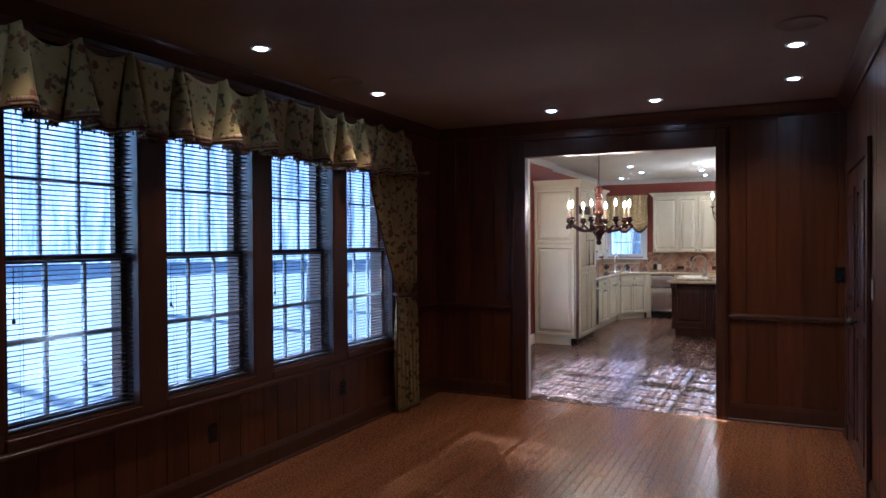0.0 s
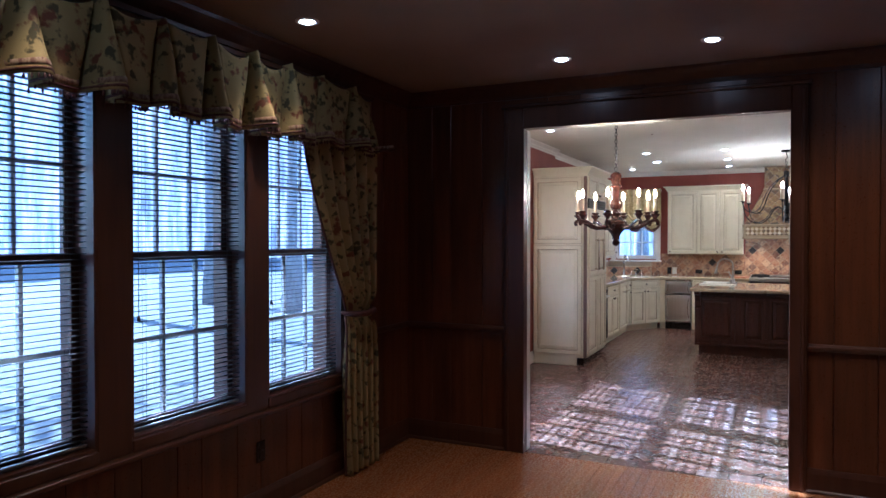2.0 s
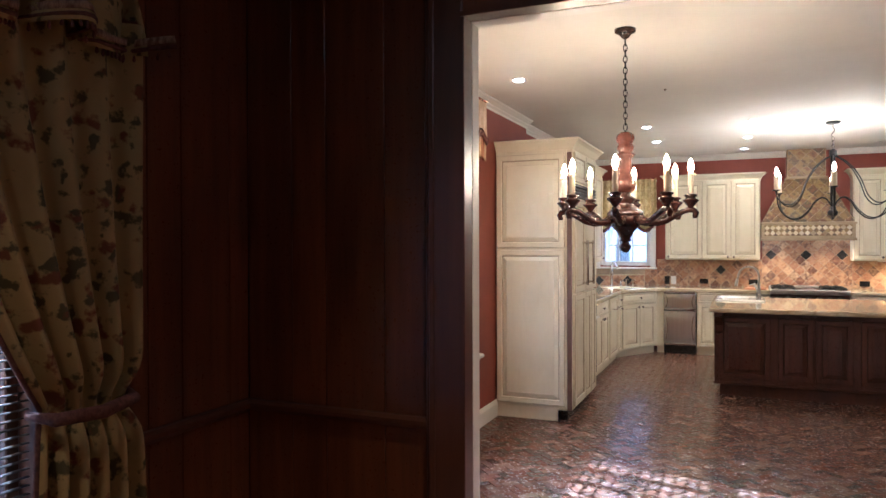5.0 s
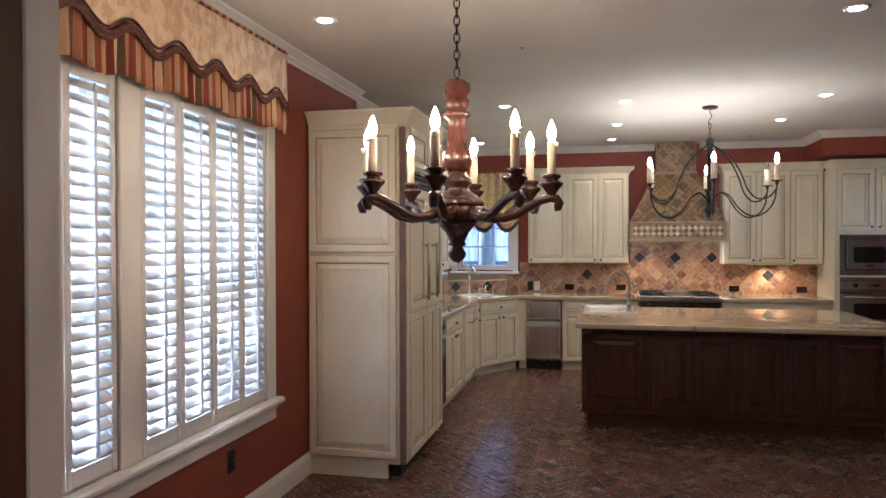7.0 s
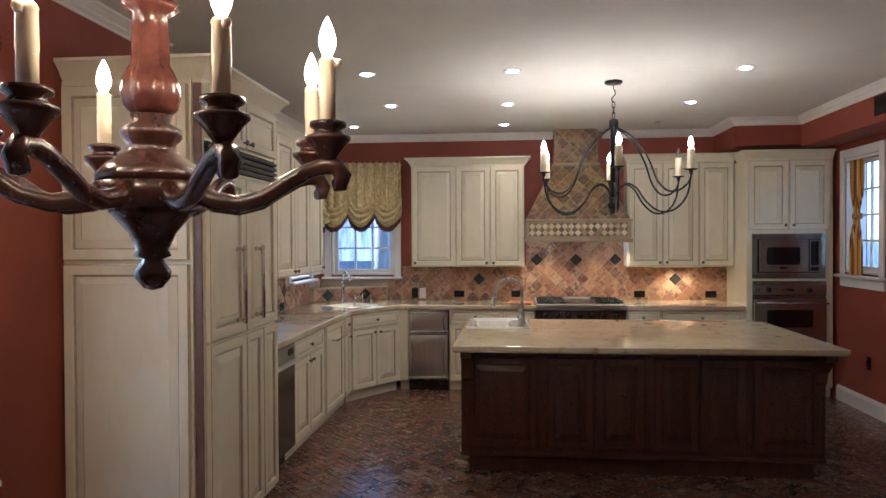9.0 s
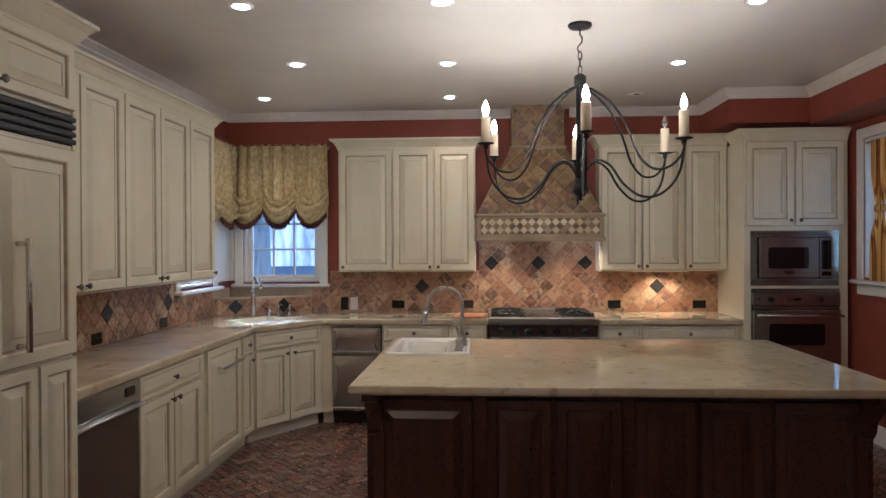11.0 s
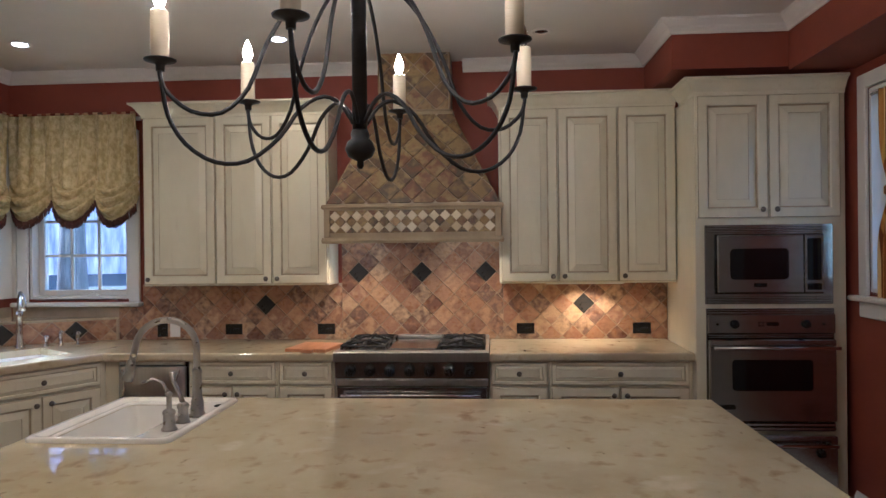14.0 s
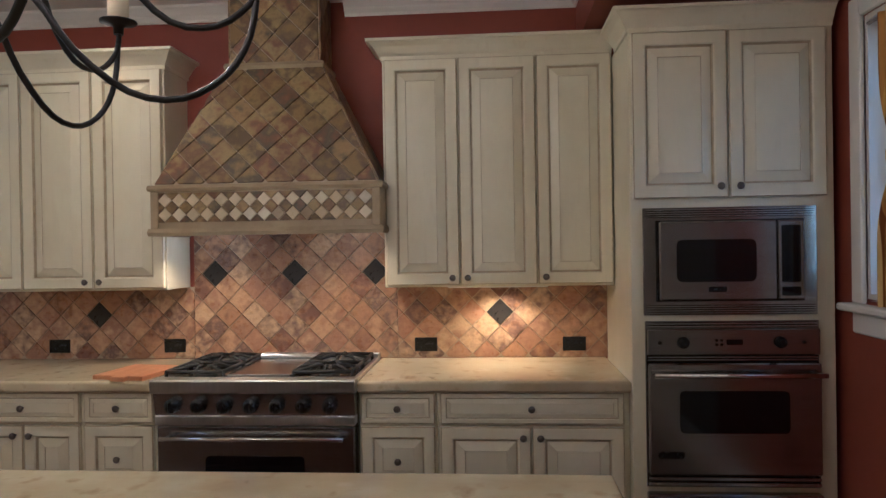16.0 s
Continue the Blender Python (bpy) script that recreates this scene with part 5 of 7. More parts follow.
part("cooktop", B(0.004, rw - 0.004, 0.0455, 0.60, 0.886, 0.905, b=0.003), OVENSTEEL, t)
part("side_trim", B(0, 0.022, 0.046, 0.60, 0.9055, 0.926, b=0.004), RANGESTEEL, t)
part("side_trim", B(rw - 0.022, rw, 0.046, 0.60, 0.9055, 0.926, b=0.004), RANGESTEEL, t)
bm = bmesh.new()
box(bm, 0.0, rw, 0.602, 0.645, 0.886, 0.944, b=0.005)
part("island_trim", bm, RANGESTEEL, t)
g = part("griddle", B(0.31, 0.607, 0.06, 0.585, 0.9055, 0.934, b=0.004), OVENSTEEL, t, "bright steel griddle plate")
part("drip_rail", B(0.31, 0.607, 0.52, 0.585, 0.9345, 0.955, b=0.004), RANGESTEEL, g)
for x0 in (0.03, 0.62):
    gr = None
    for y0 in (0.06, 0.325):
        bm = bmesh.new()
        x1, y1, z = x0 + 0.265, y0 + 0.25, 0.946
        for p, q in (((x0, y0), (x1, y0)), ((x1, y0), (x1, y1)), ((x1, y1), (x0, y1)), ((x0, y1), (x0, y0))):
            a, b = Vector((*p, z)), Vector((*q, z))
            rod(bm, a, b, 0.009, seg=6)
        cx, cy = (x0 + x1) / 2, (y0 + y1) / 2
        for k in range(8):
            q = radians(45 * k)
            ex, ey = math.cos(q), math.sin(q)
            s = min(0.1325 / max(abs(ex), 1e-6), 0.125 / max(abs(ey), 1e-6))
            tube(bm, [(cx + ex * 0.035, cy + ey * 0.035, z + 0.012), (cx + ex * 0.07, cy + ey * 0.07, z + 0.016), (cx + ex * s, cy + ey * s, z)], 0.0075, 6)
        for p in ((x0, y0), (x1, y0), (x0, y1), (x1, y1)):
            rod(bm, (*p, 0.9055), (*p, z), 0.008, seg=6)
        part("grate", bm, CAST, t, "black cast iron burner grate")
        bm = bmesh.new()
        lathe(bm, [(0.05, 0.0), (0.05, 0.008), (0.038, 0.012), (0.036, 0.02), (0.01, 0.024)], 16, (cx, cy, 0.9055))
        part("burner", bm, CAST, t)

# ---------------------------------------------------------------- pieces


def clip_poly(poly, a, b, c):
    """The part of a convex outline where a x + b y <= c."""
    out = []
    for k in range(len(poly)):
        p, q = poly[k], poly[(k + 1) % len(poly)]
        dp_, dq = a * p[0] + b * p[1] - c, a * q[0] + b * q[1] - c
        if dp_ <= 0:
            out.append(p)
        if dp_ * dq < 0:
            s = dp_ / (dp_ - dq)
            out.append((p[0] + (q[0] - p[0]) * s, p[1] + (q[1] - p[1]) * s))
    return out


def inside(poly, region):
    for k in range(len(region)):
        p, q = region[k], region[(k + 1) % len(region)]
        a, b = q[1] - p[1], -(q[0] - p[0])
        poly = clip_poly(poly, a, b, a * p[0] + b * p[1])
        if len(poly) < 3:
            return []
    return poly


def area(poly):
    return abs(sum(p[0] * q[1] - q[0] * p[1] for p, q in zip(poly, poly[1:] + poly[:1]))) / 2


def piece_data(poly, h, c):
    """Vertices and faces of one flat piece with a chamfered upper edge."""
    cx, cy = sum(p[0] for p in poly) / len(poly), sum(p[1] for p in poly) / len(poly)
    n = len(poly)
    vs = [(x, y, 0) for x, y in poly] + [(x, y, h - c) for x, y in poly]
    for x, y in poly:
        dx, dy = cx - x, cy - y
        l_ = math.hypot(dx, dy) or 1
        vs.append((x + dx / l_ * c * 1.4, y + dy / l_ * c * 1.4, h))
    fs = []
    for r in (0, n):
        fs += [(r + k, r + (k + 1) % n, r + n + (k + 1) % n, r + n + k) for k in range(n)]
    fs.append(tuple(range(2 * n, 3 * n)))
    return vs, fs


def data_mesh(name, vs, fs, material):
    me = bpy.data.meshes.new(name)
    me.from_pydata(vs, [], fs)
    me.materials.append(material)
    return me


SHARED = {}


def tile_field(parent, m, region, origin, p, gap, h, pick, uneven=0.0, name="tile"):
    """Square tiles set on their corners, p from corner to corner, over a convex region of the plane m. pick(i, j) gives the material."""
    xs, ys = [q[0] for q in region], [q[1] for q in region]
    i0, i1 = int((min(xs) - origin[0]) / (p / 2)) - 2, int((max(xs) - origin[0]) / (p / 2)) + 2
    j0, j1 = int((min(ys) - origin[1]) / (p / 2)) - 2, int((max(ys) - origin[1]) / (p / 2)) + 2
    r = p / 2 - gap * 0.7
    full = [(r, 0), (0, r), (-r, 0), (0, -r)]
    for i in range(i0, i1 + 1):
        for j in range(j0, j1 + 1):
            if (i + j) % 2:
                continue
            cx, cy = origin[0] + i * p / 2, origin[1] + j * p / 2
            poly = inside([(x + cx, y + cy) for x, y in full], region)
            a = area(poly) if poly else 0
            if a < 2 * r * r * 0.04:
                continue
            material = pick(i, j)
            if a > 2 * r * r * 0.999:
                key = (round(p, 4), h, material.name)
                if key not in SHARED:
                    SHARED[key] = data_mesh(name, *piece_data(full, h, 0.0016), material)
                me = SHARED[key]
            else:
                me = data_mesh(name, *piece_data([(x - cx, y - cy) for x, y in poly], h, 0.0012), material)
            ob = new(name, me)
            ob.parent = parent
            ob.matrix_basis = m @ pose(cx, cy, random.uniform(-uneven, uneven), random.uniform(-1, 1) * uneven * 250, random.uniform(-1, 1) * uneven * 250)


# ---------------------------------------------------------------- hood
hood = thing("range_hood", "tall slate-tiled range hood with mosaic band", "range hood", (-0.4375, KY1, 0))
hb, ht, hd0, hd1 = 0.545, 0.235, 0.43, 0.25
bm = bmesh.new()
a = [bm.verts.new(p) for p in ((-hb, -hd0, 1.80), (hb, -hd0, 1.80), (hb, -0.002, 1.80), (-hb, -0.002, 1.80))]
c = [bm.verts.new(p) for p in ((-ht, -hd1, 2.41), (ht, -hd1, 2.41), (ht, -0.002, 2.41), (-ht, -0.002, 2.41))]
skin(bm, [a, c])
for f in bm.faces:
    f.smooth = False
canopy = part("canopy", bm, GROUT, hood)
chim = part("chimney", B(-ht + 0.008, ht - 0.008, -hd1 + 0.008, -0.002, 2.411, KZ - 0.001), GROUT, hood)
bm = bmesh.new()
wall_with(bm, "x", -hb - 0.008, hb + 0.008, -hd0 - 0.008, -hd0 + 0.02, 1.60, 1.80)
wall_with(bm, "y", -hd0 + 0.02, -0.002, -hb - 0.008, -hb + 0.02, 1.60, 1.80)
wall_with(bm, "y", -hd0 + 0.02, -0.002, hb - 0.02, hb + 0.008, 1.60, 1.80)
box(bm, -hb + 0.02, hb - 0.02, -hd0 + 0.02, -0.002, 1.66, 1.70)
band = part("band", bm, HOODSTONE, hood)
for z, o, hh in ((1.585, 0.016, 0.035), (1.795, 0.016, 0.028)):
    bm = bmesh.new()
    x, y = hb + 0.008, hd0 + 0.008
    sweep(bm, [(0, -hh / 2), (o * 0.7, -hh / 2), (o, 0), (o * 0.7, hh / 2), (0, hh / 2)], [(-x, -0.002, z), (-x, -y, z), (x, -y, z), (x, -0.002, z)])
    part("border", bm, HOODSTONE, hood)
bm = bmesh.new()
sweep(bm, [(0, -0.016), (0.014, -0.016), (0.02, 0), (0.014, 0.016), (0, 0.016)], [(-ht, -0.002, 2.41), (-ht, -hd1, 2.41), (ht, -hd1, 2.41), (ht, -0.002, 2.41)])
part("border", bm, HOODSTONE, hood)
for x in (-hb - 0.008, hb - 0.03):
    part("band_end", B(x, x + 0.038, -hd0 - 0.018, -hd0 - 0.0085, 1.603, 1.78, b=0.003), HOODSTONE, hood)
sl = math.hypot(0.61, hd0 - hd1)
m = Matrix.Translation((0, -hd0, 1.80)) @ Matrix.Rotation(math.atan2(0.61, hd0 - hd1), 4, "X")
tile_field(canopy, m, [(-hb + 0.01, 0.016), (hb - 0.01, 0.016), (ht + 0.004, sl - 0.012), (-ht - 0.004, sl - 0.012)], (0, 0.10), 0.145, 0.004, 0.008, lambda i, j: HOODSLATE, 0.0006)
tile_field(chim, pose(0, -hd1 + 0.008, 2.42, 90), [(-ht + 0.012, 0.01), (ht - 0.012, 0.01), (ht - 0.012, KZ - 2.425), (-ht + 0.012, KZ - 2.425)], (0, 0.08), 0.145, 0.004, 0.008, lambda i, j: HOODSLATE, 0.0006)
for s in (-1, 1):
    x = s * (ht - 0.008)
    tile_field(chim, pose(x, -0.13, 2.42, 90, 0, 90 * s), [(-0.115, 0.01), (0.115, 0.01), (0.115, KZ - 2.425), (-0.115, KZ - 2.425)], (0, 0.08), 0.145, 0.004, 0.008, lambda i, j: HOODSLATE, 0.0006)
    wl = math.hypot(0.61, hb - ht)
    m = Matrix.Translation((s * hb, 0, 1.80)) @ Matrix.Rotation(radians(90 * s), 4, "Z") @ Matrix.Rotation(math.atan2(0.61, hb - ht), 4, "X")
    reg = [(-hd0 + 0.01, 0.016), (-0.01, 0.016), (-0.01, wl - 0.012), (-hd1 - 0.004, wl - 0.012)]
    tile_field(canopy, m, reg if s > 0 else [(-x_, y_) for x_, y_ in reg][::-1], (0, 0.1), 0.145, 0.004, 0.008, lambda i, j: HOODSLATE, 0.0006)
tile_field(band, pose(0, -hd0 - 0.008, 1.60, 90), [(-hb + 0.03, 0.032), (hb - 0.03, 0.032), (hb - 0.03, 0.172), (-hb + 0.03, 0.172)], (0, 0.0675), 0.069, 0.003, 0.007, lambda i, j: MOSAIC if j % 2 == 0 else HOODSLATE, 0.0005)
for x in (-0.36, 0.36):
    bm = bmesh.new()
    lathe(bm, [(0.04, 0.0), (0.04, 0.01), (0.032, 0.012)], 16, (x, -0.24, 1.647))
    part("lamp_lens", bm, CANLIGHT, hood, "lit round hood lamp")

# ---------------------------------------------------------------- backsplash
bm = B(-2.387, 1.214, KY1 - 0.006, KY1 - 0.0005, 0.915, 1.30)
box(bm, -0.973, 0.127, KY1 - 0.006, KY1 - 0.0005, 1.3, 1.60)
box(bm, KXB + 0.01, -2.387, KY1 - 0.006, KY1 - 0.0005, 0.915, 1.148)
bs = solid("backsplash_north", bm, GROUT, "diagonal tumbled slate backsplash with black accent tiles", "backsplash")
P = 0.145
OR = (-0.4225, 1.37)
BL = {(-6, 0), (0, 0), (6, 0), (-15, -3), (15, -3)}


def pick(i, j):
    return BLACKTILE if (i, j) in BL else SLATE


m = pose(0, KY1 - 0.006, 0, 90)
for reg in ([(-2.385, 0.917), (-0.975, 0.917), (-0.975, 1.298), (-2.385, 1.298)], [(-0.973, 0.917), (0.127, 0.917), (0.127, 1.60), (-0.973, 1.60)], [(0.129, 0.917), (1.214, 0.917), (1.214, 1.298), (0.129, 1.298)], [(-2.56, 0.917), (-2.387, 0.917), (-2.387, 1.148), (-2.56, 1.148)]):
    tile_field(bs, m, reg, OR, P, 0.004, 0.007, pick, 0.0006)
bm = B(KXB + 0.0005, KXB + 0.006, 11.235, 13.82, 0.915, 1.30)
box(bm, KXB + 0.0005, KXB + 0.006, 13.82, KY1 - 0.01, 0.915, 1.148)
bs = solid("backsplash_west", bm, GROUT, "diagonal slate backsplash on the side wall", "backsplash")
BW = {(-5, -1), (7, -1)}
tile_field(bs, pose(KXB + 0.006, 0, 0, 90, 0, 90), [(11.24, 0.917), (13.82, 0.917), (13.82, 1.298), (11.24, 1.298)], (13.2165, 1.185), P, 0.004, 0.007, lambda i, j: BLACKTILE if (i, j) in BW else SLATE, 0.0006)
tile_field(bs, pose(KXB + 0.006, 0, 0, 90, 0, 90), [(13.822, 0.917), (14.60, 0.917), (14.60, 1.148), (13.822, 1.148)], (13.2165, 1.185), P, 0.004, 0.007, lambda i, j: SLATE, 0.0006)
# raised tiled ledge across the corner
la, lb_ = Vector((KXB + 0.014, 14.61)), Vector((-2.57, KY1 - 0.016))
bm = bmesh.new()
slab(bm, [tuple(la), tuple(lb_), (KXB + 0.014, KY1 - 0.016)], 0.9155, 1.06)
ledge = solid("corner_ledge", bm, GROUT, "raised slate-tiled ledge across the corner behind the sink", "ledge")
dv = lb_ - la
an = math.degrees(math.atan2(dv.y, dv.x))
tile_field(ledge, pose(la.x, la.y, 0, 90, 0, an), [(0.01, 0.917), (dv.length - 0.01, 0.917), (dv.length - 0.01, 1.058), (0.01, 1.058)], (0.19, 0.9875), P, 0.004, 0.007, lambda i, j: BLACKTILE if (i, j) in {(0, 0), (6, 0)} else SLATE, 0.0006)
bm = bmesh.new()
slab(bm, [(la.x, la.y - 0.01), (lb_.x + 0.012, lb_.y), (KXB + 0.014, KY1 - 0.016)], 1.0605, 1.075, b=0.004)
solid("ledge_cap", bm, MARBLE, "beige marble cap on the corner ledge", "ledge")


def plate_thing(name, label, m, w, h, material, dark):
    t = new(name)
    t.matrix_basis = m
    tagged(t, label, "outlet" if "outlet" in name else "switch", "wall plates")
    part("cover_plate", B(-w / 2, w / 2, -0.006, 0, -h / 2, h / 2, b=0.002), material, t)
    if w > h:
        for x in (-0.028, 0.028):
            part("socket_face", B(x - 0.017, x + 0.017, -0.009, -0.0062, -0.014, 0.014, b=0.002), dark, t)
    else:
        for z in (-0.022, 0.022):
            part("socket_face", B(-0.014, 0.014, -0.009, -0.0062, z - 0.017, z + 0.017, b=0.002), dark, t)


for x in (-1.735, -1.085, 0.275, 1.045):
    plate_thing("wall_outlet", "black outlet plate on the slate backsplash", pose(x, KY1 - 0.0135, 0.985), 0.118, 0.072, BLACK, BLACK)
plate_thing("wall_outlet", "black upright outlet plate on the backsplash", pose(-2.245, KY1 - 0.0135, 0.992), 0.072, 0.118, BLACK, BLACK)
plate_thing("wall_switch", "white upright switch plate on the backsplash", pose(-2.155, KY1 - 0.0135, 0.992), 0.072, 0.118, WHITE, WHITE)
for y in (12.72, 13.63):
    plate_thing("wall_outlet", "black outlet plate on the side backsplash", pose(KXB + 0.0135, y, 0.965, 0, 0, 90), 0.118, 0.072, BLACK, BLACK)
plate_thing("wall_outlet", "black outlet plate on the red wall", pose(KX1 - 0.0005, 13.75, 0.46, 0, 0, -90), 0.072, 0.118, BLACK, BLACK)
plate_thing("wall_outlet", "black outlet plate under the kitchen window", pose(KX0 + 0.0005, 9.20, 0.40, 0, 0, 90), 0.072, 0.118, BLACK, BLACK)
for y in (3.40, 4.85):
    plate_thing("wall_outlet", "dark outlet plate on the den panelling", pose(DX0 + 0.0005, y, 0.365, 0, 0, 90), 0.072, 0.118, BLACK, BLACK)
plate_thing("wall_switch", "black switch plate on the den panelling", pose(0.535, DY1 - 0.0005, 1.27, 0, 0, 0), 0.076, 0.118, BLACK, BLACK)
plate_thing("wall_switch", "white switch plate by the den door", pose(DX1 - 0.0005, 4.80, 1.27, 0, 0, -90), 0.072, 0.118, WHITE, WHITE)

# cutting board on the worktop
bm = bmesh.new()
slab(bm, [(0, 0), (0.115, 0), (0.115, -0.03), (0.185, -0.03), (0.185, 0), (0.26, 0), (0.26, 0.30), (0, 0.30)], 0, 0.02, b=0.004)
solid("cutting_board", bm, BOARD, "reddish maple cutting board lying on the worktop", "cutting board", "object", at=pose(-1.2, 14.45, 0.9155, 0, 0, -9))

# ---------------------------------------------------------------- ceiling fittings


def can_light(x, y, z, lit=True, mat_=CANLIGHT, r=0.046, tilt=0, lab="lit recessed ceiling light with white trim ring"):
    t = thing("recessed_light", lab, "ceiling light", (x, y, z), 0, "recessed ceiling lights")
    bm = bmesh.new()
    skin(bm, [ring(bm, Vector((0, 0, q)), Vector((0, 0, -1)), rr, 24) for rr, q in ((r + 0.02, 0.0), (r + 0.019, -0.006), (r + 0.004, -0.007), (r, -0.004), (r - 0.008, -0.0005))], cap=False)
    part("trim_ring", bm, WHITE, t)
    bm = bmesh.new()
    lathe(bm, [(r - 0.0085, -0.0005), (r * 0.86, -0.006), (r * 0.5, -0.013), (0.002, -0.015)] if lit else [(r - 0.0085, -0.0005), (r * 0.5, -0.0015), (0.002, -0.002)], 20)
    part("lens", bm, mat_ if lit else BLACK, t)
    return t


WARM = (1.0, 0.63, 0.31)
CANS = ((-2.80, 9.40), (-2.18, 12.08), (-1.13, 12.1), (0.50, 12.2), (-2.21, 13.27), (-1.17, 13.33), (0.43, 13.42), (-2.79, 14.36), (-1.21, 14.42))
for x, y in CANS:
    can_light(x, y, KZ)
    lamp("can_lamp", "SPOT", look((x, y, KZ - 0.02), (x, y, 0)), CAN_W * (0.12 if x > 0 else 1.0), WARM, size=0.05, cone=125, blend=0.9)
can_light(-0.02, 9.85, KZ)
lamp("can_lamp", "SPOT", look((-0.02, 9.85, KZ - 0.02), (-0.02, 9.85, 0)), CAN_W * 0.4, WARM, size=0.05, cone=125, blend=0.9)
can_light(0.36, 14.45, KZ, lit=False, lab="unlit recessed ceiling light with white trim ring")
# The first, at y 1.92, is unseen and added to light the valance.
for x, y, ax, ay in ((-2.62, 1.92, -2.75, 1.92), (-2.64, 3.32, -2.75, 3.32), (-2.69, 4.72, -2.75, 4.72), (-1.71, 6.03, -1.6, 6.35), (-0.82, 5.97, -0.6, 6.4), (0.18, 4.66, -0.5, 4.9), (0.18, 5.62, -0.05, 6.6)):
    can_light(x, y, DZ, True, DENLIGHT, 0.042)
    lamp("den_can_lamp", "SPOT", look((x, y, DZ - 0.02), (ax, ay, 0.6)), DEN_W * 1.25, WARM, size=0.04, cone=92, blend=0.9)
for x, y in ((0.19, 4.23), (-2.66, 4.25)):
    t = thing("ceiling_speaker", "round grey grille of a ceiling speaker", "speaker", (x, y, DZ), 0, "ceiling speakers")
    bm = bmesh.new()
    lathe(bm, [(0.125, 0), (0.125, -0.005), (0.115, -0.008), (0.11, -0.005), (0.02, -0.006), (0.001, -0.006)], 28)
    part("grille", bm, DENCEIL, t)
bm = bmesh.new()
lathe(bm, [(0.012, 0), (0.012, -0.003), (0.005, -0.006), (0.005, -0.012), (0.007, -0.013), (0.001, -0.014)], 12)
solid("sprinkler_head", bm, CHROME, "small sprinkler head in the kitchen ceiling", "sprinkler", "object", at=pose(-1.81, 10.2, KZ))
for x in (-0.36, 0.36):
    lamp("hood_lamp", "SPOT", look((-0.4375 + x, 14.70, 1.60), (-0.4375 + x, 14.74, 0)), HOOD_W, WARM, size=0.03, cone=120, blend=0.8)
lamp("cabinet_lamp", "SPOT", look((0.68, 14.90, 1.278), (0.68, 14.94, 0)), HOOD_W * 0.95, WARM, size=0.03, cone=155, blend=0.8)
# vent grille on the soffit
t = thing("air_vent", "dark return air grille on the red soffit", "vent", (1.719, 12.75, 2.63), -90)
part("frame", B(-0.17, 0.17, -0.012, 0, -0.075, 0.075, b=0.003), IRON, t)
for k in range(5):
    part("slat", B(-0.15, 0.15, -0.02, -0.0125, -0.058 + k * 0.026, -0.044 + k * 0.026, b=0.002), IRON, t)

# ---------------------------------------------------------------- chandeliers


def flame_bulb(parent, x, y, z, lit=True, s=1.0, mat_=BULB):
    bm = bmesh.new()
    lathe(bm, [(0.007 * s, 0.0), (0.009 * s, 0.006 * s), (0.016 * s, 0.022 * s), (0.0175 * s, 0.034 * s), (0.013 * s, 0.056 * s), (0.006 * s, 0.074 * s), (0.001, 0.084 * s)], 12, (x, y, z))
    part("bulb", bm, mat_ if lit else BULBGLASS, parent, "" if lit else "unlit clear bulb")


t = thing("carved_chandelier", "carved wooden chandelier with eight lit candle bulbs", "chandelier", (-1.862, 8.43, 0))
bm = bmesh.new()
lathe(bm, [(0.0, 1.5), (0.018, 1.505), (0.033, 1.524), (0.035, 1.538), (0.024, 1.555), (0.02, 1.562), (0.036, 1.569), (0.03, 1.581), (0.045, 1.615), (0.07, 1.645), (0.082, 1.658), (0.075, 1.662), (0.10, 1.672), (0.105, 1.686), (0.105, 1.715)], 24)
part("finial", bm, WALNUT, t)
bm = bmesh.new()
lathe(bm, [(0.105, 1.716), (0.105, 1.73), (0.085, 1.752), (0.05, 1.775), (0.045, 1.79), (0.058, 1.805), (0.058, 1.82), (0.035, 1.835), (0.04, 1.85)], 24)
part("hub", bm, WALNUT, t)
bm = bmesh.new()
prof = [(0.036, 1.851), (0.05, 1.865), (0.056, 1.891), (0.053, 1.916), (0.044, 1.936), (0.036, 1.951), (0.034, 2.017), (0.032, 2.048), (0.045, 2.058), (0.055, 2.068), (0.045, 2.078), (0.034, 2.084), (0.044, 2.098), (0.046, 2.119), (0.036, 2.134), (0.05, 2.159), (0.046, 2.185), (0.028, 2.2), (0.012, 2.205)]
rows = []
for k, (r, z) in enumerate(prof):
    rows.append([bm.verts.new((r * (1 + 0.07 * math.cos(8 * q)) * math.cos(q), r * (1 + 0.07 * math.cos(8 * q)) * math.sin(q), z)) for q in [2 * math.pi * i / 32 for i in range(32)]])
skin(bm, rows)
part("column", bm, PINKWOOD, t, "worn pink carved column")
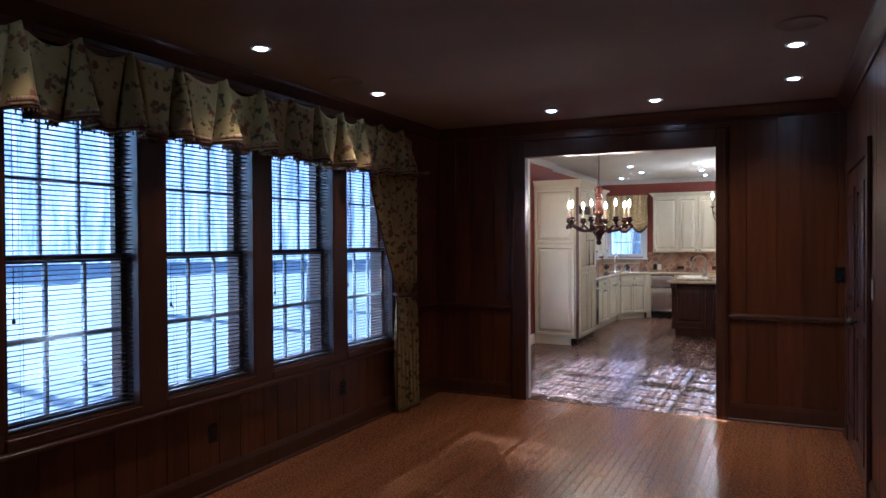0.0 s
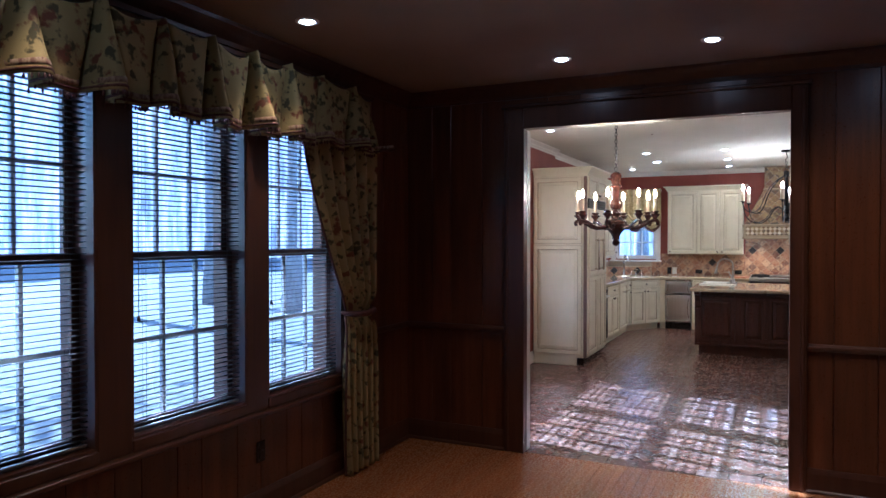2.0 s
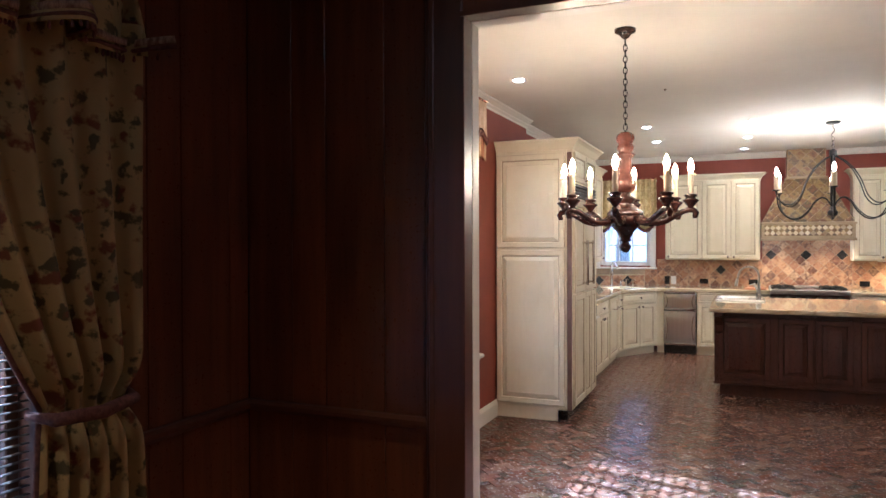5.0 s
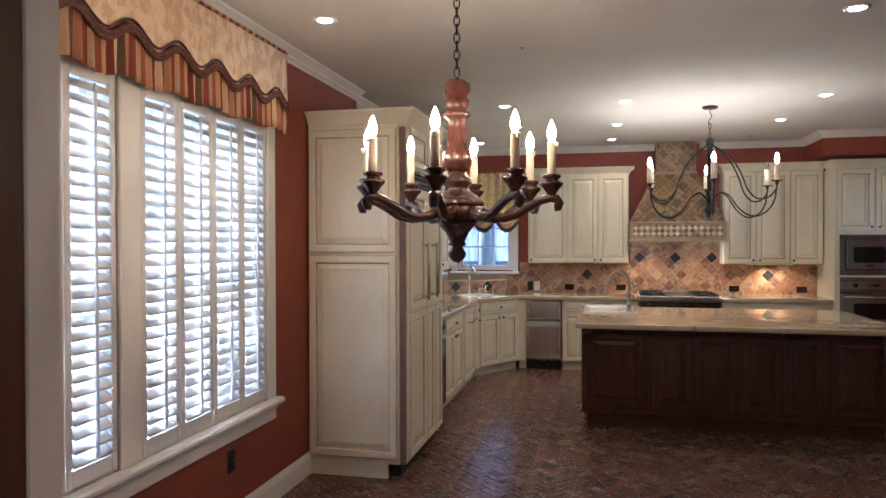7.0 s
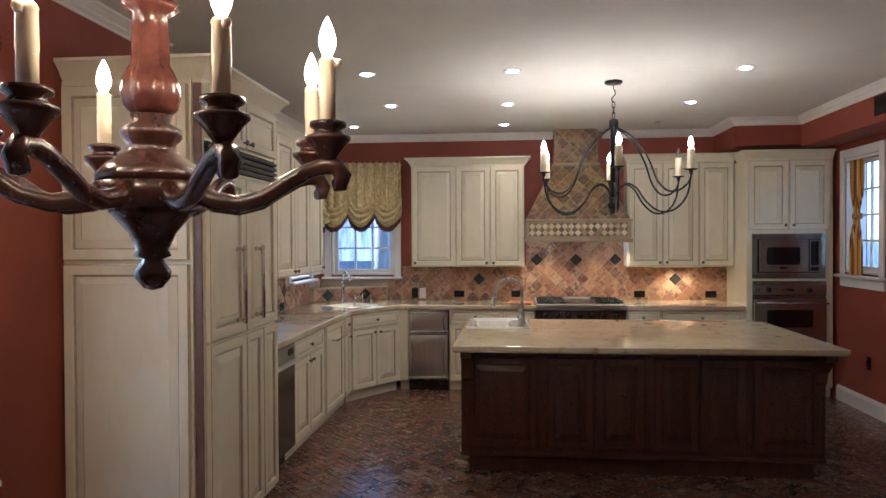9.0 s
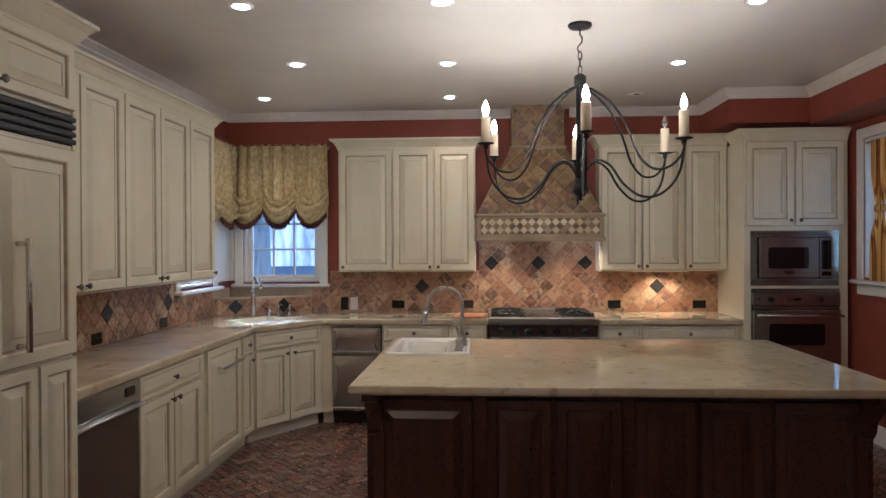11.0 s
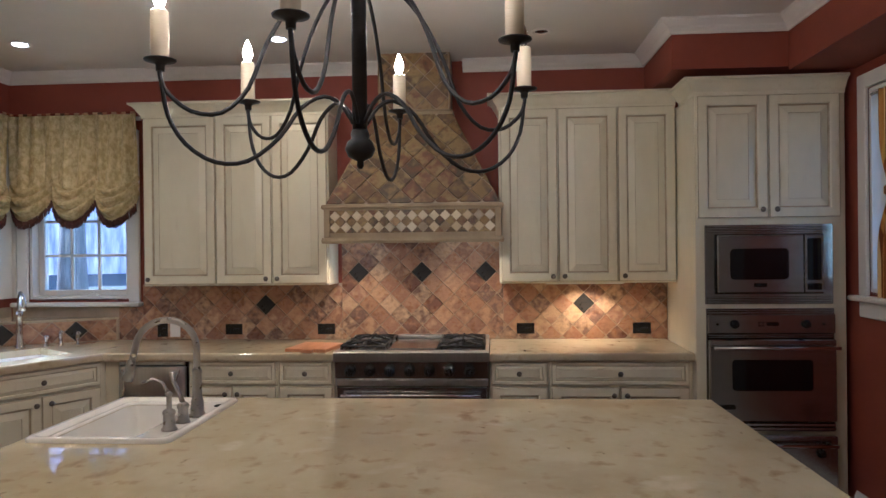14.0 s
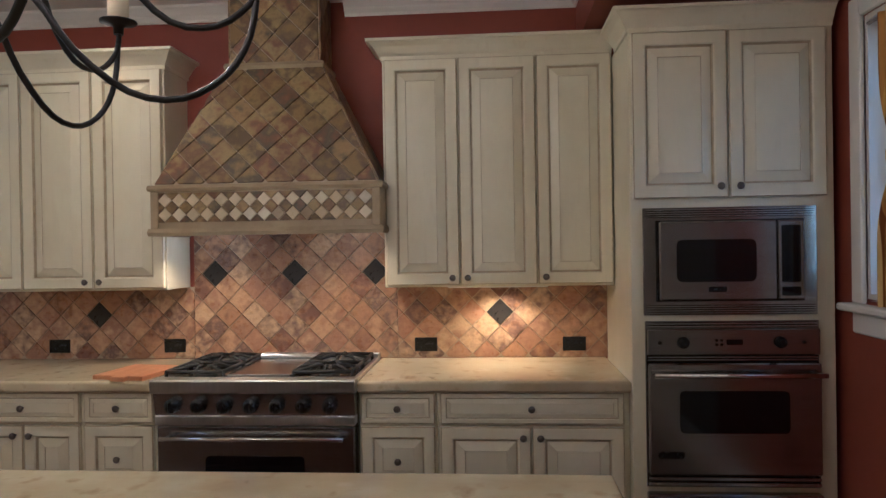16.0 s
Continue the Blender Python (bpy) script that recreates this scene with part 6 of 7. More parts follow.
for k in range(8):
    q = radians(-90 + 45 * k)
    cq, sq = math.cos(q), math.sin(q)

    def at_(r, z, cq=cq, sq=sq):
        return (r * cq, r * sq, z)
    bm = bmesh.new()
    tube(bm, [at_(0.09, 1.697), at_(0.13, 1.677), at_(0.18, 1.67), at_(0.23, 1.682), at_(0.275, 1.71), at_(0.32, 1.734), at_(0.355, 1.744), at_(0.378, 1.74), at_(0.389, 1.724), at_(0.383, 1.707), at_(0.37, 1.705)], [0.022, 0.02, 0.018, 0.017, 0.017, 0.016, 0.017, 0.018, 0.018, 0.017, 0.012], 10)
    arm = part("arm", bm, WALNUT, t)
    bm = bmesh.new()
    lathe(bm, [(0.012, 0.0), (0.016, 0.01), (0.030, 0.03), (0.044, 0.045), (0.045, 0.052), (0.03, 0.057), (0.026, 0.065), (0.036, 0.071), (0.036, 0.08), (0.02, 0.084)], 16, at_(0.36, 1.748))
    part("bobeche", bm, WALNUT, arm)
    bm = bmesh.new()
    lathe(bm, [(0.0155, 0.0), (0.0155, 0.05), (0.0165, 0.052), (0.0155, 0.11), (0.017, 0.116), (0.013, 0.122), (0.008, 0.122)], 14, at_(0.36, 1.831))
    x, y, z = at_(0.38, 1.942)
    lathe(bm, [(0.006, -0.008), (0.009, 0.0), (0.006, 0.008)], 8, (x, y, z))
    part("candle", bm, CANDLE, arm)
    flame_bulb(arm, 0.36 * cq, 0.36 * sq, 1.953, s=0.95)
bm = bmesh.new()
lathe(bm, [(0.01, KZ - 0.055), (0.02, KZ - 0.05), (0.035, KZ - 0.03), (0.06, KZ - 0.018), (0.062, KZ - 0.001)], 20)
part("ceiling_rose", bm, WALNUT, t)
n = 16
for k in range(n):
    z = 2.215 + (KZ - 0.06 - 2.215) * (k + 0.5) / n
    bm = bmesh.new()
    h = (KZ - 0.06 - 2.215) / n * 0.68
    pts = [(0.011 * math.cos(a_), 0, h * math.sin(a_)) for a_ in [2 * math.pi * i / 12 for i in range(13)]]
    tube(bm, pts, 0.0028, 6)
    part("chain_link", bm, IRON, t, at=pose(0, 0, z, 0, 0, 90 * (k % 2)))

t = thing("iron_chandelier", "black wrought iron chandelier with six ivory candles", "chandelier", (-0.365, 12.53, 0))
bm = bmesh.new()
lathe(bm, [(0.004, 1.791), (0.012, 1.801), (0.01, 1.816), (0.038, 1.83), (0.049, 1.855), (0.04, 1.88), (0.028, 1.888), (0.03, 1.903), (0.026, 1.917)], 18)
part("ball_finial", bm, IRON, t)
bm = bmesh.new()
lathe(bm, [(0.024, 1.918), (0.024, 2.444), (0.034, 2.449), (0.034, 2.502), (0.022, 2.512), (0.006, 2.519)], 18)
part("stem", bm, IRON, t)
bm = bmesh.new()
lathe(bm, [(0.012, KZ - 0.03), (0.06, KZ - 0.022), (0.068, KZ - 0.012), (0.068, KZ - 0.001)], 22)
part("ceiling_plate", bm, IRON, t)
bm = bmesh.new()
s = (KZ - 0.03 - 2.519)
tube(bm, [(0, 0, KZ - 0.03), (0, 0, KZ - 0.06), (0.012, 0, KZ - 0.075), (0.012, 0, KZ - 0.1), (-0.012, 0, KZ - 0.13), (-0.012, 0, KZ - 0.15), (0, 0, KZ - 0.16)], 0.004, 8)
part("hook", bm, IRON, t)
for k in range(3):
    z = 2.522 + k * 0.04 + 0.018
    bm = bmesh.new()
    tube(bm, [(0.011 * math.cos(a_), 0, 0.026 * math.sin(a_)) for a_ in [2 * math.pi * i / 12 for i in range(13)]], 0.0032, 6)
    part("chain_link", bm, IRON, t, at=pose(0, 0, z, 0, 0, 90 * (k % 2)))
for k in range(6):
    a_ = -95 + 60 * k
    q = radians(a_)
    cq, sq = math.cos(q), math.sin(q)

    def at_(r, z, cq=cq, sq=sq):
        return (r * cq, r * sq, z)
    ctrl = [(0.02, 2.447), (0.111, 2.396), (0.208, 2.306), (0.29, 2.169), (0.346, 2.028), (0.425, 1.948), (0.513, 1.948), (0.577, 1.999), (0.595, 2.043), (0.595, 2.067)]
    low = [(0.022, 1.936), (0.06, 1.993), (0.116, 2.017), (0.189, 1.975), (0.256, 1.88), (0.35, 1.806), (0.445, 1.799), (0.527, 1.849), (0.576, 1.932), (0.592, 2.033)]
    for nm, cc in (("upper_arm", ctrl), ("lower_arm", low)):
        pts = []
        for i in range(len(cc) - 1):
            p_, q_, r_, s_ = cc[max(i - 1, 0)], cc[i], cc[i + 1], cc[min(i + 2, len(cc) - 1)]
            for u in (0, 0.33, 0.67):
                pts.append(at_(*[0.5 * (2 * q_[d_] + (r_[d_] - p_[d_]) * u + (2 * p_[d_] - 5 * q_[d_] + 4 * r_[d_] - s_[d_]) * u * u + (3 * q_[d_] - p_[d_] - 3 * r_[d_] + s_[d_]) * u ** 3) for d_ in (0, 1)]))
        pts.append(at_(*cc[-1]))
        bm = bmesh.new()
        tube(bm, pts, 0.0068, 8)
        arm = part(nm, bm, IRON, t)
    bm = bmesh.new()
    lathe(bm, [(0.012, -0.03), (0.013, -0.012), (0.02, -0.006), (0.045, 0.0), (0.046, 0.004), (0.03, 0.004)], 16, at_(0.595, 2.089))
    part("drip_pan", bm, IRON, arm)
    bm = bmesh.new()
    lathe(bm, [(0.0255, 0.0), (0.0258, 0.07), (0.0255, 0.138), (0.022, 0.143), (0.009, 0.143)], 16, at_(0.595, 2.094))
    part("candle", bm, CANDLE, arm)
    lit = k != 2
    flame_bulb(arm, 0.595 * cq, 0.595 * sq, 2.239, lit, 1.0, BULB2)
# ---------------------------------------------------------------- cloth


def cloth(name, n, m_, f, material, parent, label="", thick=0.004):
    """A sheet of n by m_ cells; f(u, v) gives its point."""
    vs = [f(i / n, j / m_) for j in range(m_ + 1) for i in range(n + 1)]
    fs = [(j * (n + 1) + i, j * (n + 1) + i + 1, (j + 1) * (n + 1) + i + 1, (j + 1) * (n + 1) + i) for j in range(m_) for i in range(n)]
    me = data_mesh(name, vs, fs, material)
    for p_ in me.polygons:
        p_.use_smooth = True
    ob = new(name, me)
    ob.parent = parent
    so = ob.modifiers.new("thickness", "SOLIDIFY")
    so.thickness = thick
    if label:
        ob["label"] = label
    return ob


def sag(u):
    return abs(math.sin(math.pi * u))


# valance over the den windows
t = thing("floral_valance", "gathered floral chintz valance with beaded fringe", "valance", (DX0, 1.3, 0), 90)
VL = 4.66
PL = 0.322


def val_point(s, v):
    k = (s - 0.808) / PL + 0.10 * math.sin(s * 2.6 - 2.1)
    fr = k - math.floor(k)
    near = min(fr, 1 - fr)
    jit = 0.5 + 0.5 * math.sin(k * 1.7 + 0.4)
    cone = max(0.0, 1 - (near / (0.05 + 0.19 * v)) ** 2)
    tuck = math.exp(-((near - 0.07 - 0.20 * v) / (0.035 + 0.02 * v)) ** 2)
    soft = math.sin(2 * math.pi * k * 2 + 1 + jit) * 0.008 * v + 0.010 * math.sin(2 * math.pi * (k * 1.31 + v * 0.8)) * v
    out = 0.115 + soft + cone ** 0.8 * (0.022 + 0.075 * v) * (0.45 + 0.75 * jit) - tuck * (0.04 + 0.075 * v) * (0.6 + 0.5 * jit) + 0.02 * v
    top = 2.574 - (0.035 + 0.04 * jit) * sag(k) ** 0.75
    bot = 2.150 + 0.014 * math.cos(2 * math.pi * k) + 0.01 * math.sin(s * 3.3)
    return out, top + (bot - top) * v


def vf(u, v):
    s = u * VL
    out, z = val_point(s, v)
    e = max(0.0, (s - (VL - 0.14)) / 0.14)
    return (s, -out * (1 - 0.5 * e), z)


cloth("drape", 1000, 16, vf, FLORAL, t)
cloth("border", 700, 2, lambda u, v: (u * VL, -val_point(u * VL, 0.86 + 0.06 * v)[0] - 0.006, val_point(u * VL, 0.86 + 0.06 * v)[1]), BORDER, t, "faded red woven border", 0.003)
bm = bmesh.new()
pts = []
for i in range(0, 421):
    out, z = val_point(i / 420 * VL, 0.955)
    pts.append((i / 420 * VL, -out - 0.004, z))
tube(bm, pts, 0.007, 6)
part("braid", bm, FRINGE, t, "dark red woven braid")
bm = bmesh.new()
for i in range(0, 320):
    out, z = val_point(i / 320 * VL, 1.0)
    h = 0.016 + 0.008 * random.random()
    lathe(bm, [(0.001, 0.002), (0.004, -0.004), (0.006, -h * 0.7), (0.001, -h)], 5, (i / 320 * VL, -out, z))
tagged(part("bead_fringe", bm, FRINGE, t, "dark red beads along the hem"), kind="stuff")
part("mounting_board", B(0, VL, -0.085, -0.001, 2.53, 2.55), TRIMWOOD, t)

# tied-back floral curtain at the end of the den windows
t = thing("floral_curtain", "floor-length floral chintz curtain tied back at the side", "curtain", (DX0, 5.1, 0), 90)


def cf(u, v):
    z = 2.26 - v * 2.245
    right = 0.86
    if z > 1.10:
        q = (2.26 - z) / 1.16
        left = 0.06 + 0.44 * q ** 1.35
        amp = 0.03
    else:
        q = (1.10 - z) / 1.1
        left = 0.50 - 0.03 * sag(q) + 0.0 * q
        amp = 0.022 + 0.02 * min(1, q * 3)
    pinch = math.exp(-((z - 1.08) / 0.07) ** 2)
    right -= 0.05 * pinch
    left += 0.02 * pinch
    s = left + (right - left) * u
    fold = math.sin(u * math.pi * 11 + 0.6 * math.sin(z * 2)) * amp * (1 - 0.6 * pinch)
    return (s, -0.065 - 0.02 * (1 - pinch) - fold, z)


c = cloth("drape", 130, 70, cf, FLORAL, t)
bm = bmesh.new()
pts = [cf(0, k / 60) for k in range(0, 61)]
tube(bm, [(x - 0.006, y, z) for x, y, z in pts], 0.009, 6)
part("fringe", bm, FRINGE, t, "dark red fringe down the leading edge")
bm = bmesh.new()
tube(bm, [(0.49, -0.05, 1.085), (0.52, -0.13, 1.075), (0.66, -0.15, 1.07), (0.8, -0.12, 1.08), (0.84, -0.04, 1.095)], [0.012, 0.02, 0.022, 0.02, 0.012], 8)
part("tieback", bm, FRINGE, t, "dark braided tieback")

# valance over the kitchen windows
t = thing("damask_valance", "cream damask valance with scalloped braid and striped frill", "valance", (KX0, 6.98, 0), 90)
KL = 2.70


def scal(s):
    k = s / 0.32
    return 2.412 + 0.035 * math.cos(2 * math.pi * k) * (1.0)


def kf(u, v):
    s = u * KL
    b = scal(s)
    e = 0.105
    top = KZ - 0.085
    return (s, -e - 0.006 * math.sin(s * 19) * v, top + (b - top) * v)


def kfrill(u, v):
    s = u * KL
    return (s, -0.096 + 0.011 * math.sin(s * 2 * math.pi / 0.06) * (0.3 + 0.7 * v), scal(s) + 0.03 + (2.235 + 0.012 * math.cos(2 * math.pi * s / 0.32) - scal(s) - 0.03) * v)


cloth("upper_drape", 160, 8, kf, DAMASK, t)
cloth("frill", 420, 5, kfrill, STRIPE, t, "striped silk frill")
for dz, r, mt in ((0.0, 0.013, FRINGE), (0.026, 0.007, PINKWOOD), (-0.018, 0.010, FRINGE)):
    bm = bmesh.new()
    tube(bm, [(i / 160 * KL, -0.115, scal(i / 160 * KL) + dz) for i in range(161)], r, 6)
    part("braid", bm, mt, t, "dark red and grey scalloped braid")
bm = bmesh.new()
tube(bm, [(i / 60 * KL, -0.112, KZ - 0.092) for i in range(61)], 0.009, 6)
part("cord", bm, STRIPE, t)
part("return_panel", B(KL - 0.004, KL, -0.105, -0.001, 2.26, KZ - 0.087), DAMASK, t)
part("mounting_board", B(0.0, KL - 0.006, -0.1, -0.001, 2.62, 2.64), WHITE, t)


def balloon(at, rz, w, scallops, label):
    t = thing("balloon_shade", label, "window shade", at, rz, "balloon shades")

    def bf(u, v):
        k = u * scallops
        fr = k - math.floor(k)
        sw = math.sin(math.pi * fr)
        gather = 1 - sw
        top, fold = 2.49, 2.07 - 0.10 * sw
        bot = 1.90 - 0.16 * sw ** 0.75
        if v < 0.62:
            q = v / 0.62
            z = top + (fold - top) * q
            out = 0.062 + (0.026 * math.sin(k * math.pi * 6 + 1.5 * math.sin(k * 2.3)) + 0.008 * math.sin(k * math.pi * 13.7 + 2 * math.sin(k * 3.1))) * (1 - 0.3 * q) + 0.045 * q * sw - 0.02 * q * gather
        else:
            q = (v - 0.62) / 0.38
            z = fold + (bot - fold) * q
            out = 0.045 * sw + 0.062 + 0.065 * sw * math.sin(q * math.pi) + 0.028 * math.sin(q * math.pi * 6.5 - 1.2 * sw + math.sin(k * 2.7)) * (0.4 + 0.6 * sw) - 0.02 * gather
        return (u * w, -out, z)
    cloth("drape", 132, 60, bf, OLIVE, t)
    bm = bmesh.new()
    for i in range(int(w * 110)):
        x, y, z = bf(i / (w * 110), 1.0)
        for q in range(3):
            h = 0.036 + 0.018 * random.random()
            rod(bm, (x, y + random.uniform(-0.008, 0.008), z + 0.006), (x + random.uniform(-0.006, 0.006), y + random.uniform(-0.01, 0.01), z - h), 0.0065, 0.004, seg=4)
    part("fringe", bm, FRINGE, t, "dark red tassel fringe")
    bm = bmesh.new()
    tube(bm, [(i / 40 * w, -0.094 - 0.004 * math.sin(i), 2.488) for i in range(41)], 0.0085, 6)
    part("cord", bm, STRIPE, t)
    part("mounting_board", B(0.0, w, -0.02, -0.001, 2.45, 2.475), WHITE, t)


balloon((-3.325, KY1, 0), 0, 0.935, 3, "gathered olive gold balloon shade with dark fringe")
balloon((KXB, 13.80, 0), 90, 1.13, 3, "gathered olive gold balloon shade on the side window")

# tied curtain at the east window
t = thing("silk_curtain", "striped gold silk curtain tied at the middle", "curtain", (KX1, 14.18, 0), -90)


def ef(u, v):
    z = 2.33 - v * 1.1
    pinch = math.exp(-((z - 1.80) / 0.16) ** 2)
    c0, wd = 0.17 + 0.05 * pinch, 0.24 - 0.15 * pinch
    s = c0 + (u - 0.5) * wd + 0.06 * (1 - pinch) * (1 if z > 1.8 else 0.6)
    return (s, -0.006 - 0.018 * math.sin(u * math.pi * 9) * (1 - 0.5 * pinch), z)


cloth("drape", 60, 40, ef, STRIPEX, t)
bm = bmesh.new()
box(bm, 0.165, 0.275, -0.035, 0.022, 1.775, 1.83, b=0.01)
part("tie", bm, STRIPEX, t)
bm = bmesh.new()
rod(bm, (0.003, 0.001, 2.325), (0.637, 0.001, 2.325), 0.008, seg=8)
part("curtain_rod", bm, CHROME, t)

# ---------------------------------------------------------------- den door and panelling
t = thing("door_1", "closed dark stained double door in the den side wall", "door", (DX1, 6.31, 0), -90, kind="structure")
dw = 1.32
bm = bmesh.new()
box(bm, -0.1, 0.0, -0.025, -0.001, 0, 2.17, b=0.004)
box(bm, dw, dw + 0.1, -0.025, -0.001, 0, 2.17, b=0.004)
box(bm, 0.0, dw, -0.025, -0.001, 2.07, 2.17, b=0.004)
part("door_casing", bm, TRIMWOOD, t)
for x0 in (0.005, dw / 2 + 0.002):
    d = part("door_leaf", B(x0, x0 + dw / 2 - 0.007, -0.012, -0.001, 0.01, 2.06, b=0.002), TRIMWOOD, t)
    for z0, z1 in ((0.15, 0.95), (1.05, 1.93)):
        bm = bmesh.new()
        panel(bm, x0 + 0.09, x0 + dw / 2 - 0.097, z0, z1, -0.0122, 0.012)
        part("raised_panel", bm, [TRIMWOOD, TRIMWOOD], d)
bm = bmesh.new()
lathe(bm, [(0.001, -0.028), (0.02, -0.02), (0.026, 0.0), (0.02, 0.02), (0.001, 0.028)], 14, (dw / 2 + 0.06, -0.055, 1.0))
rod(bm, (dw / 2 + 0.06, -0.0125, 1.0), (dw / 2 + 0.06, -0.05, 1.0), 0.01, seg=10)
part("door_knob", bm, PEWTER, t)


def boards(name, label, m, a0, a1, z0, z1, widths, holes=()):
    """Upright boards with grooves between them, set on a wall."""
    t = tagged(new(name), label, "panelling", kind="structure")
    t.matrix_basis = m
    x, k = a0, 0
    while x < a1 - 0.01:
        w_ = min(widths[k % len(widths)], a1 - x)
        if a1 - x - w_ < 0.04:
            w_ = a1 - x
        b = part("board", B(x + 0.0015, x + w_ - 0.0015, -0.0195, -0.0005, z0, z1, b=0.0022), PANEL, t)
        x += w_
        k += 1
    return t


WID = (0.215, 0.16, 0.26, 0.19, 0.235, 0.145)
MN = pose(0, DY1 + 0.02, 0)
for z0, z1 in ((0.0, 0.889), (0.911, DZ)):
    boards("panelling_north", "dark stained vertical board panelling", MN, DX0, -2.30, z0, z1, WID)
    boards("panelling_north", "warm reddish vertical board panelling", MN, -0.31, DX1, z0, z1, WID[::-1])
boards("panelling_north", "dark stained boards above the opening", MN, -2.30, -0.31, OPZ + 0.182, DZ, (0.32, 0.24, 0.42, 0.3, 0.36, 0.35))
MW = pose(DX0 - 0.02, 0, 0, 0, 0, 90)
boards("panelling_west", "dark stained boards under the den windows", MW, DY0, 5.86, 0.0, WZ0 - 0.06, WID)
boards("panelling_west", "dark stained boards above the den windows", MW, DY0, 5.86, WZ1 + 0.06, DZ, WID)
boards("panelling_west", "dark stained boards beside the den windows", MW, DY0, 1.98, WZ0 - 0.0595, WZ1 + 0.0595, WID)
boards("panelling_west", "dark stained corner boards of the den", MW, 5.86, DY1, 0.0, DZ, WID)
bm = bmesh.new()
es = [1.98] + [v for a, b in DENWIN for v in (a, b)] + [5.86]
for a, b in zip(es[::2], es[1::2]):
    box(bm, DX0 - 0.019, DX0 + 0.004, a + 0.001, b - 0.001, WZ0 - 0.058, WZ1 + 0.058, b=0.004)
for a, b in DENWIN:
    box(bm, DX0 - 0.019, DX0 + 0.003, a, b, WZ1 + 0.001, WZ1 + 0.058, b=0.003)
    box(bm, DX0 - 0.019, DX0 + 0.012, a, b, WZ0 - 0.058, WZ0 - 0.001, b=0.004)
solid("trim_den_windows", bm, TRIMWOOD, "dark stained posts and casing between the windows", "casing")
bm = bmesh.new()
box(bm, DX0 - 0.01, DX0 + 0.045, 1.96, 5.88, WZ0 - 0.085, WZ0 - 0.0585, b=0.006)
solid("sill_den_windows", bm, TRIMWOOD, "dark stained wooden window sill of the den", "sill")
ME = pose(DX1 + 0.02, 0, 0, 0, 0, -90)
boards("panelling_east", "reddish stained boards of the side wall", ME, -4.89, -DY0, 0.0, DZ, WID)
boards("panelling_east", "reddish stained boards above the den door", ME, -6.41, -4.89, 2.175, DZ, WID)
boards("panelling_east", "reddish stained corner boards beside the door", ME, -DY1, -6.41, 0.0, DZ, WID)

# ---------------------------------------------------------------- outdoors
bm = bmesh.new()
box(bm, -400, 400, -400, 400, -1.2, -0.55)
solid("ground", bm, GRASS, "leaf-strewn lawn reaching into the distance", "lawn")


def tree(x, y, h, r, lean, seed, crown_z, spread, leaves):
    rnd = random.Random(seed)
    t = thing("tree", "tall grey-barked tree with a thin green crown", "tree", (x, y, -0.56), 0, "trees round the house")
    bm = bmesh.new()
    pts = [(lean * (k / 7) ** 2 + rnd.uniform(-0.08, 0.08) * k / 7, rnd.uniform(-0.08, 0.08) * k / 7, h * k / 7) for k in range(8)]
    tube(bm, pts, [r * (1.25 if k == 0 else 1 - 0.11 * k) for k in range(8)], 9)
    tips = []
    for k in range(9):
        z = crown_z + (h - crown_z) * k / 9
        a_ = rnd.uniform(0, 6.28)
        l_ = spread * rnd.uniform(0.6, 1.0) * (1 - 0.5 * k / 9)
        cx = lean * (z / h) ** 2
        p1_ = (cx + math.cos(a_) * l_ * 0.5, math.sin(a_) * l_ * 0.5, z + 0.5)
        p2_ = (cx + math.cos(a_) * l_, math.sin(a_) * l_, z + 0.7 + rnd.uniform(-0.3, 0.5))
        tube(bm, [(cx, 0, z), p1_, p2_], [r * 0.35, r * 0.2, r * 0.06], 6)
        tips += [p1_, p2_]
    part("trunk", bm, BARK, t)
    vs, fs = [], []
    for k in range(leaves):
        c_ = Vector(rnd.choice(tips)) + Vector([rnd.gauss(0, 0.55 * spread / 2.2) for _ in range(3)])
        u_ = Vector([rnd.uniform(-1, 1) for _ in range(3)]).normalized()
        w_ = u_.orthogonal().normalized()
        s_ = rnd.uniform(0.07, 0.17)
        n0 = len(vs)
        vs += [tuple(c_ - u_ * s_), tuple(c_ + w_ * s_ * 0.5), tuple(c_ + u_ * s_), tuple(c_ - w_ * s_ * 0.5)]
        fs.append((n0, n0 + 1, n0 + 2, n0 + 3))
    ob = new("crown", data_mesh("crown", vs, fs, LEAF))
    ob.parent = t


# The first four are placed so their unseen crowns shade the west windows.
TREES = ((-16.5, 3.0, 18, 0.24, 1500), (-17.0, 5.2, 18, 0.3, 1500), (-17.6, 6.4, 18, 0.22, 1500), (-17.0, 15.0, 17, 0.26, 2500), (-12.0, 2.1, 17, 0.2, 1500), (-14.0, 5.4, 17, 0.26, 1500), (-20, 1.0, 18, 0.33, 1500), (-21.5, 4.2, 19, 0.3, 1500), (-24, 6.4, 19, 0.34, 1500), (-10.5, 4.3, 16, 0.13, 1500), (-13, -1.6, 17, 0.24, 1500), (-19, 8.6, 15, 0.2, 1500), (-26, 2.2, 19, 0.3, 1500), (-15, 0.4, 18, 0.18, 1500),
         (-5.2, 21.5, 15, 0.24, 1500), (-4.6, 26, 17, 0.26, 1500), (-8.5, 24, 17, 0.28, 1500), (-2.6, 30, 18, 0.3, 1500), (-10.5, 31, 18, 0.3, 1500), (-7, 19.5, 14, 0.2, 1500), (-13, 18, 15, 0.25, 1500), (-17, 19, 17, 0.28, 1500))
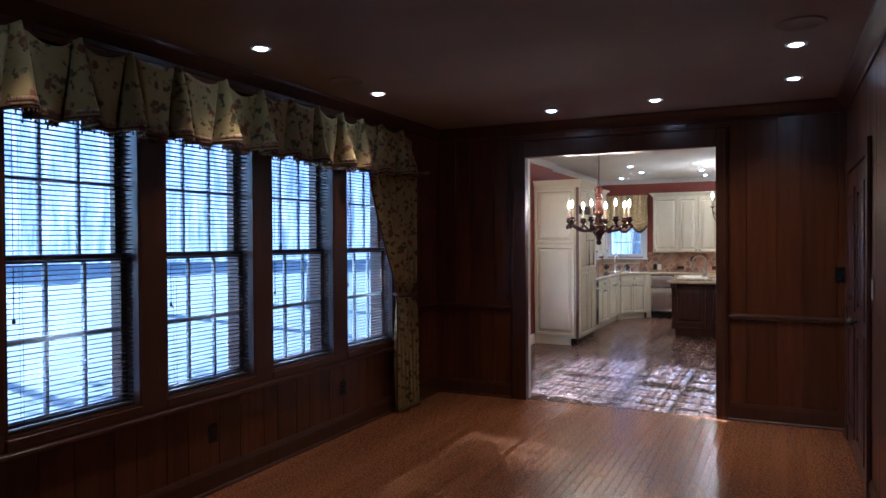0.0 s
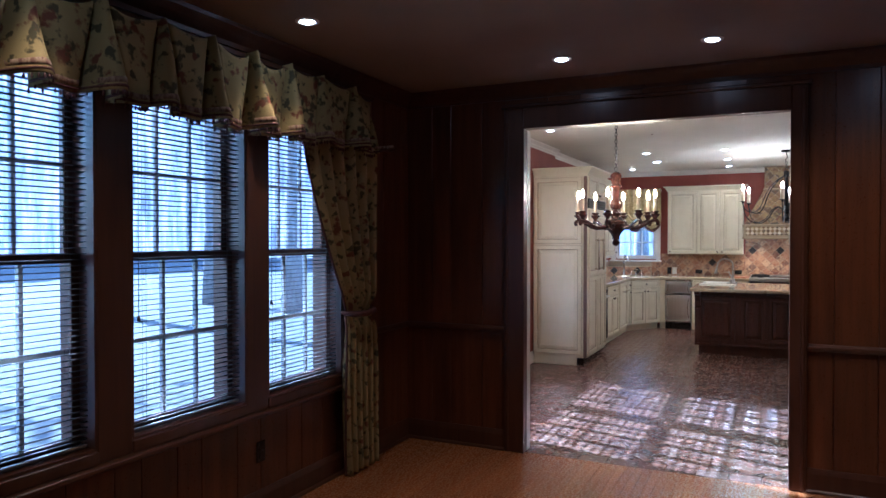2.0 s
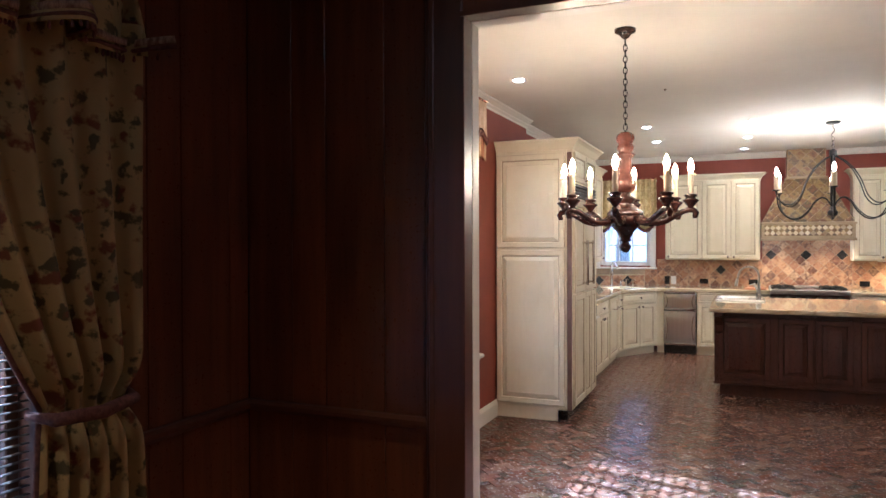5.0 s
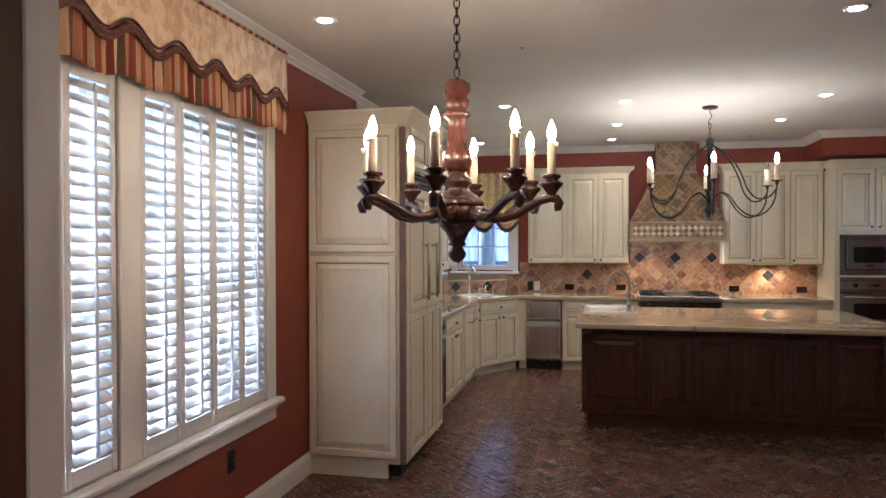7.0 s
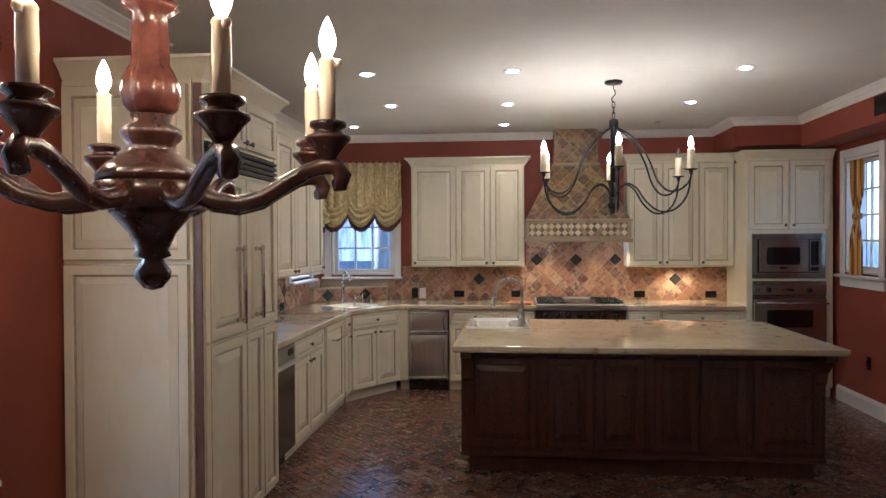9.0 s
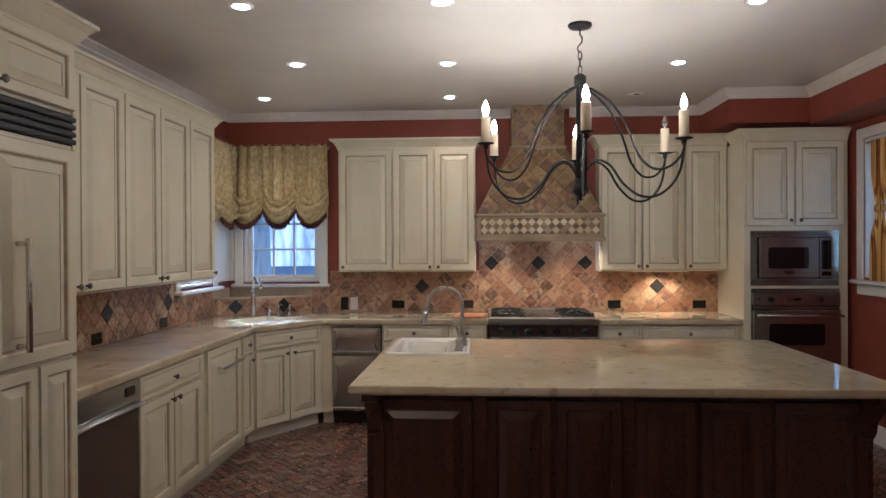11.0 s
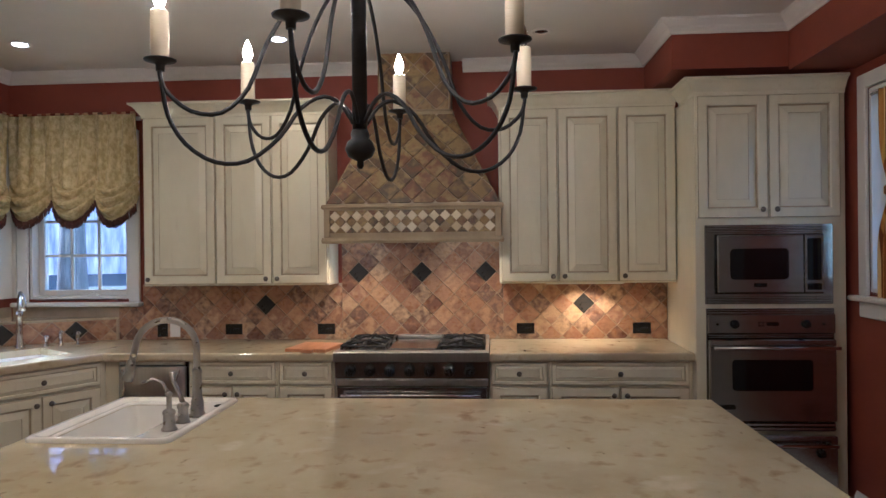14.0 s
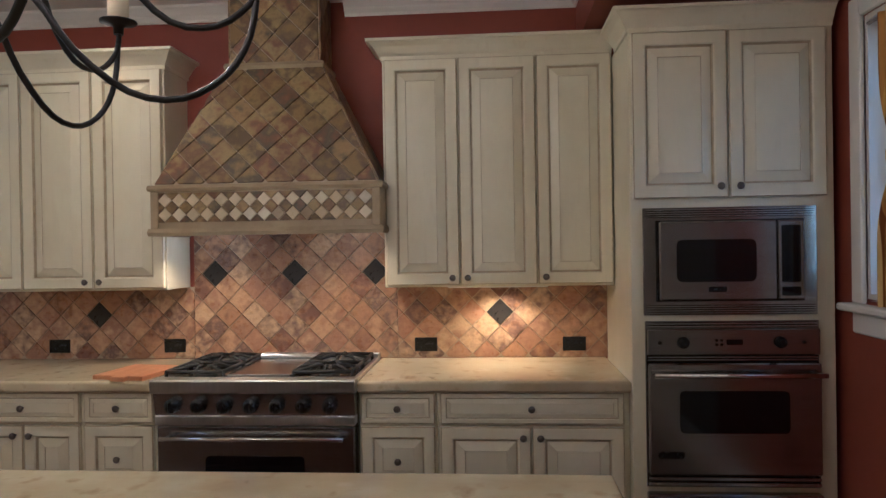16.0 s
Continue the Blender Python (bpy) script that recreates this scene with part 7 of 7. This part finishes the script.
for k, (x, y, h, r, n) in enumerate(TREES):
    tree(x, y, h, r, math.sin(k * 1.7) * 0.7, k + 3, h * 0.5 if x < -9 else h * 0.3, 2.5, n)
# Backdrop sheet of woods with the haze and glow in its material.
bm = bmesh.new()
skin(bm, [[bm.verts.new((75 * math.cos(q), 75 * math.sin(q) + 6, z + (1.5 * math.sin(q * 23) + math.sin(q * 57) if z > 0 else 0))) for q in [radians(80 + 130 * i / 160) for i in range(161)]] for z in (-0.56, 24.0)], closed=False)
solid("backdrop", bm, WOODS, "far line of woods, haze painted in and self-lit", "woods")

# ---------------------------------------------------------------- floor pieces
SH = {}


def plank(x, y0, y1, w_, parent):
    key = (round(w_, 4), round(y1 - y0, 3))
    if key not in SH:
        l_ = key[1]
        SH[key] = data_mesh("plank", *piece_data([(0, 0), (key[0], 0), (key[0], l_), (0, l_)], 0.016, 0.0012), OAK)
    ob = new("plank", SH[key])
    ob.parent = parent
    ob.matrix_basis = pose(x, y0, -0.016)


PWD = 0.0572
vs, fs = [], []
rnd = random.Random(5)
for k in range(65):
    x = DX0 + 0.001 + k * PWD
    w_ = min(PWD, DX1 - 0.001 - x) - 0.0012
    if w_ < 0.01:
        break
    cuts = [3.4 + 0.1 * rnd.randint(0, 3)]
    cuts.append(cuts[0] + 0.8 + 0.1 * rnd.randint(0, 6))
    ends = cuts + [6.618]
    for a, b in zip(ends, ends[1:]):
        plank(x, a + 0.0006, b - 0.0006, w_, floor_den)
    y = DY0
    while y < cuts[0] - 0.05:
        b = min(y + 0.6 + 0.1 * rnd.randint(0, 9), cuts[0])
        v_, f_ = piece_data([(x, y), (x + w_, y), (x + w_, b - 0.0012), (x, b - 0.0012)], 0.016, 0.0012)
        n0 = len(vs)
        vs += [(p_[0], p_[1], p_[2] - 0.016) for p_ in v_]
        fs += [tuple(q + n0 for q in f) for f in f_]
        y = b
ob = new("planks", data_mesh("planks", vs, fs, OAKSTUFF))
ob.parent = floor_den
tagged(ob, kind="stuff")

BW_, BG = 0.06, 0.005
rot = Matrix.Rotation(radians(45), 2)
area_in = [(KXB + 0.001, 6.775), (KX1 - 0.001, 6.775), (KX1 - 0.001, KY1 - 0.001), (KXB + 0.001, KY1 - 0.001)]
vs, fs = [], []
full = {}
count = 0
span = 150
for gx in range(-span, span):
    for gy in range(-span, span):
        k = (gx - gy) % 4
        if k == 0:
            ext = (2, 1)
        elif k == 3:
            ext = (1, 2)
        else:
            continue
        g = BG / 2
        poly = [(gx * BW_ + g, gy * BW_ + g), ((gx + ext[0]) * BW_ - g, gy * BW_ + g), ((gx + ext[0]) * BW_ - g, (gy + ext[1]) * BW_ - g), (gx * BW_ + g, (gy + ext[1]) * BW_ - g)]
        poly = [tuple(rot @ Vector(p_) + Vector((-0.6, 10.9))) for p_ in poly]
        cx, cy = sum(p_[0] for p_ in poly) / 4, sum(p_[1] for p_ in poly) / 4
        if not (KXB - 0.2 < cx < KX1 + 0.2 and 6.6 < cy < KY1 + 0.2):
            continue
        cut = inside(poly, area_in)
        if not cut or area(cut) < 0.0006:
            continue
        dz, tx, ty = rnd.uniform(-0.0015, 0.0015), rnd.uniform(-0.8, 0.8), rnd.uniform(-0.8, 0.8)
        near = -2.45 < cx < -1.2 and 9.9 < cy < 12.0
        if near and count < 300 and area(cut) > 0.0055:
            if ext not in full:
                full[ext] = data_mesh("brick", *piece_data([(p_[0] - cx, p_[1] - cy) for p_ in poly], 0.016, 0.0025), BRICK)
            ob = new("brick", full[ext])
            ob.parent = floor_kitchen
            ob.matrix_basis = pose(cx, cy, -0.016 + dz, tx * 0.5, ty * 0.5)
            count += 1
        else:
            v_, f_ = piece_data(cut, 0.016, 0.0025)
            n0 = len(vs)
            vs += [(p_[0], p_[1], p_[2] - 0.016 + dz + 0.008 * ((p_[0] - cx) * ty * 0.5 + (p_[1] - cy) * tx * 0.5)) for p_ in v_]
            fs += [tuple(q + n0 for q in f) for f in f_]
for k in range(28):
    x = KXB + k * 0.2
    if OP0 - 0.3 < x < OP1 + 0.1:
        v_, f_ = piece_data([(x + 0.003, 6.624), (x + 0.197, 6.624), (x + 0.197, 6.768), (x + 0.003, 6.768)], 0.016, 0.003)
        n0 = len(vs)
        vs += [(p_[0], p_[1], p_[2] - 0.016) for p_ in v_]
        fs += [tuple(q + n0 for q in f) for f in f_]
ob = new("bricks", data_mesh("bricks", vs, fs, BRICKSTUFF))
ob.parent = floor_kitchen
tagged(ob, kind="stuff")
